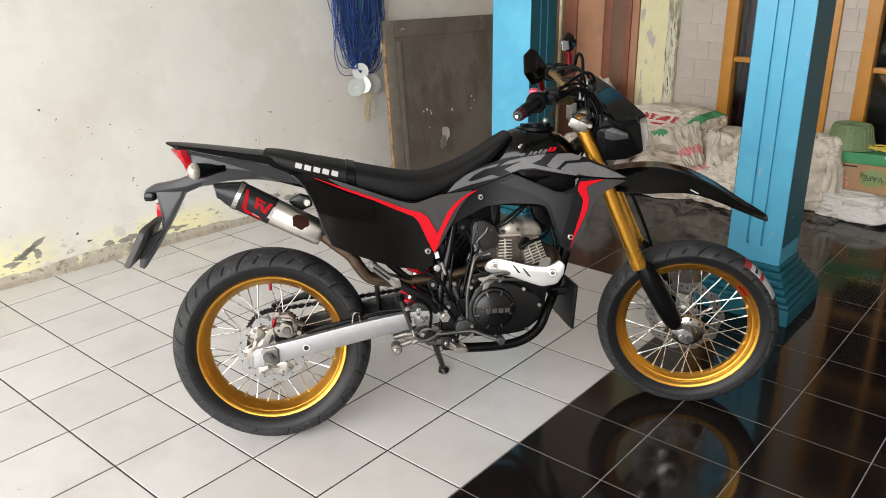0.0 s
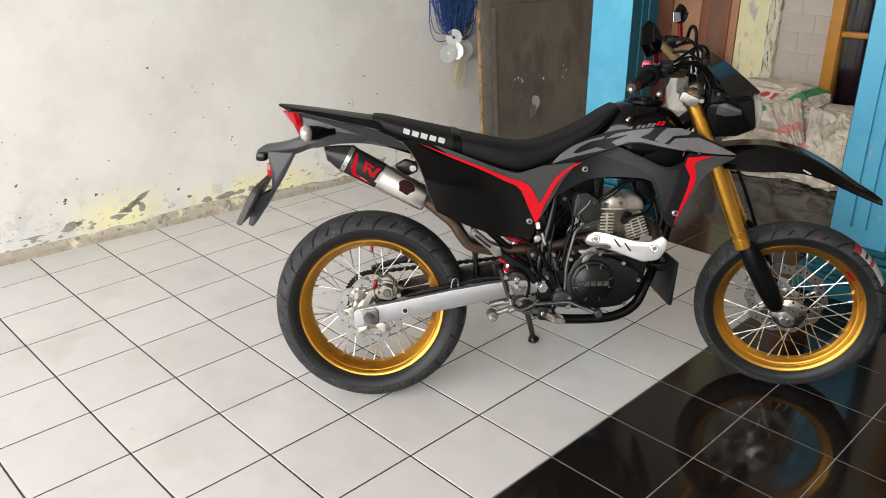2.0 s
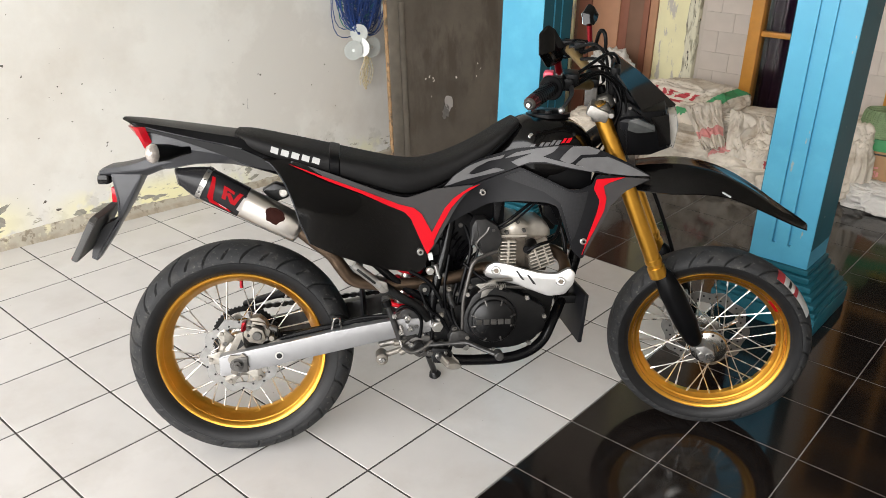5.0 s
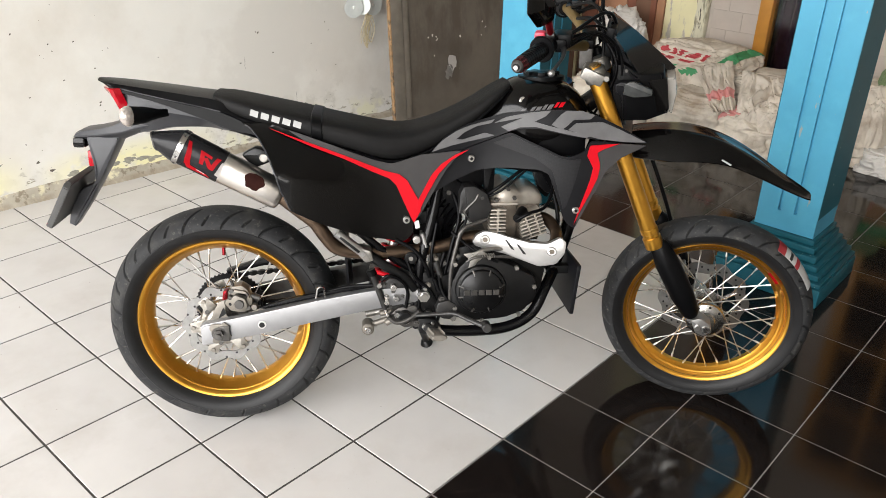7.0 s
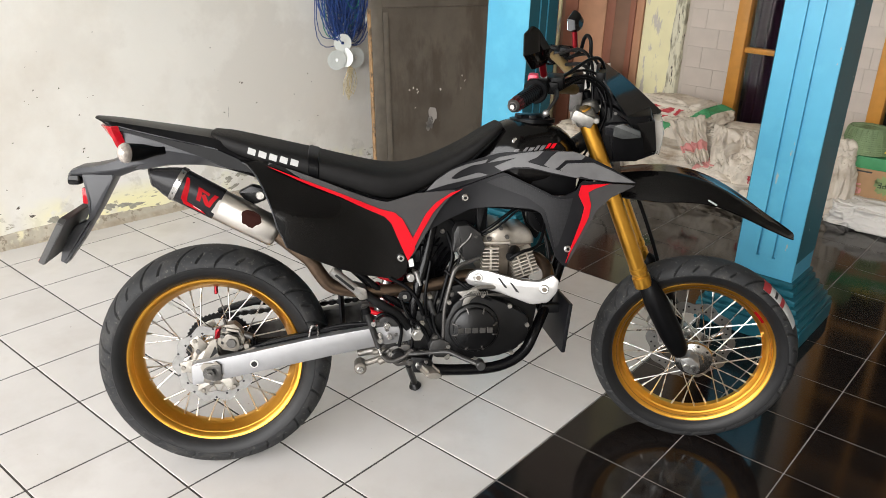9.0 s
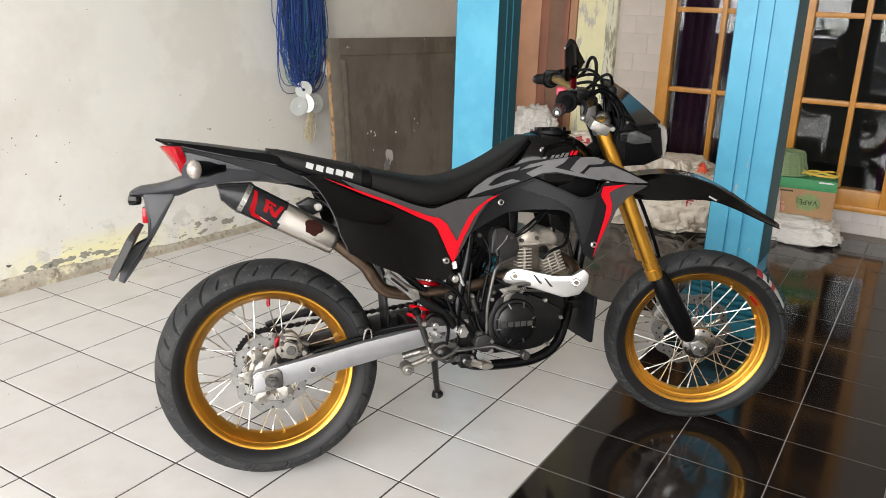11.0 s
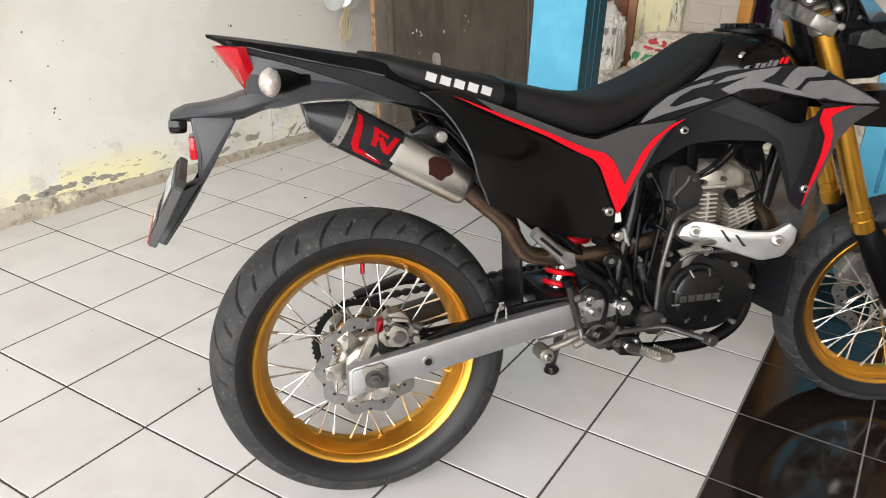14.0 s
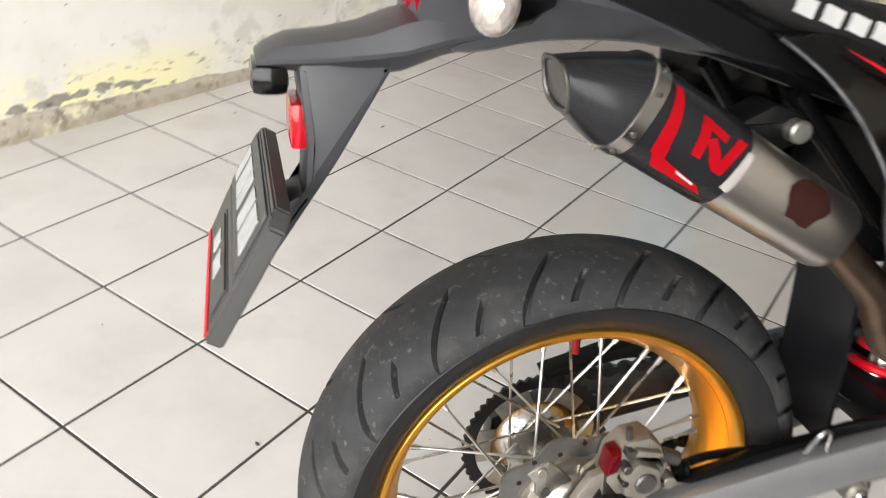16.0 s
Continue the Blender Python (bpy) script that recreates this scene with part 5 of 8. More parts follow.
tube(bm, [(0.255, -0.118, 0.40), (0.262, -0.128, 0.432), (0.276, -0.126, 0.432), (0.280, -0.122, 0.405)], 0.003, 6)
part("hose_clip", bm, STEEL, arm, "bent wire hose clip")
part("top_rail", slab([(0.10, 0.375), (0.20, 0.402), (0.33, 0.422), (0.46, 0.442), (0.46, 0.430), (0.30, 0.408), (0.12, 0.370)], -0.112, -0.098, 0.003), BLACK, arm, "black rubbing strip on the beam")

for za, zb in ((0.405, 0.055), (0.225, 0.145)):
    rows = []
    for k in range(70):
        x = 0.02 + k * 0.0075
        z = za + zb * (x / 0.55)
        h, w = ((0.0065, 0.0065), (0.0065, 0.0065), (0.0040, 0.0035))[k % 3]
        rows.append([(x, 0.064 + w * u, z + h * v) for u, v in ((-1, -1), (1, -1), (1, 1), (-1, 1))])
    part("chain_run", loft(rows), ENGINE, bike, "dark oily drive chain", smooth=0)
part("chain_guard", slab([(-0.005, 0.425), (0.10, 0.456), (0.20, 0.474), (0.255, 0.470), (0.262, 0.402), (0.215, 0.398), (0.180, 0.436), (0.10, 0.438), (0.0, 0.414)], 0.050, 0.080, 0.003), BLACK, bike, "thin black chain guard")

# A rubber flap between tyre and shock.
rows = []
for z, x in ((0.345, 0.352), (0.40, 0.349), (0.46, 0.345), (0.52, 0.342), (0.57, 0.338), (0.592, 0.330)):
    rows.append([(x - 0.010 * (y / 0.055) ** 2, y, z) for y in (-0.055, -0.03, 0.0, 0.03, 0.055)] + [(x + 0.006 - 0.010 * (y / 0.055) ** 2, y, z) for y in (0.055, 0.03, 0.0, -0.03, -0.055)])
part("splash_guard", loft(rows), SATIN, bike, "black upright splash guard between tyre and shock")

# Shock absorber.
bottom, top = Vector((0.430, -0.005, 0.372)), Vector((0.505, 0.0, 0.61))
shock = part("shock_absorber", cyl(cyl(bmesh.new(), bottom, top, 0.016, seg=16), bottom + (top - bottom) * 0.42, top, 0.022, seg=16), STEEL, bike, "rear shock absorber")
way = (top - bottom).normalized()
u = way.orthogonal().normalized()
v = way.cross(u)
coil = [bottom + way * (0.02 + 0.155 * i / 90) + 0.033 * (math.cos(i * 0.42) * u + math.sin(i * 0.42) * v) for i in range(91)]
part("spring", tube(bmesh.new(), coil, 0.0062, 8, 1), RED, shock, "red coil spring")
part("spring_seat", cyl(bmesh.new(), bottom + way * 0.178, bottom + way * 0.192, 0.041, seg=28, rim=0.003), RED_METAL, shock, "red adjuster ring")
part("spring_seat", cyl(bmesh.new(), bottom + way * 0.005, bottom + way * 0.018, 0.039, seg=28, rim=0.003), ENGINE, shock)

# Frame tubes.
def bar_of(name, pts, r, mat, label="", parent=bike, seg=10, n=6, turn=False, flat=1.0):
    bm = tube(bmesh.new(), pts, r, seg, n, flat)
    return part(name, steered(bm) if turn else bm, mat, parent, label, smooth=60)


frame_top = bar_of("frame", [(1.045, 0, 0.93), (0.90, 0, 0.84), (0.72, 0, 0.78), (0.60, 0, 0.70)], 0.026, ENGINE, "black steel frame")
bar_of("down_tube", [(1.06, 0, 0.88), (1.00, 0, 0.70), (0.955, 0, 0.52), (0.92, 0, 0.42)], 0.020, FRAME, parent=frame_top)
for s in (-1, 1):
    bar_of("cradle_tube", [(0.925, s * 0.03, 0.44), (0.885, s * 0.09, 0.40), (0.845, s * 0.112, 0.335), (0.775, s * 0.118, 0.298), (0.67, s * 0.118, 0.290), (0.57, s * 0.118, 0.300), (0.535, s * 0.115, 0.34)], 0.0155, FRAME, parent=frame_top)
    bar_of("rear_tube", [(0.590, s * 0.080, 0.715), (0.566, s * 0.100, 0.60), (0.538, s * 0.112, 0.50), (0.527, s * 0.114, 0.40), (0.522, s * 0.112, 0.32)], 0.0140, FRAME, parent=frame_top)
    bar_of("seat_rail", [(0.66, s * 0.075, 0.765), (0.45, s * 0.085, 0.750), (0.25, s * 0.08, 0.80), (0.04, s * 0.07, 0.862)], 0.012, FRAME, parent=frame_top)
    bar_of("seat_stay", [(0.54, s * 0.105, 0.46), (0.46, s * 0.115, 0.51), (0.36, s * 0.115, 0.60), (0.16, s * 0.08, 0.81)], 0.011, FRAME, parent=frame_top)
part("pivot_plate", slab([(0.50, 0.46), (0.575, 0.47), (0.585, 0.40), (0.575, 0.31), (0.515, 0.30), (0.50, 0.36)], -0.122, -0.104, 0.004), ENGINE, frame_top, "black pivot plate")
bm = cyl(bmesh.new(), (0.543, -0.142, 0.404), (0.543, -0.12, 0.404), 0.017, seg=6)
cyl(bm, (0.543, -0.147, 0.404), (0.543, -0.14, 0.404), 0.009, seg=12)
part("pivot_nut", bm, STEEL, frame_top, "bright pivot nut")
part("frame_bolt", cyl(bmesh.new(), (0.510, -0.126, 0.508), (0.510, -0.10, 0.508), 0.017, seg=20, rim=0.002), ENGINE, frame_top, "black frame bolt")
part("frame_bolt", cyl(bmesh.new(), (0.510, -0.128, 0.508), (0.510, -0.122, 0.508), 0.006, seg=12), CAST, frame_top)

# Engine.
engine = part("engine", slab([(0.575, 0.345), (0.64, 0.315), (0.80, 0.32), (0.87, 0.37), (0.885, 0.47), (0.84, 0.535), (0.72, 0.545), (0.62, 0.525), (0.57, 0.45)], -0.10, 0.10, 0.018, 0.12), ENGINE, bike, "black engine case")
CASE = [(0.612, 0.44), (0.64, 0.50), (0.70, 0.523), (0.775, 0.495), (0.845, 0.455), (0.848, 0.40), (0.815, 0.358), (0.76, 0.338), (0.66, 0.332), (0.615, 0.37)]
part("clutch_cover", slab(CASE, -0.155, -0.10, 0.014, 0.14), ENGINE, engine, "black clutch cover")
bm = bmesh.new()
lathe(bm, [(0.0005, -0.182), (0.052, -0.180), (0.0575, -0.176), (0.059, -0.166), (0.066, -0.164), (0.069, -0.158), (0.069, -0.145), (0.0005, -0.145)], 56, centre=(0.694, 0, 0.428))
round_cover = part("round_cover", bm, ENGINE, engine, "round black outer cover")
for a in (67, 112, 247, 292, 15, 165, 195, 345):
    a = radians(a)
    bm = cyl(bmesh.new(), (0.694 + 0.049 * math.cos(a), -0.1815, 0.428 + 0.049 * math.sin(a)), (0.694 + 0.063 * math.cos(a), -0.172, 0.428 + 0.063 * math.sin(a)), 0.0026, seg=6)
    part("rib", bm, WORN, round_cover, "worn grey rib")
# A maker's mark as plain raised blocks.
for k in range(5):
    part("mark_block", box(bmesh.new(), 0.6465 + k * 0.0196, 0.6620 + k * 0.0196, -0.1838, -0.1795, 0.4200, 0.4350, 0.001), WORN, round_cover, "plain raised block of the maker's mark", smooth=0)
for x, z in ((0.625, 0.375), (0.625, 0.50), (0.715, 0.517), (0.79, 0.485), (0.84, 0.43), (0.80, 0.352), (0.70, 0.336)):
    part("case_bolt", cyl(bmesh.new(), (x, -0.161, z), (x, -0.15, z), 0.0062, seg=6), CAST, engine)
part("generator_cover", cyl(bmesh.new(), (0.70, 0.10, 0.43), (0.70, 0.145, 0.43), 0.085, 0.07, 40, 0.006), ENGINE, engine)
part("gear_case", slab([(0.545, 0.44), (0.62, 0.46), (0.62, 0.36), (0.56, 0.345)], -0.115, -0.075, 0.006), ENGINE, engine)
for k in range(8):
    z = 0.563 + 0.0098 * k
    part("cooling_fin", box(bmesh.new(), 0.722, 0.766, -0.110, -0.07, z - 0.0019, z + 0.0019, 0.0008), HEAD, engine, smooth=30)
part("fin_post", box(bmesh.new(), 0.742, 0.748, -0.108, -0.07, 0.560, 0.636, 0.001), HEAD, engine, smooth=30)
tip = Matrix.Translation((0.836, 0, 0.587)) @ Matrix.Rotation(radians(-20), 4, "Y")
for k in range(8):
    z = -0.036 + 0.0098 * k
    part("cooling_fin", box(bmesh.new(), -0.036 + 0.002 * k, 0.036, -0.096, -0.05, z - 0.0019, z + 0.0019, 0.0008, m=tip), HEAD, engine, smooth=30)
for x in (-0.010, 0.016):
    part("fin_post", box(bmesh.new(), x, x + 0.005, -0.094, -0.05, -0.036, 0.034, 0.001, m=tip), HEAD, engine, smooth=30)
part("cylinder", box(bmesh.new(), 0.728, 0.800, -0.082, 0.08, 0.53, 0.640, 0.01), CYLINDER, engine, "dusty brown grey cylinder")
part("cylinder", box(bmesh.new(), 0.799, 0.868, -0.060, 0.06, 0.53, 0.638, 0.01), CYLINDER, engine, "dusty brown grey cylinder")
rows = []
for x, h, t in ((0.730, 0.06, 0.664), (0.738, 0.080, 0.680), (0.768, 0.088, 0.694), (0.792, 0.084, 0.688), (0.806, 0.074, 0.676), (0.822, 0.070, 0.682), (0.848, 0.066, 0.682), (0.866, 0.060, 0.668), (0.876, 0.045, 0.650)):
    rows.append(oval(x, h, t, 0.628, 24, 4.0))
part("cylinder_head", loft(rows), HEAD, engine, "warm silver cylinder head cover", smooth=60)
part("head_gasket", box(bmesh.new(), 0.724, 0.800, -0.091, 0.085, 0.640, 0.647, 0.002), HEAD, engine, smooth=30)
for x, z in ((0.742, 0.655), (0.790, 0.660), (0.772, 0.685)):
    part("head_bolt", cyl(bmesh.new(), (x, -0.096, z), (x, -0.08, z), 0.0058, seg=6), WORN, engine)
part("plug_cap", cyl(bmesh.new(), (0.79, -0.135, 0.615), (0.815, -0.085, 0.622), 0.012, 0.015, 14, 0.002), BLACK, engine, "black spark plug cap")
bar_of("plug_lead", [(0.79, -0.138, 0.613), (0.82, -0.145, 0.632), (0.87, -0.12, 0.645), (0.90, -0.07, 0.70), (0.90, -0.03, 0.76)], 0.0045, BLACK, "black ignition lead", engine)
cover = part("intake_box", slab([(0.641, 0.68), (0.65, 0.698), (0.68, 0.70), (0.713, 0.678), (0.727, 0.638), (0.712, 0.605), (0.682, 0.596), (0.659, 0.609), (0.661, 0.624), (0.637, 0.626)], -0.115, -0.01, 0.005, 0.04), INTAKE, engine, "dark grey throttle body cover")
part("cover_ridge", tube(bmesh.new(), [(0.688, -0.115, 0.677), (0.680, -0.116, 0.662), (0.659, -0.116, 0.641), (0.653, -0.116, 0.629), (0.669, -0.115, 0.604)], 0.0032, 6, 4), WORN, cover, "worn raised ridge")
for x, z in ((0.652, 0.634), (0.700, 0.668)):
    part("cover_screw", cyl(bmesh.new(), (x, -0.119, z), (x, -0.112, z), 0.0042, seg=8), WORN, cover)
part("frame_strut", slab([(0.706, 0.760), (0.740, 0.760), (0.736, 0.664), (0.711, 0.655)], -0.07, -0.04, 0.004, 0.03), BLACK, bike, "black frame strut")
part("coil_bracket", slab([(0.842, 0.760), (0.900, 0.760), (0.900, 0.665), (0.880, 0.668), (0.856, 0.690)], -0.07, -0.03, 0.004, 0.04), BLACK, bike, "black bracket behind the cylinder head")
part("airbox", slab([(0.545, 0.500), (0.618, 0.500), (0.606, 0.560), (0.612, 0.620), (0.66, 0.625), (0.66, 0.70), (0.545, 0.71)], -0.05, 0.05, 0.008, 0.05), BLACK, bike, "black airbox behind the side panel")
part("intake_hose", cyl(bmesh.new(), (0.56, -0.03, 0.655), (0.66, -0.02, 0.645), 0.042, 0.034, 24, 0.004), BLACK, engine, "ribbed black intake hose")
for k in range(5):
    x = 0.575 + 0.017 * k
    part("hose_rib", lathe(bmesh.new(), [(0.040, -0.004), (0.047, 0.0), (0.040, 0.004)], 24), BLACK, engine).matrix_local = Matrix.Translation((x, -0.028, 0.654 - 0.1 * (x - 0.56))) @ Matrix.Rotation(radians(90), 4, "Z")
bar_of("oil_pipe", [(0.66, -0.155, 0.513), (0.70, -0.15, 0.535), (0.76, -0.13, 0.53), (0.80, -0.12, 0.51)], 0.006, CAST, "small clutch cable", engine)
bm = bmesh.new()
coilp = [(0.668 + 0.0009 * i, -0.158 + 0.0055 * math.cos(i * 0.9), 0.523 + 0.0055 * math.sin(i * 0.9)) for i in range(70)]
part("return_spring", tube(bm, coilp, 0.0012, 5, 1), CAST, engine, "thin return spring")
part("clutch_arm", slab([(0.645, 0.528), (0.70, 0.535), (0.71, 0.525), (0.685, 0.505), (0.672, 0.485), (0.66, 0.487), (0.665, 0.51)], -0.158, -0.150, 0.002), CAST, engine, "worn clutch arm")

# Kick starter, pedal, pegs, levers.
bar_of("kick_starter", [(0.612, -0.140, 0.372), (0.613, -0.146, 0.41), (0.615, -0.150, 0.482), (0.633, -0.150, 0.566), (0.642, -0.148, 0.588), (0.660, -0.143, 0.600), (0.708, -0.130, 0.613)], 0.0056, WORN, "grey kick starter lever")
bar_of("brake_pedal", [(0.492, -0.138, 0.350), (0.545, -0.150, 0.356), (0.590, -0.156, 0.360), (0.625, -0.168, 0.364), (0.655, -0.188, 0.356), (0.700, -0.212, 0.343)], 0.0068, ENGINE_WORN, "grey brake pedal", flat=0.7)
part("pedal_tip", cyl(bmesh.new(), (0.703, -0.196, 0.343), (0.703, -0.232, 0.345), 0.0125, seg=14, rim=0.003), ENGINE_WORN, bike, "worn pedal tip", smooth=40)
part("pedal_boss", cyl(bmesh.new(), (0.492, -0.150, 0.346), (0.492, -0.112, 0.346), 0.018, seg=20, rim=0.003), ENGINE, bike, "black pedal pivot", smooth=40)
part("kick_boss", slab([(0.590, 0.345), (0.572, 0.368), (0.580, 0.392), (0.606, 0.398), (0.630, 0.385), (0.630, 0.355), (0.612, 0.342)], -0.158, -0.118, 0.006, 0.10), ENGINE_WORN, bike, "worn grey kick starter hub", smooth=40)
bm = cyl(bmesh.new(), (0.550, -0.150, 0.318), (0.566, -0.205, 0.329), 0.0115, seg=16, rim=0.002)
peg = part("foot_peg", bm, ENGINE_WORN, bike, "worn metal foot peg with teeth")
rows = []
for y in (-0.200, -0.206, -0.258, -0.262):
    k = 0.8 if y in (-0.200, -0.262) else 1.0
    rows.append([(0.569 + 0.20 * (y + 0.23) * -1 + 0.021 * k * math.cos(a), y, 0.333 - 0.1 * (y + 0.23) + 0.010 * k * math.sin(a)) for a in (2 * math.pi * i / 16 for i in range(16))])
part("peg_body", loft(rows), CALIPER, peg, "cast peg body", smooth=40)
for k in range(7):
    for dx in (-0.014, 0.014):
        y = -0.206 - 0.008 * k
        x, z = 0.569 - 0.20 * (y + 0.23) + dx, 0.341 - 0.1 * (y + 0.23)
        part("tooth", cyl(bmesh.new(), (x, y, z - 0.004), (x, y, z + 0.006), 0.0034, 0.0012, 6), CALIPER, peg, smooth=0)
for x, z, y, r in ((0.487, 0.402, -0.120, 0.0075), (0.546, 0.390, -0.120, 0.006), (0.548, 0.418, -0.120, 0.006), (0.545, 0.322, -0.150, 0.0085), (0.566, 0.331, -0.150, 0.005)):
    part("pivot_bolt", cyl(bmesh.new(), (x, y + 0.004, z), (x, y - 0.008, z), r, seg=6, rim=0.001), STEEL, bike, "bright bolt head", smooth=0)
part("peg_bracket", slab([(0.525, 0.345), (0.575, 0.34), (0.59, 0.315), (0.57, 0.295), (0.53, 0.30)], -0.15, -0.115, 0.005), ENGINE, bike, "black peg bracket")
part("bracket_bolt", cyl(bmesh.new(), (0.495, -0.140, 0.338), (0.495, -0.115, 0.338), 0.014, seg=20, rim=0.002), STEEL, bike, "bright bracket bolt")
part("left_foot_peg", slab([(0.545, 0.300), (0.60, 0.305), (0.60, 0.328), (0.55, 0.326)], 0.145, 0.24, 0.004), CAST, bike, "worn metal foot peg")
bar_of("linkage_rod", [(0.50, -0.09, 0.345), (0.45, -0.075, 0.316), (0.398, -0.06, 0.292)], 0.0085, CALIPER, "dull linkage rod")
part("linkage_end", cyl(bmesh.new(), (0.392, -0.085, 0.288), (0.392, -0.035, 0.288), 0.017, seg=20, rim=0.003), CALIPER, bike, "dull linkage end")
part("linkage_bolt", cyl(bmesh.new(), (0.392, -0.092, 0.288), (0.392, -0.080, 0.288), 0.0095, seg=12, rim=0.002), STEEL, bike, "bright linkage bolt")
bar_of("linkage_arm", [(0.39, -0.03, 0.315), (0.43, -0.05, 0.33), (0.48, -0.06, 0.345)], 0.011, CAST, "worn linkage arm")
bar_of("passenger_peg", [(0.318, -0.163, 0.596), (0.352, -0.162, 0.566), (0.388, -0.160, 0.536)], 0.0125, ALU, "folded silver passenger peg", n=3)
part("peg_groove", slab([(0.324, 0.584), (0.329, 0.589), (0.377, 0.548), (0.372, 0.543)], -0.1755, -0.160, 0.001), ENGINE, bike, "dark groove of the peg")
part("peg_knuckle", slab([(0.375, 0.556), (0.405, 0.546), (0.41, 0.519), (0.39, 0.514), (0.372, 0.534)], -0.170, -0.122, 0.004), CAST, bike, "worn peg knuckle")
bar_of("peg_stay", [(0.395, -0.140, 0.530), (0.44, -0.138, 0.495), (0.49, -0.13, 0.46), (0.52, -0.12, 0.42)], 0.013, ENGINE, "black peg stay")
part("master_cylinder", cyl(bmesh.new(), (0.408, -0.140, 0.470), (0.440, -0.136, 0.370), 0.0085, seg=16, rim=0.002), ENGINE_WORN, bike, "black rear brake cylinder")
part("cylinder_cap", cyl(bmesh.new(), (0.402, -0.140, 0.486), (0.408, -0.140, 0.468), 0.0125, seg=14, rim=0.002), BLACK, bike)
bar_of("cylinder_rod", [(0.440, -0.136, 0.370), (0.446, -0.136, 0.350), (0.455, -0.136, 0.342)], 0.0050, STEEL, "bright push rod")
for x, z in ((0.425, 0.441), (0.443, 0.392), (0.468, 0.402), (0.47, 0.355)):
    part("bolt", cyl(bmesh.new(), (x, -0.148, z), (x, -0.13, z), 0.0075, seg=6), STEEL, bike, "bright bolt")
part("guard_plate", slab([(0.415, 0.43), (0.455, 0.455), (0.495, 0.445), (0.490, 0.375), (0.460, 0.360), (0.432, 0.395)], -0.126, -0.112, 0.005), ENGINE_WORN, bike, "black heel plate")
stand = bar_of("side_stand", [(0.525, 0.125, 0.275), (0.545, 0.19, 0.20), (0.586, 0.315, 0.062)], (0.013, 0.010), ENGINE, "dark side stand")
bm = cyl(bmesh.new(), (0.588, 0.318, 0.0495), (0.580, 0.311, 0.070), 0.022, 0.014, 16, 0.003)
part("stand_foot", bm, ENGINE, stand, "dark stand foot")
bm = box(bmesh.new(), -0.006, 0.006, -0.128, 0.10, -0.072, 0.072, 0.004, m=Matrix.Translation((0.962, 0, 0.405)) @ Matrix.Rotation(radians(6), 4, "Y"))
part("mud_flap", bm, SATIN, bike, "flat dark mud flap ahead of the engine", smooth=30)
part("flap_bracket", box(bmesh.new(), 0.90, 0.962, -0.05, -0.02, 0.425, 0.45, 0.004), ENGINE, bike, smooth=30)

# Exhaust.
EXH = [(0.868, -0.035, 0.592), (0.890, -0.058, 0.588), (0.905, -0.098, 0.570), (0.898, -0.128, 0.545), (0.870, -0.134, 0.532), (0.80, -0.112, 0.536), (0.71, -0.083, 0.553), (0.655, -0.083, 0.548), (0.61, -0.092, 0.534), (0.518, -0.100, 0.522), (0.43, -0.112, 0.521), (0.353, -0.122, 0.531), (0.312, -0.128, 0.547), (0.285, -0.134, 0.583), (0.262, -0.138, 0.619), (0.225, -0.141, 0.652), (0.17, -0.143, 0.70)]
pipe = bar_of("exhaust_pipe", EXH, (0.016, 0.019), PIPE, "browned steel exhaust pipe", seg=16, n=8)
SHIELD_ALU = shader("satin_silver_shield", (0.46, 0.45, 0.435), 0.40, 0.85, vary=0.16, grain=30, bump=0.05, bump_scale=200)
SHIELD = [(0.675, 0.545), (0.685, 0.566), (0.706, 0.579), (0.737, 0.576), (0.780, 0.565), (0.823, 0.556), (0.868, 0.557), (0.898, 0.577), (0.914, 0.562), (0.911, 0.532), (0.890, 0.500), (0.847, 0.490), (0.804, 0.504), (0.761, 0.518), (0.710, 0.527), (0.684, 0.534)]


def along_pipe(bm):
    """Slants a flat part so that it follows the pipe outwards, and turns its rim in."""
    for v in bm.verts:
        v.co.y += 0.064 - 0.345 * (v.co.x - 0.708)
    return bm


shield = part("heat_shield", along_pipe(slab(SHIELD, -0.186, -0.168, 0.007, 0.12)), SHIELD_ALU, pipe, "silver heat shield with two slots")
for x, z in ((0.770, 0.546), (0.800, 0.536)):
    part("slot", along_pipe(slab([(x - 0.012, z + 0.014), (x - 0.006, z + 0.013), (x + 0.014, z - 0.013), (x + 0.006, z - 0.012)], -0.1872, -0.181, 0.0)), ENGINE, shield, "dark slot", smooth=0)
for x, z in ((0.708, 0.556), (0.876, 0.537)):
    part("screw_cup", along_pipe(cyl(bmesh.new(), (x, -0.189, z), (x, -0.181, z), 0.0125, seg=24, rim=0.002)), STEEL, shield, "bright screw cup")
    part("screw", along_pipe(cyl(bmesh.new(), (x, -0.192, z), (x, -0.187, z), 0.0065, seg=6)), CYLINDER, shield)

CAN_A, CAN_B = Vector((0.184, -0.141, 0.689)), Vector((-0.050, -0.142, 0.8175))
CAN_W = (CAN_B - CAN_A).normalized()
CAN_U = Vector((0, 1, 0))
CAN_V = CAN_W.cross(CAN_U).normalized()
if CAN_V.z < 0:
    CAN_V = -CAN_V


def can_point(s, a, grow=0.0):
    """A place on the can: s from its front end 0 to its rear band 1, and an angle round it."""
    ru, rv = 0.037 + 0.004 * s + grow, 0.037 + 0.003 * s + grow
    c, q = math.cos(a), math.sin(a)
    return CAN_A + (CAN_B - CAN_A) * s + CAN_U * ru * math.copysign(abs(c) ** 0.75, c) + CAN_V * rv * math.copysign(abs(q) ** 0.75, q)


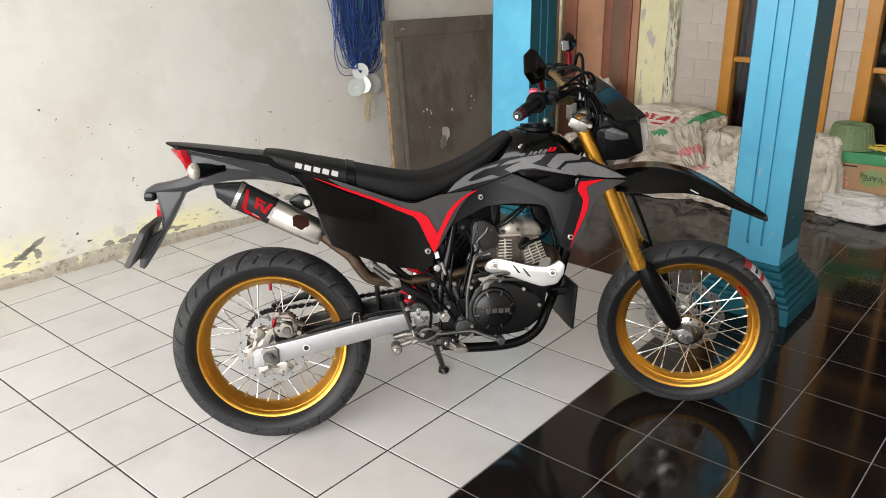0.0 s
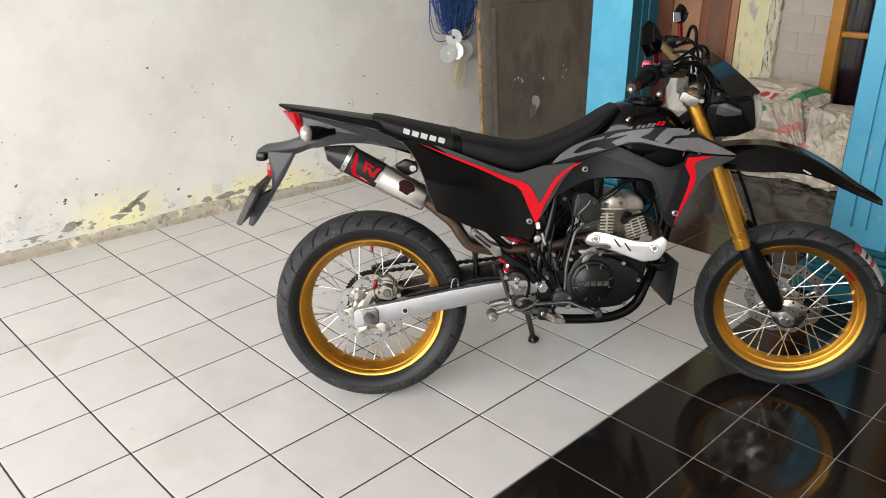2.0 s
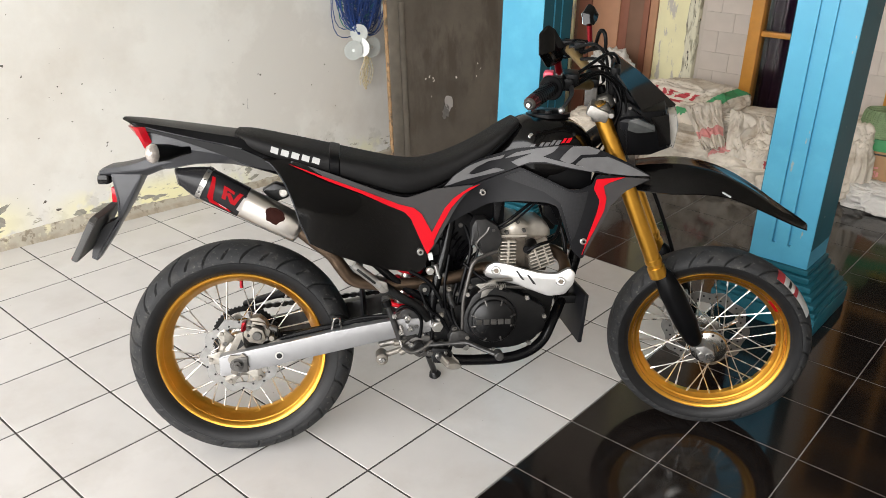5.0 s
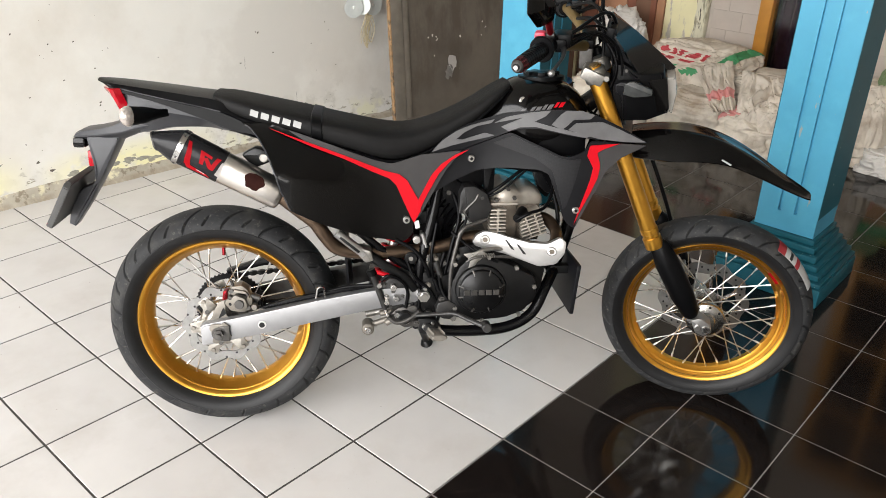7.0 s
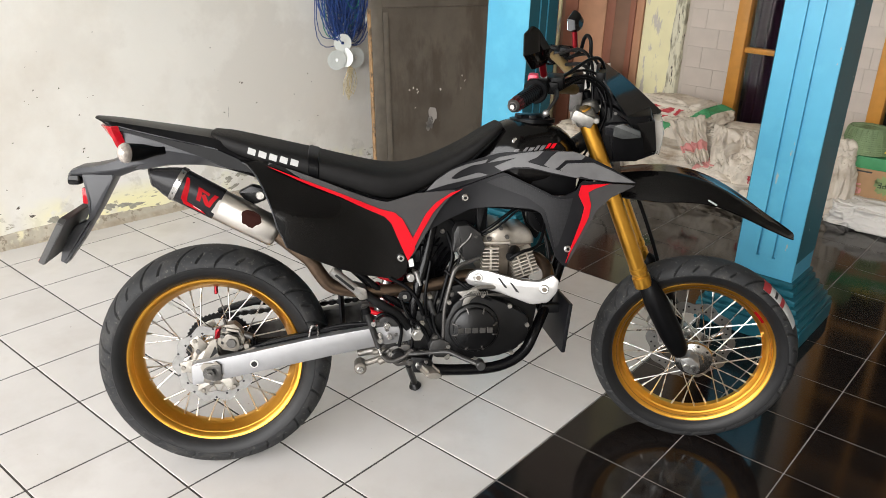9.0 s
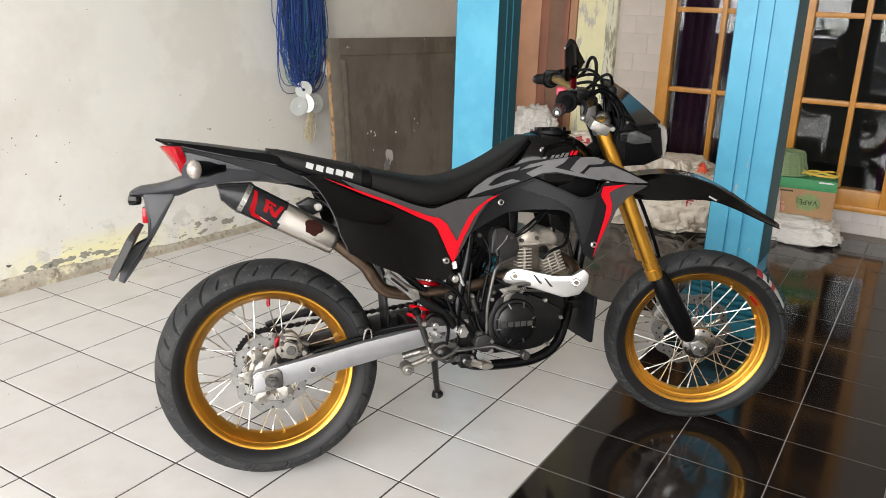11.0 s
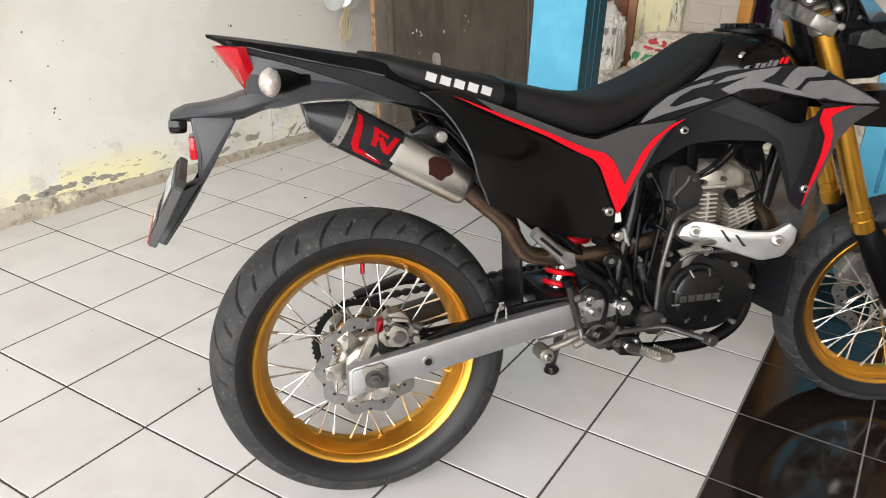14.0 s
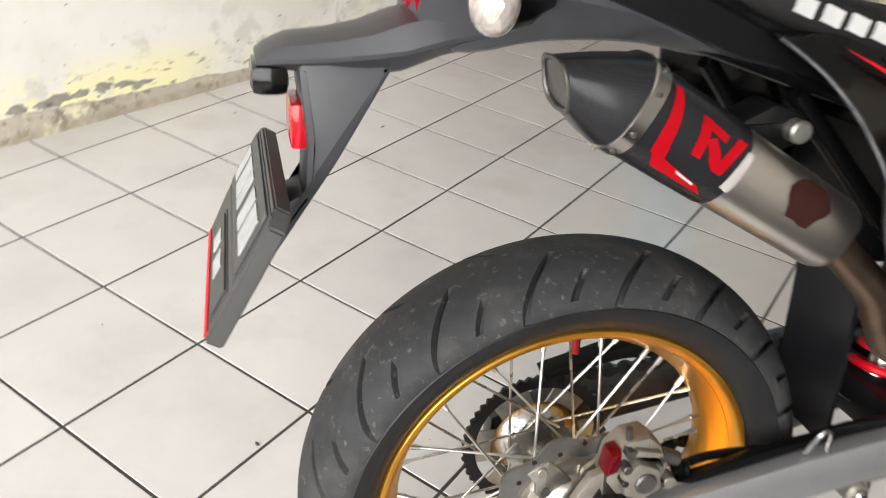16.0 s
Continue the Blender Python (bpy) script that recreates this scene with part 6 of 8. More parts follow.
def can_rings(ss, grow, n=32):
    return [[can_point(s, 2 * math.pi * i / n, g) for i in range(n)] for s, g in zip(ss, grow)]


can = part("muffler", loft(can_rings((0.0, 0.015, 0.05, 0.3, 0.6, 0.8, 1.0), (-0.012, -0.003, 0, 0, 0, 0, 0))), BRUSHED, bike, "brushed steel muffler can with carbon end cap", smooth=50)
part("sleeve", loft(can_rings((0.60, 0.61, 0.8, 0.985), (0.0005, 0.0012, 0.0012, 0.0012))), CARBON, can, "black carbon look sleeve", smooth=50)
part("end_band", loft(can_rings((0.975, 0.98, 1.03, 1.035), (0.001, 0.003, 0.003, 0.0))), POLISHED, can, "bright riveted end band", smooth=40)
for i in range(10):
    a = 2 * math.pi * (i + 0.5) / 10
    p, q = can_point(1.005, a, 0.002), can_point(1.005, a, 0.0048)
    part("rivet", cyl(bmesh.new(), p, q, 0.0022, seg=8), WORN, can)
# The end cap narrows and bends level to an open oval mouth.
MOUTH = Vector((-0.112, -0.143, 0.834))


def mouth_ring(grow, back=0.0, n=32):
    out = []
    for i in range(n):
        a = 2 * math.pi * i / n
        c, q = math.cos(a), math.sin(a)
        out.append(MOUTH + Vector((back - 0.006 * q, (0.026 + grow) * math.copysign(abs(c) ** 0.7, c), (0.0215 + grow) * math.copysign(abs(q) ** 0.7, q))))
    return out


band_ring = can_rings((1.03,), (0.001,))[0]
rows = []
for t in (0.0, 0.25, 0.5, 0.75, 0.92, 1.0):
    bulge = 0.05 * math.sin(math.pi * t)
    c = Vector((-0.057, -0.142, 0.8215)).lerp(MOUTH, t)
    rows.append([c + (p.lerp(q, t) - c) * (1 + bulge) for p, q in zip(band_ring, mouth_ring(0.0))])
rows += [mouth_ring(-0.0012, -0.001), mouth_ring(-0.0035, 0.0), mouth_ring(-0.006, 0.012), mouth_ring(-0.007, 0.04), mouth_ring(-0.02, 0.042)]
part("end_cap", loft(rows), CARBON, can, "carbon fibre end cap", smooth=40)
part("mouth_rim", loft([mouth_ring(0.0004, 0.002), mouth_ring(0.0014, 0.0), mouth_ring(0.0010, -0.002), mouth_ring(-0.002, -0.002), mouth_ring(-0.0032, 0.001)]), WORN, can, "worn metal rim of the mouth", smooth=40)


def can_patch(name, cells, mat, label, grow=0.0022):
    """A thin printed shape on the can's right side, from corners (s, degrees)."""
    bm = bmesh.new()
    n = 8
    for (s0, a0), (s1, a1), (s2, a2), (s3, a3) in cells:
        grid = []
        for i in range(n + 1):
            t = i / n
            p, q = (s0 + (s1 - s0) * t, a0 + (a1 - a0) * t), (s3 + (s2 - s3) * t, a3 + (a2 - a3) * t)
            grid.append([bm.verts.new(can_point(p[0] + (q[0] - p[0]) * k / 3, radians(p[1] + (q[1] - p[1]) * k / 3), grow)) for k in range(4)])
        for g, h in zip(grid, grid[1:]):
            for k in range(3):
                bm.faces.new((g[k], g[k + 1], h[k + 1], h[k]))
    bmesh.ops.solidify(bm, geom=bm.faces[:], thickness=-0.0006)
    return part(name, bm, mat, can, label, smooth=50)


can_patch("red_print", [((0.96, 135), (0.92, 205), (0.86, 205), (0.93, 135)), ((0.92, 200), (0.70, 212), (0.66, 224), (0.88, 222))], RED, "red printed stripe")
can_patch("red_mark", [((0.83, 150), (0.80, 185), (0.76, 185), (0.79, 150)), ((0.80, 150), (0.71, 155), (0.71, 165), (0.80, 160)), ((0.78, 172), (0.70, 188), (0.67, 185), (0.75, 165)), ((0.67, 150), (0.70, 188), (0.66, 188), (0.63, 150))], RED, "red printed mark")
can_patch("white_mark", [((0.615, 158), (0.635, 198), (0.595, 200), (0.585, 158))], PLINTH_TILE, "pale printed block")
can_patch("white_mark", [((0.80, 208), (0.72, 212), (0.71, 216), (0.79, 212))], WHITE_FILM, "pale printed bar")
bm = bmesh.new()
rng = random.Random(9)
ring = []
for i in range(18):
    a = 2 * math.pi * i / 18
    r = 1 + 0.18 * (rng.random() - 0.5)
    ring.append((0.29 + 0.10 * r * math.cos(a), 162 + 27 * r * math.sin(a)))
mid = bm.verts.new(can_point(0.29, radians(162), 0.0012))
vs = [bm.verts.new(can_point(s, radians(a), 0.0010)) for s, a in ring]
hs = [bm.verts.new(can_point(0.29 + (s - 0.29) * 0.5, radians(162 + (a - 162) * 0.5), 0.0012)) for s, a in ring]
for i in range(18):
    j = (i + 1) % 18
    bm.faces.new((vs[i], vs[j], hs[j], hs[i]))
    bm.faces.new((hs[i], hs[j], mid))
part("burn_patch", bm, RUST, can, "dark brown burnt patch", smooth=50)
part("muffler_bracket", slab([(0.085, 0.79), (0.12, 0.808), (0.158, 0.795), (0.155, 0.77), (0.115, 0.755)], -0.112, -0.07, 0.006), ENGINE, can, "dark muffler bracket")
part("bracket_bolt", cyl(bmesh.new(), (0.142, -0.126, 0.784), (0.142, -0.105, 0.784), 0.0115, seg=12, rim=0.002), CAST, can, "cast bracket bolt")


# ---------------------------------------------------------------- bodywork
def flank(x, z):
    """The side panels' face: it bulges below the stripe and lies close under the seat."""
    under = smooth_step((0.876 - 0.40 * (x - 0.152) - z) / 0.11)
    tuck = 0.020 * smooth_step((0.17 - x) / 0.07) * smooth_step((z - 0.825) / 0.04)
    return tuck - (0.119 + 0.008 * smooth_step((0.44 - x) / 0.1) + 0.076 * smooth_step((0.47 - x) / 0.26) * under)


def shroud_side(x, z):
    return -(0.104 + 0.052 * smooth_step((x - 0.66) / 0.28) * (1 - 0.30 * smooth_step((z - 0.82) / 0.09)) + 0.008 * smooth_step((0.80 - z) / 0.1))


GLOSSY = [(0.090, 0.874), (0.16, 0.872), (0.274, 0.832), (0.40, 0.776), (0.455, 0.745), (0.492, 0.69), (0.518, 0.622), (0.515, 0.575), (0.492, 0.553), (0.40, 0.572), (0.33, 0.604), (0.258, 0.640), (0.206, 0.668), (0.199, 0.690), (0.187, 0.718), (0.174, 0.763), (0.157, 0.803), (0.145, 0.824), (0.131, 0.843), (0.112, 0.860)]
VEE = [(0.20, 0.858), (0.27, 0.833), (0.414, 0.776), (0.462, 0.764), (0.505, 0.777), (0.540, 0.788), (0.593, 0.792), (0.645, 0.798), (0.60, 0.745), (0.56, 0.672), (0.526, 0.612), (0.500, 0.66), (0.470, 0.72), (0.40, 0.757), (0.27, 0.812)]
STRIPE_A = [(0.155, 0.864), (0.261, 0.822), (0.344, 0.790), (0.442, 0.748), (0.481, 0.738), (0.502, 0.721), (0.529, 0.671), (0.537, 0.640), (0.518, 0.607), (0.502, 0.641), (0.473, 0.709), (0.456, 0.727), (0.413, 0.746), (0.344, 0.781), (0.261, 0.815)]
STRIPE_B = [(0.519, 0.609), (0.529, 0.668), (0.564, 0.735), (0.589, 0.763), (0.629, 0.789), (0.661, 0.800), (0.615, 0.773), (0.583, 0.738), (0.550, 0.678)]
UPPER = [(0.545, 0.767), (0.601, 0.830), (0.659, 0.862), (0.760, 0.893), (0.906, 0.902), (0.981, 0.889), (1.058, 0.853), (1.126, 0.815), (1.06, 0.819), (0.969, 0.829), (0.913, 0.837), (0.84, 0.853), (0.795, 0.853), (0.768, 0.845), (0.74, 0.833), (0.68, 0.809), (0.63, 0.791)]
LOWER = [(0.63, 0.789), (0.68, 0.807), (0.74, 0.831), (0.768, 0.842), (0.80, 0.828), (0.85, 0.806), (0.894, 0.785), (0.918, 0.782), (0.958, 0.798), (0.970, 0.825), (1.06, 0.815), (1.124, 0.811), (1.051, 0.779), (1.008, 0.750), (0.979, 0.690), (0.938, 0.590), (0.908, 0.618), (0.885, 0.685), (0.866, 0.738), (0.840, 0.749), (0.757, 0.751), (0.685, 0.744), (0.613, 0.710), (0.570, 0.684), (0.540, 0.655), (0.575, 0.700), (0.60, 0.745)]
GRIP_PAD = [(0.722, 0.814), (0.775, 0.834), (0.83, 0.809), (0.893, 0.779), (0.920, 0.775), (0.948, 0.779), (0.934, 0.725), (0.913, 0.655), (0.905, 0.645), (0.892, 0.690), (0.874, 0.748), (0.83, 0.778)]
FILMS = [
    ("grey_graphic", [(0.566, 0.791), (0.59, 0.818), (0.63, 0.845), (0.668, 0.860), (0.727, 0.875), (0.719, 0.865), (0.682, 0.857), (0.650, 0.841), (0.630, 0.824), (0.645, 0.822), (0.703, 0.840), (0.728, 0.834), (0.703, 0.827), (0.62, 0.808)], SILVER_FILM),
    ("grey_graphic", [(0.725, 0.865), (0.755, 0.881), (0.81, 0.893), (0.868, 0.900), (0.852, 0.884), (0.825, 0.871), (0.865, 0.861), (0.93, 0.846), (0.966, 0.836), (0.955, 0.832), (0.89, 0.845), (0.83, 0.858), (0.79, 0.856), (0.762, 0.845), (0.743, 0.856), (0.775, 0.871), (0.80, 0.881)], SILVER_FILM),
    ("grey_graphic", [(0.868, 0.864), (0.890, 0.888), (0.905, 0.899), (0.947, 0.899), (0.979, 0.888), (0.968, 0.878), (0.924, 0.877), (0.905, 0.860), (0.893, 0.853)], SILVER_FILM),
    ("grey_graphic", [(0.909, 0.852), (0.930, 0.869), (1.0, 0.871), (1.05, 0.850), (1.115, 0.819), (1.055, 0.821), (0.99, 0.829)], SILVER_FILM),
    ("grey_graphic", [(0.985, 0.812), (1.05, 0.8165), (1.115, 0.811), (1.051, 0.780), (1.010, 0.744), (0.979, 0.682), (0.940, 0.602), (0.943, 0.625), (0.965, 0.675), (0.989, 0.731), (0.994, 0.761), (0.985, 0.794)], GREY),
    ("red_graphic", [(1.047, 0.8175), (0.967, 0.813), (0.961, 0.787), (0.978, 0.755), (0.971, 0.725), (0.946, 0.649), (0.934, 0.605), (0.945, 0.634), (0.967, 0.678), (0.991, 0.731), (0.996, 0.761), (0.987, 0.794), (1.003, 0.803)], RED),
]
for flip in (False, True):
    def put(name, bm, mat, parent, label="", smooth=35):
        return part(name, mirrored(bm) if flip else bm, mat, parent, label, smooth)

    sp = put("side_panel", panel(GLOSSY, flank, cell=0.012), GLOSS, bike, "gloss black side panel", 80)
    rim = [(0.100, 0.868), (0.113, 0.860), (0.131, 0.843), (0.145, 0.824), (0.157, 0.803), (0.174, 0.763), (0.187, 0.718), (0.199, 0.690), (0.208, 0.668)]
    # A paler tube along the rear edge draws its bright highlight.
    put("edge_highlight", tube(bmesh.new(), [(x + 0.001, flank(x, z) - 0.001, z) for x, z in rim], 0.0020, 6, 4), CHARCOAL, sp, "paler line that draws the highlight on the panel's edge", 60)
    put("grey_panel", panel(VEE, lambda x, z: flank(x, z) - 0.0045, cell=0.022), GREY, sp, "grey centre panel")
    put("red_stripe", panel(STRIPE_A, lambda x, z: flank(x, z) - 0.0075, 0.001, 0.022, 0.05), RED, sp, "red stripe")
    put("red_stripe", panel(STRIPE_B, lambda x, z: flank(x, z) - 0.0082, 0.001, 0.022, 0.05), RED, sp, "red stripe")
    up = put("shroud", panel(UPPER, shroud_side, 0.005, 0.02), SATIN, bike, "charcoal tank shroud with grey graphics")
    low = put("lower_shroud", panel(LOWER, lambda x, z: shroud_side(x, z) - 0.001, 0.005, 0.02), SATIN, bike, "charcoal lower shroud with an open duct")
    put("grip_pad", panel(GRIP_PAD, lambda x, z: shroud_side(x, z) - 0.0024, 0.002, 0.02, 0.06), PAD, low, "finely dotted black grip pad")
    for nm, pts, mat in FILMS:
        put(nm, panel(pts, lambda x, z: shroud_side(x, z) - (0.0062 if mat is RED else 0.0040 if mat is GREY else 0.0048), 0.002, 0.02, 0.04), mat, low if min(p[1] for p in pts) < 0.7 else up)
    for x, y, z in ((0.499, -0.124, 0.615), (0.669, -0.110, 0.773), (0.938, -0.166, 0.644)):
        bm = cyl(bmesh.new(), (x, y - 0.005, z), (x, y + 0.012, z), 0.0095, seg=20, rim=0.002)
        sc = put("screw", bm, STEEL, sp if x < 0.6 else low, "bright screw")
        bm = cyl(bmesh.new(), (x, y - 0.0062, z), (x, y - 0.003, z), 0.0045, seg=6)
        put("screw_socket", bm, ENGINE, sc, smooth=0)

# Tank.
TANK = [(0.69, 0.055, 0.888, 0.79), (0.74, 0.076, 0.934, 0.77), (0.772, 0.101, 0.956, 0.755), (0.80, 0.116, 0.969, 0.75), (0.86, 0.120, 0.971, 0.75), (0.92, 0.112, 0.961, 0.76), (0.965, 0.090, 0.933, 0.78), (0.99, 0.060, 0.895, 0.80)]
tank = part("fuel_tank", loft([oval(0.69 + 0.300 * i / 22, *between(TANK, 0.69 + 0.300 * i / 22), 32, 2.5) for i in range(23)]), GLOSS, bike, "gloss black fuel tank", smooth=60)
bm = lathe(bmesh.new(), [(0.0005, 0.010), (0.030, 0.0095), (0.038, 0.006), (0.044, 0.0), (0.044, -0.012), (0.0005, -0.012)], 40)
cap = part("fuel_cap", bm, BLACK, tank, "round black fuel cap")
cap.matrix_local = Matrix.Translation((0.868, 0, 0.975)) @ Matrix.Rotation(radians(90), 4, "X")
part("cap_flange", lathe(bmesh.new(), [(0.04, 0.0), (0.062, -0.002), (0.062, -0.012), (0.04, -0.012)], 40), BLACK, tank).matrix_local = Matrix.Translation((0.868, 0, 0.975)) @ Matrix.Rotation(radians(90), 4, "X")
for k in range(7):
    a = 2 * math.pi * k / 7
    part("cap_lug", box(bmesh.new(), 0.030, 0.048, -0.009, 0.009, -0.006, 0.007, 0.003, m=Matrix.Rotation(a, 4, "Z")), BLACK, tank, smooth=30).matrix_local = Matrix.Translation((0.868, 0, 0.977))
for s in (-1, 1):
    part("tank_screw", cyl(bmesh.new(), (0.801, s * 0.103, 0.921), (0.801, s * 0.085, 0.917), 0.0095, seg=20, rim=0.002), STEEL, tank, "bright screw")
def tank_side(x, z):
    """The tank's right face, with room for a film on it."""
    h, t, l = between(TANK, x)
    u = min(0.98, abs(2 * z - t - l) / (t - l))
    return -h * (1 - u ** 2.5) ** 0.4 - 0.0034


# The model mark as plain blocks: four grey ones and a red one.
for s in (-1, 1):
    for k, mat in enumerate((SILVER_FILM, SILVER_FILM, SILVER_FILM, RED)):
        x, z = 0.783 + 0.0315 * k, 0.8885 + 0.0050 * k
        for a, b in ((0.0, 0.009), (0.0125, 0.0245)) if k else ((0.006, 0.016),):
            pts = [(x + a, z), (x + b, z + 0.001), (x + b + 0.010, z + 0.0135), (x + a + 0.010, z + 0.0125)]
            bm = panel(pts, tank_side, 0.001, round_by=0)
            part("mark_block", mirrored(bm) if s > 0 else bm, mat, tank, "plain block of the model mark", smooth=0)

# Seat with its strap and mark.
SEAT_T = [(0.02, 0.070, 0.938, 0.905), (0.06, 0.098, 0.933, 0.887), (0.15, 0.118, 0.913, 0.856), (0.25, 0.124, 0.891, 0.828), (0.35, 0.124, 0.868, 0.796), (0.455, 0.118, 0.848, 0.764), (0.52, 0.108, 0.848, 0.772), (0.60, 0.098, 0.872, 0.808), (0.68, 0.090, 0.910, 0.858), (0.735, 0.082, 0.944, 0.906), (0.772, 0.066, 0.964, 0.942)]
seat = part("seat", loft([oval(0.02 + 0.752 * i / 44, *between(SEAT_T, 0.02 + 0.752 * i / 44), 28, 3.6) for i in range(45)]), SEAT, bike, "long black grained seat", smooth=60)


def seat_ring(x, grow):
    h, t, l = between(SEAT_T, x)
    return oval(x, h + grow, t + grow, l - grow, 28, 3.6)


part("strap", loft([seat_ring(0.262, 0.0005), seat_ring(0.264, 0.003), seat_ring(0.288, 0.003), seat_ring(0.290, 0.0005)]), BLACK, seat, "black strap across the seat")
part("strap_buckle", slab([(0.235, 0.838), (0.245, 0.826), (0.292, 0.810), (0.294, 0.820)], -0.131, -0.118, 0.002), ALU, seat, "small bright strap end")
bm = bmesh.new()
pts = []
for i in range(36):
    x = 0.03 + 0.74 * i / 35
    h, t, l = between(SEAT_T, x)
    pts.append((x, -h * 0.96, l + 0.004))
part("seat_piping", tube(bm, pts, 0.0042, 6, 1), BLACK, seat, "black piping along the seat's lower edge")
part("seat_piping", tube(bmesh.new(), [(x, -y, z) for x, y, z in pts], 0.0042, 6, 1), BLACK, seat)
for k in range(5):
    x = 0.113 + 0.0262 * k
    h, t, l = between(SEAT_T, x + 0.011)
    zc, y = 0.5 * (t + l) + 0.002, -h - 0.0006
    part("mark_block", slab([(x + 0.004, zc + 0.0112), (x + 0.0225, zc + 0.0046), (x + 0.0185, zc - 0.0102), (x, zc - 0.0036)], y - 0.0012, y + 0.006, 0.0, 0.02), PALE_MARK, seat, "plain pale block of the maker's mark", smooth=0)

# Tail: upper fender, body, light.
def tail_ring(x, half, top, low, waist, deep):
    """A cross-section with hard edges: flat on top, widest at its waist, drawn in below."""
    right = [(0.45 * half, top), (0.90 * half, top - 0.004), (half, waist), (half * 0.98, waist - 0.004), (half * deep, low + 0.004), (half * deep * 0.8, low)]
    return [(x, y, z) for y, z in right] + [(x, -y, z) for y, z in right[::-1]]


TAIL_T = [(-0.268, 0.020, 0.9715, 0.966, 0.970), (-0.245, 0.046, 0.969, 0.956, 0.964), (-0.22, 0.064, 0.966, 0.943, 0.956), (-0.12, 0.079, 0.952, 0.915, 0.933), (-0.031, 0.090, 0.938, 0.884, 0.914), (0.03, 0.098, 0.928, 0.862, 0.902), (0.075, 0.104, 0.908, 0.845, 0.884), (0.12, 0.109, 0.886, 0.836, 0.864), (0.20, 0.112, 0.856, 0.812, 0.838), (0.26, 0.112, 0.836, 0.792, 0.816)]
part("tail_fender", loft([tail_ring(x, *between(TAIL_T, x), 1.0) for x in (-0.268 + 0.528 * i / 32 for i in range(33))]), BLACK, bike, "black tail fender", smooth=28)
# Thin paler tubes stand in for the highlight on the fender's creases.
for sgn in (-1, 1):
    part("crease_highlight", tube(bmesh.new(), [(x, sgn * (between(TAIL_T, x)[0] + 0.0006), between(TAIL_T, x)[3] - 0.001) for x in (-0.235, -0.18, -0.12, -0.06, -0.01, 0.04)], 0.0016, 6, 3), CHARCOAL, bike, "raised paler line that draws the tail fender's crease highlight", smooth=60)
BODY_T = [(-0.205, 0.060, 0.946, 0.846, 0.905), (-0.16, 0.068, 0.938, 0.838, 0.898), (-0.09, 0.076, 0.925, 0.850, 0.892), (0.0, 0.087, 0.905, 0.851, 0.876), (0.05, 0.090, 0.875, 0.842, 0.856), (0.09, 0.085, 0.860, 0.838, 0.848)]
tail = part("tail_body", loft([tail_ring(x, *between(BODY_T, x), 0.74) for x in (-0.205 + 0.295 * i / 18 for i in range(19))]), CHARCOAL, bike, "charcoal tail body", smooth=26)
rows = []
for z, nose_x, side_x, half in ((0.9515, -0.256, -0.220, 0.074), (0.949, -0.260, -0.218, 0.078), (0.93, -0.246, -0.212, 0.076), (0.905, -0.229, -0.205, 0.065), (0.885, -0.216, -0.199, 0.052), (0.872, -0.206, -0.195, 0.040), (0.869, -0.200, -0.193, 0.030)):
    rim = [(side_x + 0.016, half * 0.9), (side_x, half), (side_x - 0.010, half * 0.93), (nose_x + 0.006, half * 0.34), (nose_x, half * 0.10)]
    rows.append([(x, -y, z) for x, y in rim] + [(x, y, z) for x, y in rim[::-1]])
part("tail_light", loft(rows), RED_LENS, tail, "red wedge shaped tail light lens", smooth=40)

# Plate carrier, plate and rear signals.
CARRY = [(-0.12, 0.056, 0.880, 0.848, 0.862), (-0.18, 0.058, 0.876, 0.834, 0.852), (-0.215, 0.056, 0.868, 0.820, 0.842), (-0.245, 0.053, 0.857, 0.816, 0.838), (-0.28, 0.048, 0.850, 0.817, 0.834), (-0.315, 0.045, 0.846, 0.819, 0.832), (-0.334, 0.040, 0.838, 0.820, 0.830), (-0.342, 0.030, 0.832, 0.822, 0.828)]
carrier = part("plate_carrier", loft([tail_ring(*row, 0.72) for row in CARRY]), CHARCOAL, bike, "charcoal plastic plate carrier", smooth=26)
bm = slab([(-0.222, 0.828), (-0.273, 0.735), (-0.325, 0.650), (-0.371, 0.586), (-0.386, 0.594), (-0.374, 0.648), (-0.338, 0.690), (-0.303, 0.706), (-0.300, 0.756), (-0.308, 0.828)], -0.044, 0.044, 0.007, 0.05)
for v in bm.verts:
    v.co.y *= 0.50 + 0.50 * smooth_step((v.co.z - 0.60) / 0.22)
part("carrier_arm", bm, CHARCOAL, carrier, smooth=26)
part("plate_light", box(bmesh.new(), -0.347, -0.314, -0.034, 0.034, 0.797, 0.824, 0.009), GLOSS, carrier, "rounded black plate light", smooth=30)
part("reflector", box(bmesh.new(), -0.314, -0.298, -0.032, 0.032, 0.748, 0.790, 0.005), RED_LENS, carrier, "small red reflector", smooth=30)
plate_m = Matrix.Translation((-0.357, -0.030, 0.677)) @ Matrix.Rotation(radians(28.5), 4, "Y")
bm = bmesh.new()
f = bm.faces.new([bm.verts.new((-0.009, y, z)) for y, z in ((-0.125, -0.062), (0.105, -0.062), (0.127, -0.020), (0.127, 0.058), (0.120, 0.064), (-0.112, 0.064), (-0.125, 0.050))])
got = bmesh.ops.extrude_face_region(bm, geom=[f])
bmesh.ops.translate(bm, vec=(0.016, 0, 0), verts=[v for v in got["geom"] if isinstance(v, bmesh.types.BMVert)])
bmesh.ops.bevel(bm, geom=bm.edges[:], offset=0.002, segments=2, affect="EDGES")
plate = part("number_plate", bm, PLATE_FRAME, bike, "black number plate in a dark grey frame with blank white bars", smooth=30)
plate.matrix_local = plate_m
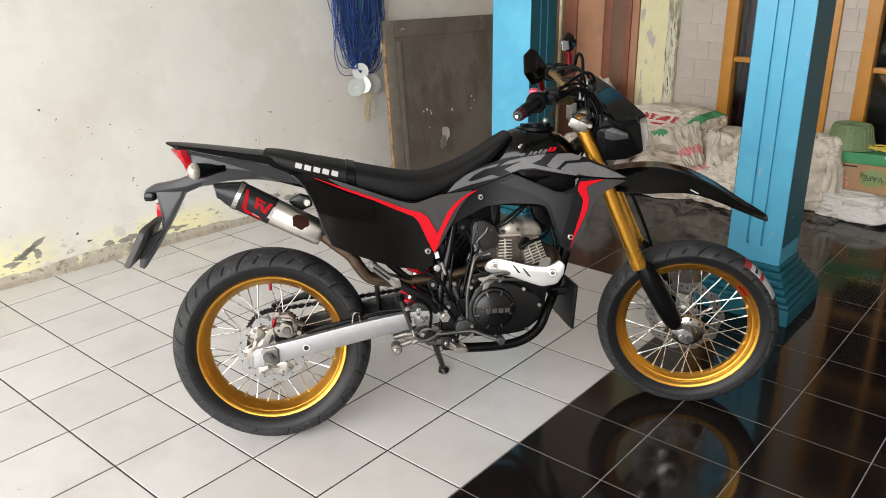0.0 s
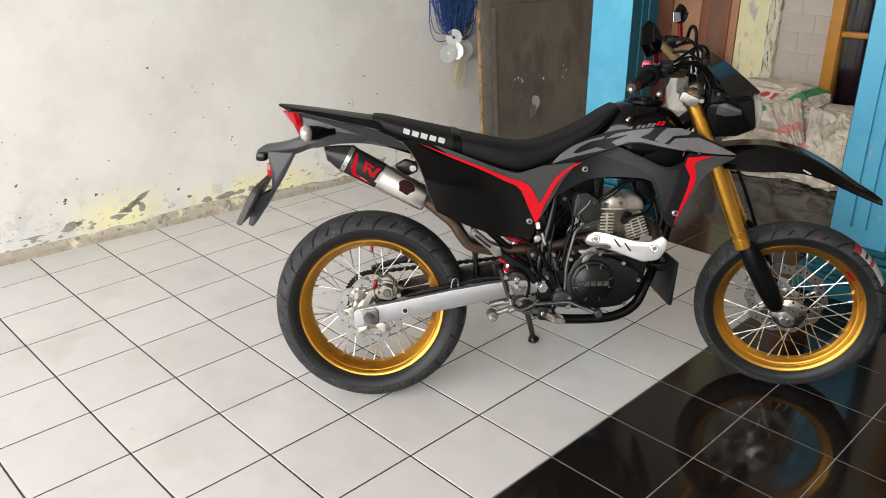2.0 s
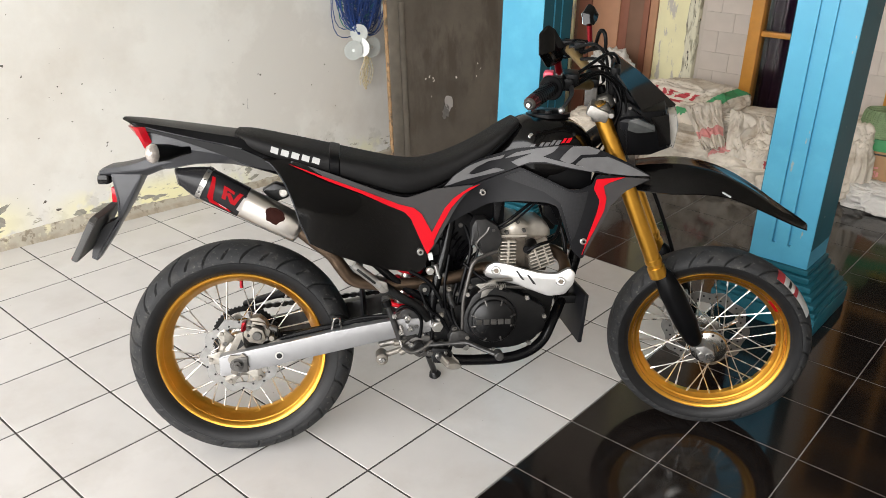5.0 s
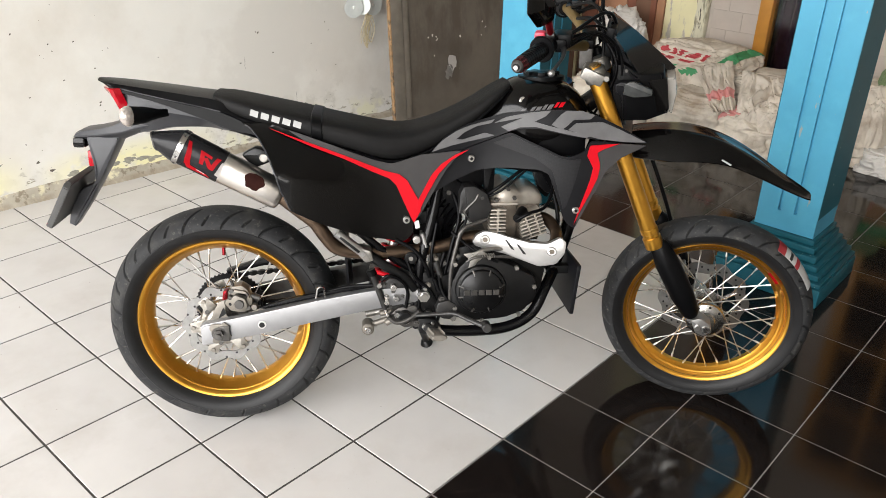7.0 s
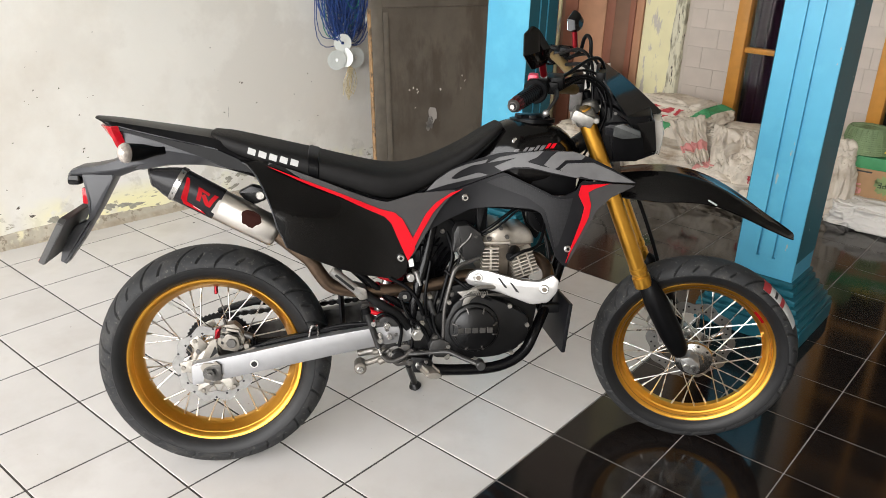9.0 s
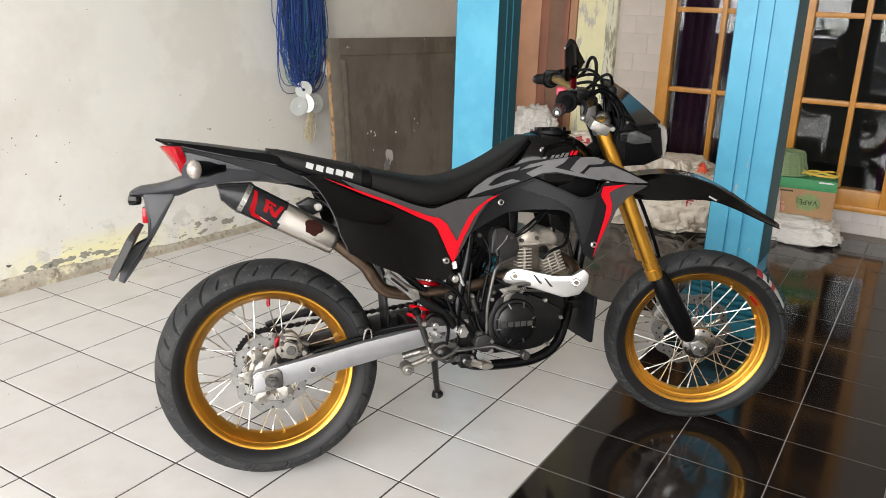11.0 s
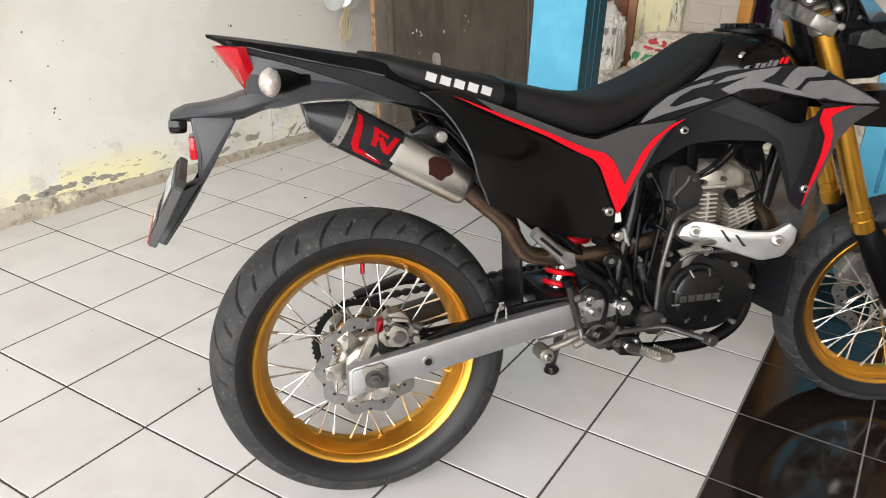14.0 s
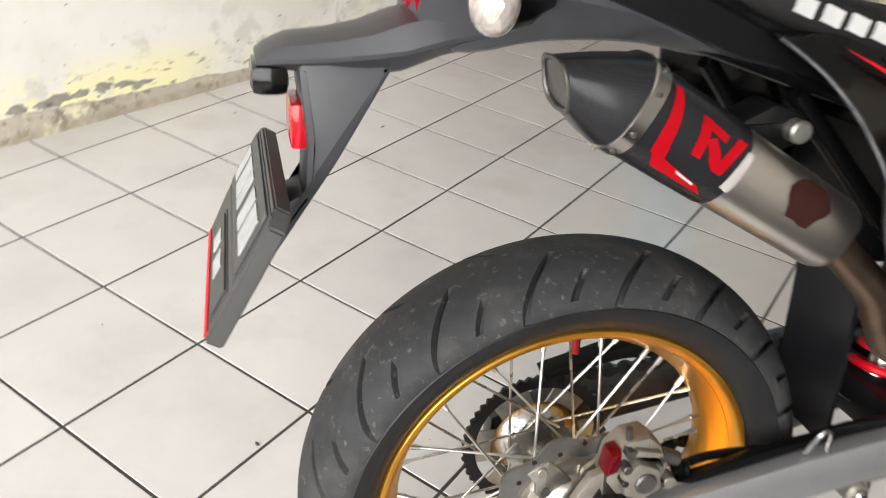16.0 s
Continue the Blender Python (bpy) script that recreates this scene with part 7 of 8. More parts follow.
part("plate_recess", box(bmesh.new(), -0.0098, -0.0086, -0.118, 0.122, -0.010, 0.058), INK, plate, "dark recess of the frame", smooth=0)
part("plate_recess", box(bmesh.new(), -0.0098, -0.0086, -0.112, 0.070, -0.050, -0.018), INK, plate, "dark recess of the frame", smooth=0)
part("plate_face", box(bmesh.new(), -0.0118, -0.0100, -0.112, 0.118, -0.002, 0.055, 0.001), PLATE_FACE, plate, smooth=0)
part("plate_face", box(bmesh.new(), -0.0118, -0.0100, -0.106, 0.064, -0.046, -0.020, 0.001), PLATE_FACE, plate, smooth=0)
for y0, y1, z0, z1 in ((0.086, 0.108, 0.005, 0.046), (0.036, 0.072, 0.005, 0.046), (0.006, 0.030, 0.005, 0.046), (-0.046, -0.016, 0.005, 0.046), (-0.098, -0.056, 0.005, 0.046), (0.006, 0.036, -0.042, -0.024), (-0.050, -0.014, -0.042, -0.024)):
    part("plate_bar", box(bmesh.new(), -0.0128, -0.0119, y0, y1, z0 + 0.08 * (z1 - z0), z1 - 0.08 * (z1 - z0)), PLATE_INK, plate, "blank greyish white bar", smooth=0)
part("red_edge", box(bmesh.new(), -0.0105, -0.0085, -0.118, 0.100, -0.0605, -0.0545, 0.0008), RED, plate, "red reflective edge", smooth=0)
part("plate_backing", slab([(-0.340, 0.730), (-0.326, 0.724), (-0.380, 0.622), (-0.392, 0.628)], -0.100, 0.085, 0.003), BLACK, plate.parent, "black bracket behind the plate", smooth=30)


def ball(bm, c, rx, ry, rz, sub=3):
    got = bmesh.ops.create_icosphere(bm, subdivisions=sub, radius=1.0, matrix=Matrix.LocRotScale(c, None, (rx, ry, rz)))
    return got


for s in (-1, 1):
    stalk = part("rear_signal", loft([[(x, s * (y + w * math.cos(a)), z + h * math.sin(a)) for a in (2 * math.pi * i / 14 for i in range(14))] for x, y, z, w, h in ((-0.085, 0.060, 0.892, 0.006, 0.009), (-0.11, 0.092, 0.892, 0.012, 0.011), (-0.135, 0.124, 0.894, 0.020, 0.020), (-0.166, 0.146, 0.895, 0.0235, 0.0238))]), BLACK, tail, "black turn signal body", smooth=60)
    bm = bmesh.new()
    ball(bm, (-0.170, s * 0.148, 0.895), 0.0195, 0.0250, 0.0250, 3)
    part("signal_lens", bm, LENS, stalk, "clear faceted signal lens", smooth=9)

# ---------------------------------------------------------------- the steered front end
def sp(name, bm, mat, parent=bike, label="", smooth=35):
    return part(name, steered(bm), mat, parent, label, smooth)


def fork_x(z):
    return 1.006 + (1.03 - z) * 0.43


for s in (-1, 1):
    y = s * 0.095
    ft = sp("fork_tube", cyl(bmesh.new(), (fork_x(1.022), y, 1.022), (fork_x(0.545), y, 0.545), 0.0225, seg=28), GOLD, bike, "gold anodised fork tube")
    for z0, z1, r in ((0.585, 0.570, 0.0245), (0.560, 0.528, 0.0255)):
        sp("fork_ring", cyl(bmesh.new(), (fork_x(z0), y, z0), (fork_x(z1), y, z1), r, seg=28, rim=0.002), GOLD, ft, "gold ring of the fork tube")
    sp("fork_cap", cyl(bmesh.new(), (fork_x(1.027), y, 1.027), (fork_x(1.018), y, 1.018), 0.018, seg=20, rim=0.003), DULL_GOLD, ft, "dull gold fork cap")
    sp("inner_tube", cyl(bmesh.new(), (fork_x(0.53), y, 0.53), (fork_x(0.36), y, 0.36), 0.0110, seg=20), STEEL, ft, "bright inner fork tube")
    rows = []
    for t, w, d in ((0.0, 0.018, 0.014), (0.06, 0.027, 0.022), (0.3, 0.034, 0.029), (0.7, 0.034, 0.030), (0.94, 0.027, 0.027), (1.0, 0.018, 0.020)):
        c = Vector((1.225, y - s * 0.004, 0.545)).lerp(Vector((1.349, y, 0.321)), t)
        across = Vector((0.876, 0, 0.484))
        rows.append([c + across * w * math.cos(a) + Vector((0, d * math.sin(a), 0)) for a in (2 * math.pi * i / 20 for i in range(20))])
    sp("fork_guard", loft(rows), BLACK, ft, "black plastic fork guard", smooth=60)
    foot = sp("fork_foot", slab([(1.345, 0.318), (1.372, 0.327), (1.402, 0.308), (1.406, 0.281), (1.386, 0.268), (1.362, 0.277)], y - 0.024, y + 0.024, 0.006), ALU, ft, "cast silver fork foot")
    sp("pinch_bolt", cyl(bmesh.new(), (1.366, y - 0.030, 0.296), (1.366, y + 0.030, 0.296), 0.0085, seg=12, rim=0.001), STEEL, foot, "bright pinch bolt")
bm = cyl(bmesh.new(), (1.391, -0.122, 0.291), (1.391, 0.122, 0.291), 0.0085, seg=14)
cyl(bm, (1.391, -0.122, 0.291), (1.391, -0.113, 0.291), 0.013, seg=14)
sp("front_axle", bm, STEEL, bike, "front axle with bright nut")

top = sp("top_clamp", box(bmesh.new(), -0.030, 0.030, -0.128, 0.128, -0.016, 0.016, 0.008, m=Matrix.Translation((1.013, 0, 1.002)) @ Matrix.Rotation(radians(23), 4, "Y")), CAST, bike, "silver upper fork clamp", smooth=40)
for s in (-1, 1):
    sp("clamp_ring", cyl(bmesh.new(), (fork_x(1.018), s * 0.095, 1.018), (fork_x(0.984), s * 0.095, 0.984), 0.029, seg=28, rim=0.004), CAST, top, "silver clamp ring")
    sp("clamp_bolt", cyl(bmesh.new(), (1.048, s * 0.128, 1.0), (1.048, s * 0.085, 1.0), 0.008, seg=14, rim=0.002), CAST, top, "clamp bolt")
    sp("riser", box(bmesh.new(), 0.972, 1.006, s * 0.05 - 0.016, s * 0.05 + 0.016, 1.005, 1.066, 0.006), WORN, top, "worn handlebar riser", smooth=30)
sp("lower_clamp", box(bmesh.new(), -0.032, 0.032, -0.125, 0.125, -0.018, 0.018, 0.008, m=Matrix.Translation((1.092, 0, 0.832)) @ Matrix.Rotation(radians(23), 4, "Y")), ENGINE, bike, "black lower fork clamp", smooth=40)
sp("steering_stem", cyl(bmesh.new(), (1.005, 0, 1.01), (1.085, 0, 0.835), 0.026, seg=20), ENGINE, bike)

# Front fender: an arched thin sheet.
FEND = [(1.085, 0.060, 0.822, 0.785), (1.15, 0.078, 0.838, 0.780), (1.236, 0.086, 0.848, 0.779), (1.306, 0.086, 0.841, 0.784), (1.378, 0.080, 0.818, 0.778), (1.454, 0.068, 0.778, 0.750), (1.53, 0.050, 0.728, 0.714), (1.59, 0.032, 0.692, 0.686), (1.612, 0.014, 0.678, 0.675)]
rows = []
for i in range(30):
    x = 1.085 + 0.527 * i / 29
    h, t, l = between(FEND, x)
    outer = []
    for k in range(15):
        q = -1 + 2 * k / 14
        drop = abs(q) ** 2.6
        ridge = 0.008 * math.exp(-((abs(q) - 0.45) / 0.16) ** 2)
        outer.append((x, h * q, t - (t - l) * drop + ridge))
    rows.append(outer + [(a, b * 0.94, c - 0.004) for a, b, c in outer[::-1]])
fender = sp("front_fender", loft(rows), GLOSS, bike, "black pointed front fender", smooth=60)
bm = bmesh.new()
box(bm, 1.360, 1.388, -0.0805, -0.0785, 0.782, 0.787, 0.001, m=Matrix.Translation((1.375, 0, 0.785)) @ Matrix.Rotation(radians(28), 4, "Y") @ Matrix.Translation((-1.375, 0, -0.785)))
sp("white_mark", bm, PLATE_INK, fender, "small white bar on the fender's edge", smooth=0)

# Headlight mask, screen and lamp.
def nose(bm):
    """Narrows a part towards its front."""
    for v in bm.verts:
        v.co.y *= 1 - 0.22 * smooth_step((v.co.x - 1.12) / 0.1)
    return bm


mask = sp("headlight_mask", nose(slab([(1.058, 1.030), (1.091, 1.030), (1.127, 1.006), (1.190, 1.012), (1.212, 0.905), (1.160, 0.884), (1.094, 0.880), (1.066, 0.930)], -0.090, 0.090, 0.010, 0.04)), BLACK, bike, "angular black headlight mask", smooth=30)
sp("headlight", nose(slab([(1.182, 0.992), (1.220, 0.995), (1.228, 0.955), (1.222, 0.897), (1.205, 0.905)], -0.066, 0.066, 0.008, 0.06)), LAMP_EDGE, mask, "pale clear headlight lens", smooth=30)
sp("lamp_stripe", nose(slab([(1.150, 0.990), (1.198, 0.998), (1.212, 0.915), (1.182, 0.906), (1.172, 0.950)], -0.0915, 0.0915, 0.002, 0.04)), GLOSS, mask, "gloss black lamp surround", smooth=30)
bm = bmesh.new()
ridge = [bm.verts.new(p) for p in ((1.052, 0.036, 1.124), (1.110, 0.038, 1.088), (1.170, 0.040, 1.040), (1.222, 0.042, 0.996))]
for sgn in (-1, 1):
    edge = [bm.verts.new((x, 0.036 + sgn * y, z)) for x, y, z in ((1.042, 0.102, 1.116), (1.074, 0.112, 1.076), (1.104, 0.115, 1.036), (1.128, 0.114, 1.003))]
    for k in range(3):
        bm.faces.new((ridge[k], ridge[k + 1], edge[k + 1], edge[k]) if sgn < 0 else (edge[k], edge[k + 1], ridge[k + 1], ridge[k]))
bmesh.ops.recalc_face_normals(bm, faces=bm.faces)
bmesh.ops.solidify(bm, geom=bm.faces[:], thickness=0.005)
screen = sp("windscreen", bm, SMOKE, mask, "smoked angular windscreen", smooth=20)
for s in (-1, 1):
    sp("screen_bracket", slab([(1.052, 1.090), (1.066, 1.088), (1.118, 1.008), (1.092, 1.000), (1.070, 1.040)], s * 0.078 + 0.017, s * 0.078 + 0.025, 0.002, 0.03), SATIN, screen, "dark bracket of the screen", smooth=30)
    sg = sp("front_signal", slab([(1.070, 0.985), (1.084, 0.992), (1.130, 0.994), (1.150, 0.975), (1.118, 0.955), (1.074, 0.962)], s * 0.104 - 0.016, s * 0.104 + 0.014, 0.005, 0.05), SATIN, mask, "grey turn signal body", smooth=30)
    sp("signal_lens", slab([(1.095, 0.990), (1.116, 0.996), (1.163, 0.978), (1.165, 0.962), (1.118, 0.955), (1.092, 0.962)], s * 0.116 - 0.008, s * 0.116 + 0.008, 0.004, 0.05), LAMP_LENS, sg, "grey translucent signal lens", smooth=30)
sp("meter", box(bmesh.new(), 1.035, 1.062, -0.07, 0.07, 1.04, 1.115, 0.008), BLACK, mask, "black instrument", smooth=30)
sp("mask_screw", cyl(bmesh.new(), (1.095, -0.094, 1.015), (1.095, -0.082, 1.015), 0.0045, seg=12), WORN, mask, "small screw")

# Handlebar with grips, levers and mirrors.
bar_pts = [(0.868, -0.372, 1.094), (0.900, -0.25, 1.100), (0.955, -0.125, 1.080), (0.985, -0.06, 1.066), (0.988, 0, 1.064), (0.985, 0.06, 1.066), (0.955, 0.135, 1.080), (0.905, 0.26, 1.096), (0.866, 0.405, 1.076)]
hbar = bar_of("handlebar", bar_pts, 0.0140, DULL_GOLD, "dull gold handlebar", seg=14, turn=True)
sp("bar_clamp", box(bmesh.new(), 0.968, 1.008, -0.07, 0.07, 1.058, 1.082, 0.006), BLACK, hbar, "black bar clamp", smooth=30)


def mirror(corners, out):
    """A folded angular mirror: a kite of corners with a raised back and its glass on the other side."""
    cs = [Vector(c) for c in corners]
    mid = sum(cs, Vector()) / len(cs)
    out = Vector(out)
    rows = [[mid + (c - mid) * k + out * d for c in cs] for k, d in ((0.93, -0.006), (1.0, -0.003), (1.0, 0.004), (0.80, 0.017), (0.45, 0.023))]
    shell = sp("mirror", loft(rows), GLOSS, hbar, "angular black folded mirror", smooth=25)
    rows = [[mid + (c - mid) * 0.90 + out * d for c in cs] for d in (-0.0062, -0.0072)]
    sp("mirror_glass", loft(rows), MIRROR, shell, "mirror glass", smooth=0)


for s in (-1, 1):
    e, i = (Vector((0.866, -0.378, 1.094)), Vector((0.895, -0.262, 1.098))) if s < 0 else (Vector((0.862, 0.418, 1.074)), Vector((0.893, 0.302, 1.090)))
    grip = sp("grip", cyl(bmesh.new(), e, i, 0.0165, 0.0195, 20, 0.003), BLACK, hbar, "black rubber grip", smooth=40)
    out = (e - i).normalized()
    for k in range(9):
        c = e - out * (0.012 + 0.0115 * k)
        sp("grip_rib", cyl(bmesh.new(), c, c - out * 0.006, 0.0180 + 0.00025 * k, seg=18, rim=0.002), BLACK, grip)
    sp("bar_end", cyl(bmesh.new(), e, e + out * 0.026, 0.0175, 0.0150, 20, 0.002), BAR_END, hbar, "dark red bar end", smooth=40)
    for k in range(10):
        a = 2 * math.pi * k / 10
        side = out.orthogonal().normalized()
        n = side * math.cos(a) + out.cross(side) * math.sin(a)
        sp("knurl", cyl(bmesh.new(), e + out * 0.003 + n * 0.0172, e + out * 0.024 + n * 0.0150, 0.0016, seg=6), RED_METAL, hbar)
    sp("end_cap", cyl(bmesh.new(), e + out * 0.025, e + out * 0.032, 0.0150, 0.0125, 20, 0.002), WORN, hbar, "worn grey end cap")
    sp("end_ring", cyl(bmesh.new(), e + out * 0.0315, e + out * 0.0335, 0.0085, seg=16), ENGINE, hbar)
    sp("bar_end_bolt", cyl(bmesh.new(), e + out * 0.032, e + out * 0.037, 0.0055, seg=12), STEEL, hbar, "bright end bolt")
    sp("grip_flange", cyl(bmesh.new(), i, i - out * 0.008, 0.031, seg=28, rim=0.003), BLACK, hbar, "black grip flange")
    sp("switch_box", cyl(bmesh.new(), i - out * 0.008, i - out * 0.050, 0.026, 0.023, 18, 0.004), BLACK, hbar, "black switch box")
    sp("switch_lid", box(bmesh.new(), i.x - 0.020, i.x + 0.026, i.y - s * 0.030 - 0.016, i.y - s * 0.030 + 0.016, 1.098, 1.122, 0.006), BLACK, hbar, "black switch lid", smooth=30)
    part_y = i.y - s * 0.060
    sp("lever_perch", box(bmesh.new(), 0.905, 0.950, part_y - 0.018, part_y + 0.018, 1.082, 1.114, 0.007), BLACK, hbar, "black lever perch", smooth=30)
    sp("perch_bolt", cyl(bmesh.new(), (0.950, part_y, 1.112), (0.950, part_y, 1.120), 0.006, seg=6), STEEL, hbar)
    lever = bar_of("lever", [(0.940, part_y, 1.096), (0.948, part_y + s * 0.07, 1.088), (0.932, part_y + s * 0.155, 1.072)], 0.0068, ENGINE_WORN, "dull black lever", hbar, 8, turn=True, flat=0.6)
    bm = bmesh.new()
    bmesh.ops.create_icosphere(bm, subdivisions=2, radius=0.0085, matrix=Matrix.Translation((0.931, part_y + s * 0.160, 1.071)))
    sp("lever_ball", bm, ALU, lever, "bright lever end ball", smooth=60)
    # The mirror's stalk rises from the perch, with a red knuckle.
    foot = Vector((0.914, -0.253, 1.134)) if s < 0 else Vector((0.966, 0.268, 1.117))
    head = Vector((0.909, -0.270, 1.166)) if s < 0 else Vector((0.960, 0.292, 1.163))
    bar_of("mirror_arm", [(0.925, part_y, 1.110), (0.920, 0.5 * (part_y + foot.y), 1.122), foot], 0.0062, BLACK, "black mirror arm", hbar, 8, turn=True)
    sp("mirror_joint", cyl(bmesh.new(), foot - Vector((0.010, 0, 0.002)), foot + Vector((0.010, 0, -0.002)), 0.0085, seg=14, rim=0.002), ENGINE_WORN, hbar, "black mirror joint")
    bar_of("mirror_stem", [foot, foot.lerp(head, 0.5), head], 0.0088, RED_METAL, "red mirror stem", hbar, 10, turn=True)
mirror([(0.908, -0.262, 1.160), (0.921, -0.338, 1.212), (0.888, -0.352, 1.264), (0.876, -0.378, 1.252), (0.878, -0.386, 1.204), (0.890, -0.300, 1.158)], (0.90, 0.42, 0.08))
mirror([(0.958, 0.285, 1.162), (0.966, 0.310, 1.165), (0.972, 0.330, 1.195), (0.955, 0.318, 1.222), (0.940, 0.282, 1.200), (0.945, 0.272, 1.168)], (0.93, -0.35, 0.05))
sp("reservoir", box(bmesh.new(), 0.872, 0.898, -0.224, -0.190, 1.106, 1.130, 0.007), PINK_RED, hbar, "pinkish red reservoir cap", smooth=30)
sp("clutch_perch", box(bmesh.new(), 0.925, 0.955, 0.17, 0.20, 1.108, 1.134, 0.006), BLACK, hbar, "black clutch perch", smooth=30)
for pts, r, mat in (
    ([(0.945, -0.20, 1.095), (1.01, -0.14, 1.118), (1.070, -0.095, 1.07), (1.085, -0.085, 0.99), (1.07, -0.06, 0.90)], 0.0040, BLACK),
    ([(0.945, -0.21, 1.09), (1.01, -0.12, 1.108), (1.050, -0.075, 1.06), (1.06, -0.07, 0.97), (1.02, -0.05, 0.88)], 0.0034, BLACK),
    ([(0.955, 0.20, 1.10), (0.985, 0.125, 1.135), (0.994, 0.098, 1.172), (1.003, 0.086, 1.184), (1.013, 0.076, 1.172), (1.016, 0.075, 1.135), (1.012, 0.075, 1.08), (1.035, 0.05, 0.98)], 0.0055, BLACK),
    ([(0.94, 0.19, 1.10), (1.01, 0.10, 1.13), (1.05, 0.04, 1.09), (1.06, 0.0, 1.0), (1.04, 0.0, 0.90)], 0.0045, BLACK),
    ([(0.955, -0.18, 1.12), (1.03, -0.06, 1.15), (1.06, 0.0, 1.10), (1.07, 0.03, 0.98)], 0.0045, BLACK),
):
    bar_of("cable", pts, r, mat, "black control cable", hbar, 8, turn=True)
bar_of("brake_hose", [(1.10, 0.07, 0.84), (1.17, 0.075, 0.76), (1.235, 0.07, 0.62), (1.29, 0.075, 0.47), (1.32, 0.07, 0.40)], 0.006, BLACK, "black brake hose", bike, 8, turn=True)
caliper = sp("front_caliper", slab([(1.255, 0.34), (1.285, 0.405), (1.325, 0.415), (1.335, 0.37), (1.315, 0.31), (1.275, 0.305)], 0.035, 0.075, 0.008), CAST, bike, "cast front brake caliper")

# Rear caliper over the beam.
cal = part("rear_caliper", slab([(0.035, 0.392), (0.040, 0.425), (0.058, 0.443), (0.082, 0.446), (0.098, 0.432), (0.110, 0.404), (0.104, 0.380), (0.085, 0.366), (0.050, 0.372)], -0.098, -0.062, 0.007, 0.06), CALIPER, bike, "cast rear brake caliper")
part("piston_housing", slab([(0.052, 0.380), (0.048, 0.410), (0.066, 0.424), (0.092, 0.412), (0.098, 0.386), (0.078, 0.372)], -0.112, -0.095, 0.006, 0.10), CALIPER, cal, "cast piston housing")
part("piston_cover", cyl(bmesh.new(), (0.075, -0.116, 0.397), (0.075, -0.108, 0.397), 0.013, seg=20, rim=0.002), WORN, cal, "round worn piston cover")
for x, z in ((0.056, 0.432), (0.094, 0.420), (0.098, 0.384)):
    part("caliper_bolt", cyl(bmesh.new(), (x, -0.106, z), (x, -0.09, z), 0.0062, seg=6), WORN, cal)
part("red_cap", slab([(0.030, 0.405), (0.034, 0.432), (0.046, 0.436), (0.045, 0.410)], -0.105, -0.080, 0.003), RED_METAL, cal, "red rubber cap", smooth=30)
part("bleed_screw", cyl(bmesh.new(), (0.060, -0.09, 0.440), (0.056, -0.092, 0.458), 0.004, seg=8), WORN, cal)
part("caliper_mount", slab([(-0.010, 0.340), (0.004, 0.372), (0.018, 0.398), (0.036, 0.405), (0.042, 0.385), (0.040, 0.360), (0.070, 0.362), (0.10, 0.372), (0.132, 0.384), (0.138, 0.368), (0.06, 0.342)], -0.095, -0.082, 0.004), CALIPER, cal, "cast caliper bracket")
part("slide_pin", cyl(bmesh.new(), (0.104, -0.085, 0.412), (0.128, -0.085, 0.402), 0.009, seg=14, rim=0.002), WORN, cal)
part("rubber_boot", lathe(bmesh.new(), [(0.005, -0.010), (0.010, -0.008), (0.007, -0.004), (0.011, 0.0), (0.007, 0.004), (0.010, 0.008), (0.005, 0.010)], 16), BLACK, cal, "black rubber boot").matrix_local = Matrix.Translation((0.132, -0.088, 0.392)) @ Matrix.Rotation(radians(70), 4, "Z")
part("brake_line_banjo", cyl(bmesh.new(), (0.112, -0.104, 0.384), (0.112, -0.085, 0.384), 0.008, seg=12, rim=0.001), CALIPER, cal, "bright banjo bolt")
part("caliper_rib", slab([(0.060, 0.428), (0.064, 0.437), (0.094, 0.430), (0.103, 0.412), (0.097, 0.409), (0.089, 0.423)], -0.106, -0.094, 0.002, 0.06), CALIPER, cal)
part("pad_pin", cyl(bmesh.new(), (0.052, -0.112, 0.416), (0.052, -0.088, 0.416), 0.0058, seg=10, rim=0.001), WORN, cal)
part("pad_pin", cyl(bmesh.new(), (0.052, -0.112, 0.398), (0.052, -0.088, 0.398), 0.0045, seg=10, rim=0.001), ENGINE, cal)
part("bracket_window", slab([(0.014, 0.350), (0.030, 0.384), (0.037, 0.366)], -0.0965, -0.093, 0.0), ENGINE, cal, "dark gap in the bracket", smooth=0)
cal.matrix_local = Matrix.Translation((-0.022, -0.010, -0.007))
bar_of("rear_brake_hose", [(0.115, -0.095, 0.386), (0.16, -0.085, 0.385), (0.24, -0.10, 0.400), (0.33, -0.108, 0.425), (0.42, -0.135, 0.44)], 0.0055, BLACK, "black brake hose", bike)

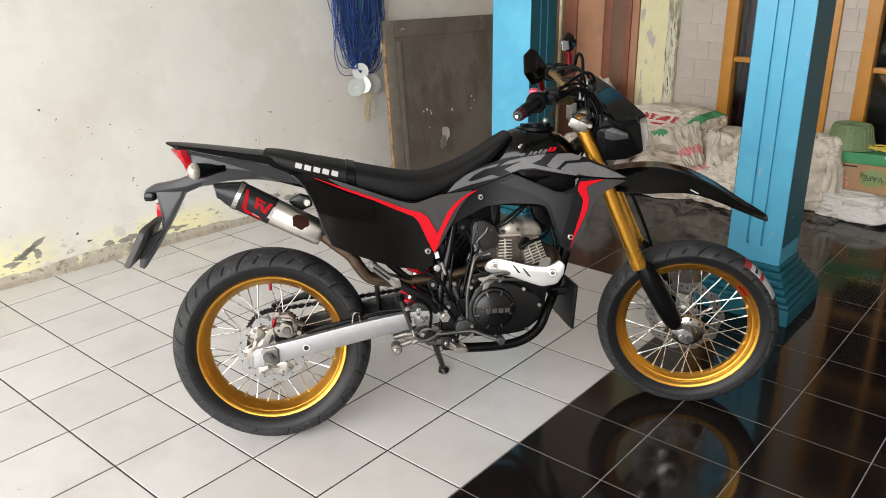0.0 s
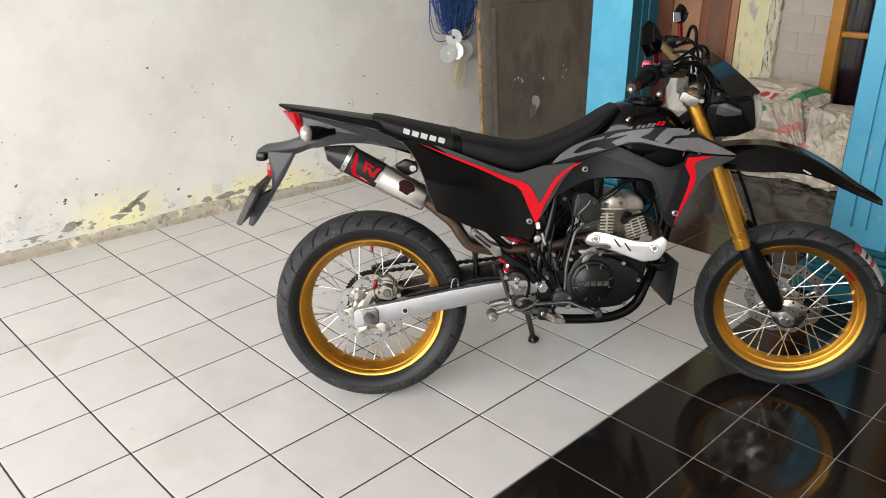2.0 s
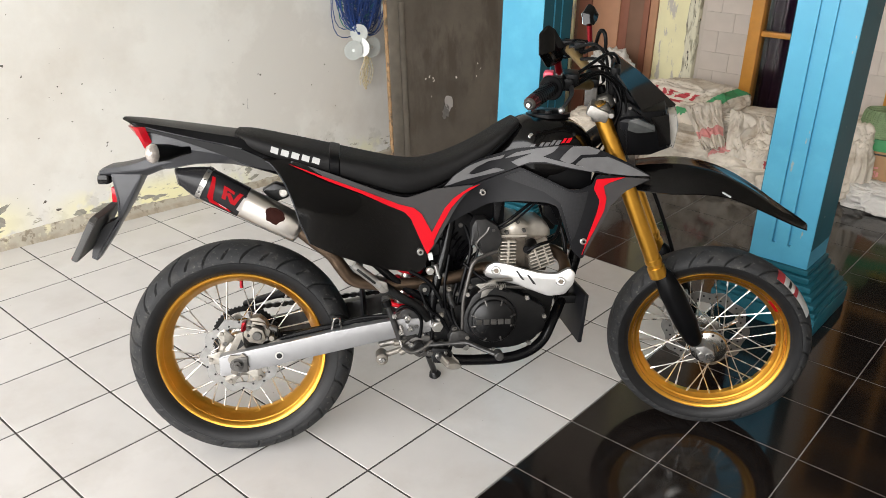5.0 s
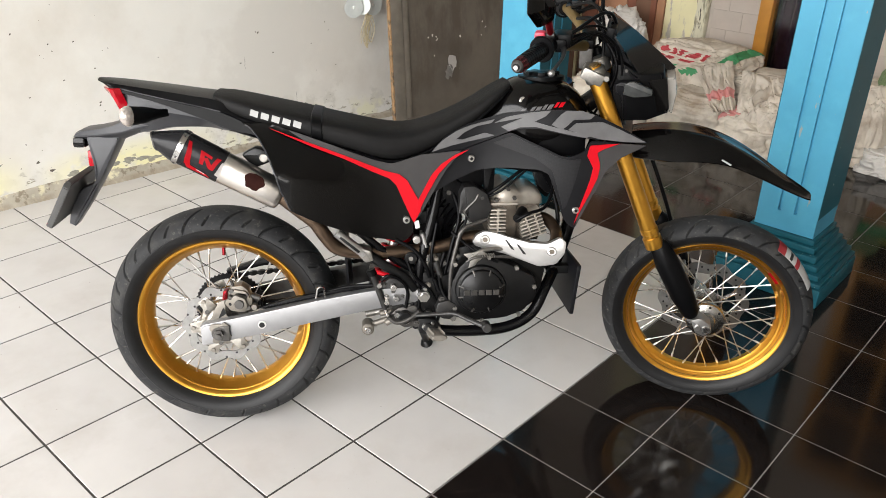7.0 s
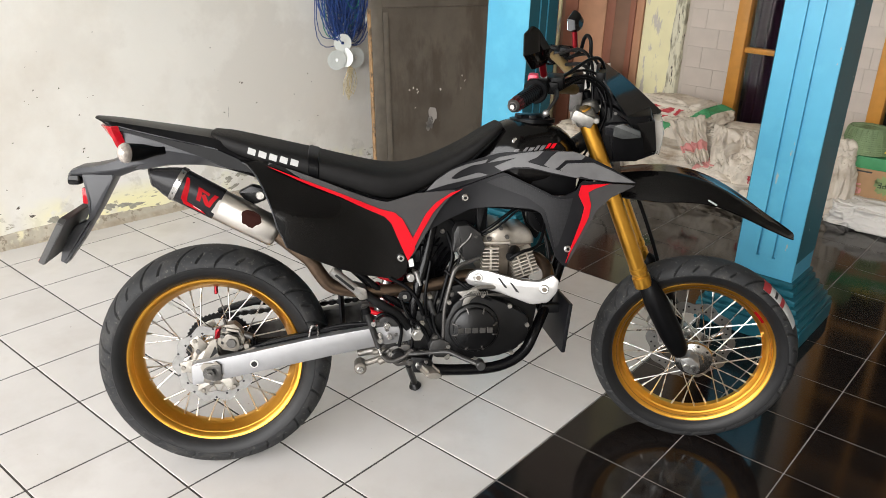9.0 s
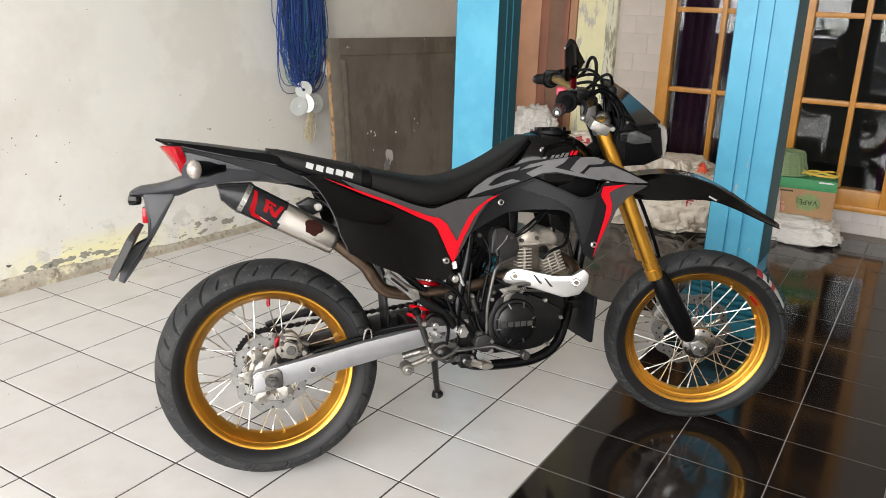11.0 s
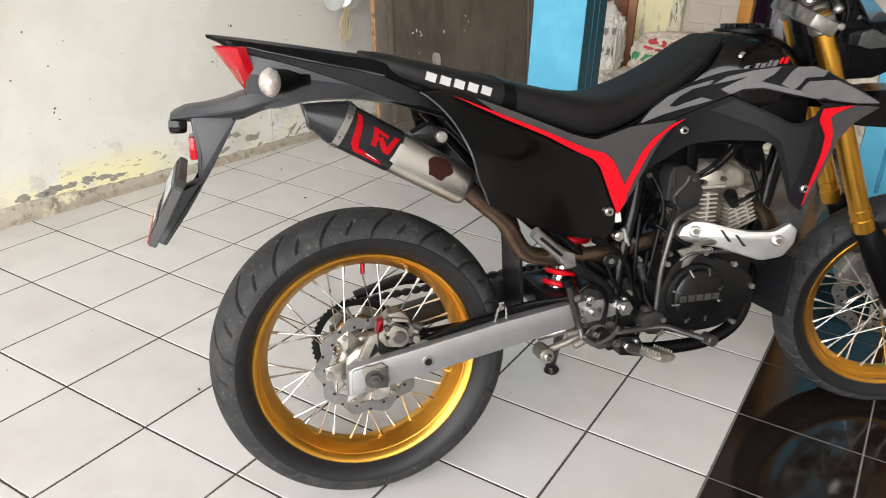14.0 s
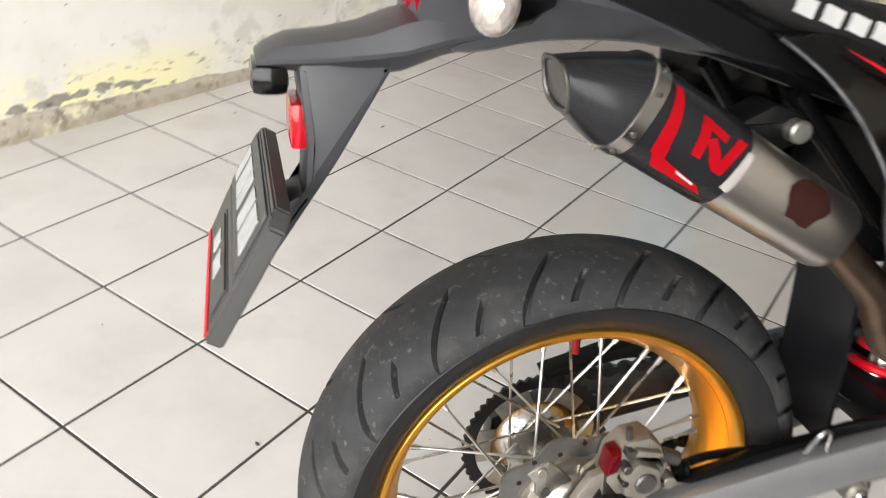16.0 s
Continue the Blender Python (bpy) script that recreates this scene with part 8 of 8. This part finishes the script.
# Loose wiring and small bits round the engine.
for pts, r in (
    ([(0.62, -0.06, 0.69), (0.64, -0.10, 0.62), (0.62, -0.115, 0.54), (0.60, -0.12, 0.46)], 0.007),
    ([(0.64, -0.05, 0.70), (0.66, -0.11, 0.63), (0.635, -0.125, 0.54), (0.625, -0.12, 0.42), (0.61, -0.12, 0.35)], 0.005),
    ([(0.70, -0.09, 0.66), (0.74, -0.115, 0.695), (0.80, -0.10, 0.735), (0.86, -0.06, 0.76)], 0.006),
    ([(0.69, -0.09, 0.655), (0.75, -0.12, 0.69), (0.82, -0.11, 0.745)], 0.004),
    ([(0.58, -0.11, 0.60), (0.565, -0.128, 0.52), (0.57, -0.125, 0.45), (0.60, -0.12, 0.40)], 0.006),
    ([(0.50, -0.11, 0.46), (0.53, -0.125, 0.40), (0.525, -0.128, 0.34)], 0.006),
    ([(0.905, -0.02, 0.68), (0.92, -0.05, 0.60), (0.915, -0.06, 0.50), (0.90, -0.05, 0.44)], 0.008),
):
    bar_of("hose", pts, 0.75 * r, BLACK, "black hose")
part("regulator", box(bmesh.new(), 0.555, 0.60, -0.095, -0.06, 0.59, 0.64, 0.004), BLACK, bike, "black connector block", smooth=30)
part("battery_tray", box(bmesh.new(), 0.30, 0.56, -0.085, 0.085, 0.62, 0.76, 0.015), BLACK, bike, "black air box", smooth=40)
# Black box added behind the duct opening; its colour gives the dark inside.
part("duct_dark_fill", box(bmesh.new(), 0.84, 0.97, -0.115, 0.115, 0.775, 0.86, 0.01), BLACK, bike, "black box added to make the duct's opening dark", smooth=30)
part("fuel_tap_block", slab([(0.600, 0.690), (0.615, 0.752), (0.700, 0.760), (0.725, 0.735), (0.712, 0.690), (0.68, 0.66)], -0.060, 0.060, 0.010, 0.08), BLACK, bike, "black inner frame cover", smooth=40)
part("tank_underside", slab([(0.70, 0.742), (0.72, 0.775), (0.90, 0.785), (0.93, 0.745), (0.88, 0.722), (0.78, 0.735)], -0.085, 0.085, 0.010, 0.08), BLACK, bike, "black underside of the tank", smooth=40)
part("white_tab", slab([(0.519, 0.606), (0.532, 0.610), (0.536, 0.588), (0.523, 0.586)], -0.112, -0.105, 0.002), WHITE_FILM, bike, "small white tab", smooth=30)

for x, y, z, r, mat in ((0.462, -0.141, 0.430, 0.006, STEEL), (0.512, -0.128, 0.455, 0.007, WORN), (0.556, -0.126, 0.348, 0.008, STEEL), (0.595, -0.152, 0.362, 0.009, STEEL), (0.592, -0.150, 0.395, 0.006, WORN), (0.622, -0.158, 0.345, 0.006, STEEL), (0.575, -0.126, 0.440, 0.006, STEEL), (0.525, -0.130, 0.560, 0.007, STEEL)):
    part("bolt", cyl(cyl(bmesh.new(), (x, y, z), (x, y + 0.02, z), r, seg=6), (x, y + 0.004, z), (x, y + 0.02, z), r * 1.5, seg=14), mat, bike)
for pts, r, mat in (
    ([(0.500, -0.125, 0.500), (0.520, -0.134, 0.455), (0.560, -0.132, 0.420), (0.585, -0.130, 0.360), (0.580, -0.130, 0.325)], 0.0042, BLACK),
    ([(0.600, -0.118, 0.520), (0.585, -0.132, 0.470), (0.592, -0.136, 0.420), (0.612, -0.150, 0.385)], 0.0050, BLACK),
    ([(0.430, -0.146, 0.455), (0.450, -0.150, 0.470), (0.480, -0.142, 0.455), (0.500, -0.135, 0.420), (0.495, -0.132, 0.370)], 0.0048, BLACK),
    ([(0.470, -0.118, 0.560), (0.520, -0.126, 0.530), (0.548, -0.130, 0.490), (0.560, -0.128, 0.455)], 0.0055, BLACK),
    ([(0.445, -0.148, 0.352), (0.47, -0.150, 0.335), (0.505, -0.148, 0.345), (0.530, -0.140, 0.362)], 0.0060, WORN),
    ([(0.620, -0.110, 0.575), (0.660, -0.140, 0.545), (0.700, -0.150, 0.520), (0.740, -0.150, 0.500)], 0.0045, BLACK),
    ([(0.655, -0.155, 0.505), (0.68, -0.162, 0.520), (0.75, -0.150, 0.515), (0.80, -0.135, 0.505)], 0.0038, WORN),
):
    bar_of("cable", pts, r, mat, "thin black cable" if mat is BLACK else "worn metal rod")
part("linkage_plate", slab([(0.445, 0.345), (0.475, 0.37), (0.52, 0.375), (0.545, 0.350), (0.53, 0.315), (0.49, 0.31)], -0.130, -0.112, 0.004), WORN, bike, "worn linkage plate", smooth=30)
part("spring_cap", cyl(bmesh.new(), (0.468, -0.020, 0.575), (0.505, -0.015, 0.60), 0.034, seg=20, rim=0.003), RED_METAL, bike, "red spring cap")

# Clamps, bolt heads and ties in the dark space between the frame and the engine.
for x, y, z, r, mat in ((0.436, -0.130, 0.438, 0.0062, WORN), (0.441, -0.131, 0.402, 0.0066, STEEL), (0.462, -0.128, 0.418, 0.0050, WORN), (0.476, -0.122, 0.392, 0.0056, WORN), (0.452, -0.128, 0.372, 0.0052, WORN), (0.586, -0.126, 0.470, 0.0050, WORN), (0.578, -0.122, 0.505, 0.0046, CALIPER), (0.566, -0.120, 0.545, 0.0052, WORN), (0.600, -0.118, 0.492, 0.0060, WORN), (0.632, -0.150, 0.520, 0.0052, WORN), (0.505, -0.120, 0.372, 0.0056, STEEL), (0.522, -0.150, 0.330, 0.0070, WORN), (0.560, -0.148, 0.306, 0.0062, WORN), (0.536, -0.112, 0.468, 0.0050, WORN), (0.556, -0.128, 0.432, 0.0058, CALIPER)):
    part("bolt", cyl(cyl(bmesh.new(), (x, y - 0.006, z), (x, y + 0.02, z), r, seg=6), (x, y, z), (x, y + 0.02, z), r * 1.35, seg=14), mat, bike)
for a, b, r, mat in (((0.575, -0.128, 0.500), (0.590, -0.130, 0.455), 0.0085, ENGINE_WORN), ((0.572, -0.126, 0.450), (0.585, -0.128, 0.415), 0.0070, BLACK), ((0.470, -0.120, 0.468), (0.492, -0.122, 0.452), 0.0100, ENGINE_WORN), ((0.540, -0.114, 0.575), (0.552, -0.116, 0.535), 0.0068, ALU), ((0.530, -0.116, 0.520), (0.540, -0.118, 0.490), 0.0050, ALU), ((0.440, -0.110, 0.318), (0.470, -0.112, 0.332), 0.0090, CALIPER), ((0.425, -0.105, 0.345), (0.470, -0.108, 0.352), 0.0080, CALIPER)):
    part("clamp", cyl(bmesh.new(), a, b, r, seg=12, rim=0.002), mat, bike, smooth=40)
for k in range(7):
    z = 0.640 - 0.012 * k
    part("bellows_rib", lathe(bmesh.new(), [(0.026, -0.003), (0.033, 0.0), (0.026, 0.003)], 20), BLACK, bike, "ribbed black intake bellows").matrix_local = Matrix.Translation((0.585 + 0.010 * k, -0.070, z)) @ Matrix.Rotation(radians(60), 4, "Z") @ Matrix.Rotation(radians(25), 4, "X")

# More cables and blocks at the bars.
for pts, r in (
    ([(0.93, -0.17, 1.105), (0.99, -0.10, 1.122), (1.040, -0.06, 1.105), (1.070, -0.07, 1.040), (1.080, -0.075, 0.960)], 0.0034),
    ([(0.94, -0.16, 1.100), (1.00, -0.09, 1.105), (1.045, -0.085, 1.075), (1.070, -0.095, 1.020), (1.050, -0.09, 0.940)], 0.0042),
    ([(0.93, 0.16, 1.12), (0.985, 0.06, 1.150), (1.02, 0.00, 1.130), (1.03, -0.04, 1.070), (1.035, -0.06, 0.980)], 0.0045),
    ([(0.95, 0.10, 1.10), (1.00, 0.02, 1.115), (1.035, -0.03, 1.080), (1.045, -0.05, 1.00)], 0.0050),
):
    bar_of("cable", pts, r, BLACK, "black control cable", hbar, 8, turn=True)
sp("brake_master", box(bmesh.new(), 0.915, 0.960, -0.215, -0.150, 1.095, 1.125, 0.007), BLACK, hbar, "black brake master cylinder", smooth=30)
lock = sp("ignition_lock", cyl(bmesh.new(), (1.010, 0.0, 1.052), (1.022, 0.0, 1.022), 0.017, seg=20, rim=0.003), BLACK, bike, "black ignition lock")
sp("key", slab([(1.012, 1.052), (1.018, 1.056), (1.030, 1.075), (1.036, 1.060), (1.026, 1.046)], -0.010, -0.007, 0.0008, 0.08), HEAD, lock, "brassy key in the lock", smooth=30)
sp("clamp_hub", cyl(bmesh.new(), (1.020, -0.045, 1.035), (1.033, -0.045, 1.000), 0.024, 0.026, 24, 0.004), CAST, top, "cast clamp hub", smooth=40)
sp("bar_pad", box(bmesh.new(), 0.972, 1.002, -0.055, 0.055, 1.070, 1.095, 0.008), BLACK, hbar, "black bar clamp cover", smooth=40)
part("air_box_snorkel", slab([(0.50, 0.575), (0.52, 0.70), (0.63, 0.715), (0.66, 0.69), (0.65, 0.60), (0.58, 0.56)], -0.075, 0.075, 0.012, 0.06), BLACK, bike, "black air box snorkel", smooth=40)
for x, y, z, r in ((0.530, -0.079, 0.640, 0.007), (0.600, -0.079, 0.600, 0.006), (0.615, -0.079, 0.675, 0.007)):
    part("hose_clamp", cyl(bmesh.new(), (x, y, z), (x, y + 0.012, z), r, seg=12, rim=0.001), WORN, bike)


# ---------------------------------------------------------------- pieces: wall tiles, then floor tiles
def tile_mesh(name, w, d, h, bevel, mat):
    """A flat tile with its face up, its edges eased."""
    bm = bmesh.new()
    lo = [bm.verts.new((x * w / 2, y * d / 2, -h)) for x, y in ((-1, -1), (1, -1), (1, 1), (-1, 1))]
    mi = [bm.verts.new((x * w / 2, y * d / 2, -bevel)) for x, y in ((-1, -1), (1, -1), (1, 1), (-1, 1))]
    hi = [bm.verts.new((x * (w / 2 - bevel), y * (d / 2 - bevel), 0)) for x, y in ((-1, -1), (1, -1), (1, 1), (-1, 1))]
    for a, b in ((lo, mi), (mi, hi)):
        for i in range(4):
            bm.faces.new((a[i], a[(i + 1) % 4], b[(i + 1) % 4], b[i]))
    bm.faces.new(hi)
    me = bpy.data.meshes.new(name)
    bm.to_mesh(me)
    bm.free()
    me.materials.append(mat)
    return me


UPRIGHT = Matrix.Rotation(radians(90), 4, "X")
rng = random.Random(12)
made = {}


def wall_piece(name, x0, x1, z0, z1, mat, gap=0.0010):
    key = (name, round(x1 - x0, 3), round(z1 - z0, 3))
    if key not in made:
        made[key] = tile_mesh(name, x1 - x0 - gap, z1 - z0 - gap, 0.006, 0.0012, mat)
    o = new(name, made[key])
    o.parent = house_wall
    o.matrix_local = Matrix.Translation(((x0 + x1) / 2, WALL_Y - 0.003 - 0.001 * rng.random(), (z0 + z1) / 2)) @ UPRIGHT


for (x0, x1), z_end in (((-1.12, -0.832), 1.5), ((-0.138, -0.002), 1.5)):
    z, k = 0.16, 0
    while z < z_end:
        h = (0.115, 0.13, 0.115)[k % 3]
        cuts = [x0, x0 + (0.19 if k % 2 else 0.10), x1] if x1 - x0 > 0.2 else ([x0, x0 + 0.07 + 0.02 * (k % 2), x1] if k % 3 else [x0, x1])
        for a, b in zip(cuts, cuts[1:]):
            wall_piece("wall_tile", a, b, z, z + h, WALL_TILE)
        z += h
        k += 1
for row, (z0, z1) in enumerate(((0.002, 0.073), (0.073, 0.144))):
    x = -2.2 + 0.05 * row
    while x < 1.6:
        w = 0.11 if (int(x * 100) + row) % 3 else 0.145
        wall_piece("plinth_tile", x, x + w, z0, z1, PLINTH_TILE)
        x += w

SIZE, STEP_Y = 0.3, 1.43
part("pale_bed", box(bmesh.new(), 0.0, 2.58, -3.38, 3.448, -0.01, -0.0010), PALE_GROUT, floor, "pale joints between the black tiles", smooth=0)
part("pale_bed", box(bmesh.new(), -1.2, -0.001, STEP_Y, 3.448, -0.01, -0.0010), PALE_GROUT, floor, "pale joints between the black tiles", smooth=0)
white = tile_mesh("tile", SIZE - 0.0060, SIZE - 0.0060, 0.006, 0.0012, WHITE_TILE)
cut = tile_mesh("tile", SIZE - 0.0060, STEP_Y - 1.2 - 0.0060, 0.006, 0.0012, WHITE_TILE)
black = tile_mesh("tile", SIZE - 0.0034, SIZE - 0.0034, 0.006, 0.0010, BLACK_TILE)


def lay(mesh, x, y):
    o = new("tile", mesh)
    o.parent = floor
    o.matrix_local = Matrix.Translation((x, y, 0.0003 * (rng.random() - 0.5))) @ pose(0, 0, 0, 0.08 * (rng.random() - 0.5), 0.08 * (rng.random() - 0.5), 0)


for i in range(-9, 0):
    for j in range(-8, 4):
        lay(white, (i + 0.5) * SIZE, (j + 0.5) * SIZE)
    if i < -4:
        for j in range(4, 11):
            lay(white, (i + 0.5) * SIZE, (j + 0.5) * SIZE)
    else:
        lay(cut, (i + 0.5) * SIZE, (1.2 + STEP_Y) / 2)
        for j in range(6):
            lay(black, (i + 0.5) * SIZE, STEP_Y + (j + 0.5) * SIZE)
near = {(i, j) for i in range(0, 5) for j in range(-8, 11)}
for i, j in sorted(near):
    lay(black, (i + 0.5) * SIZE, (j + 0.5) * SIZE)
# The black tiles further off are joined.
bm = bmesh.new()
h = SIZE / 2 - 0.0017
for i in range(0, 8):
    for j in range(-11, 11):
        if (i, j) not in near:
            x, y = (i + 0.5) * SIZE, (j + 0.5) * SIZE
            box(bm, x - h, x + h, y - h, y + h, -0.0015, 0.0)
tagged(part("far_tile", bm, BLACK_TILE, floor, "black polished floor tiles", smooth=0), kind="stuff")
bm = bmesh.new()
for i in range(-9, 0):
    for j in range(-11, -8):
        x, y = (i + 0.5) * SIZE, (j + 0.5) * SIZE
        box(bm, x - h, x + h, y - h, y + h, -0.003, 0.0)
tagged(part("far_tile", bm, WHITE_TILE, floor, "white glazed floor tiles", smooth=0), kind="stuff")
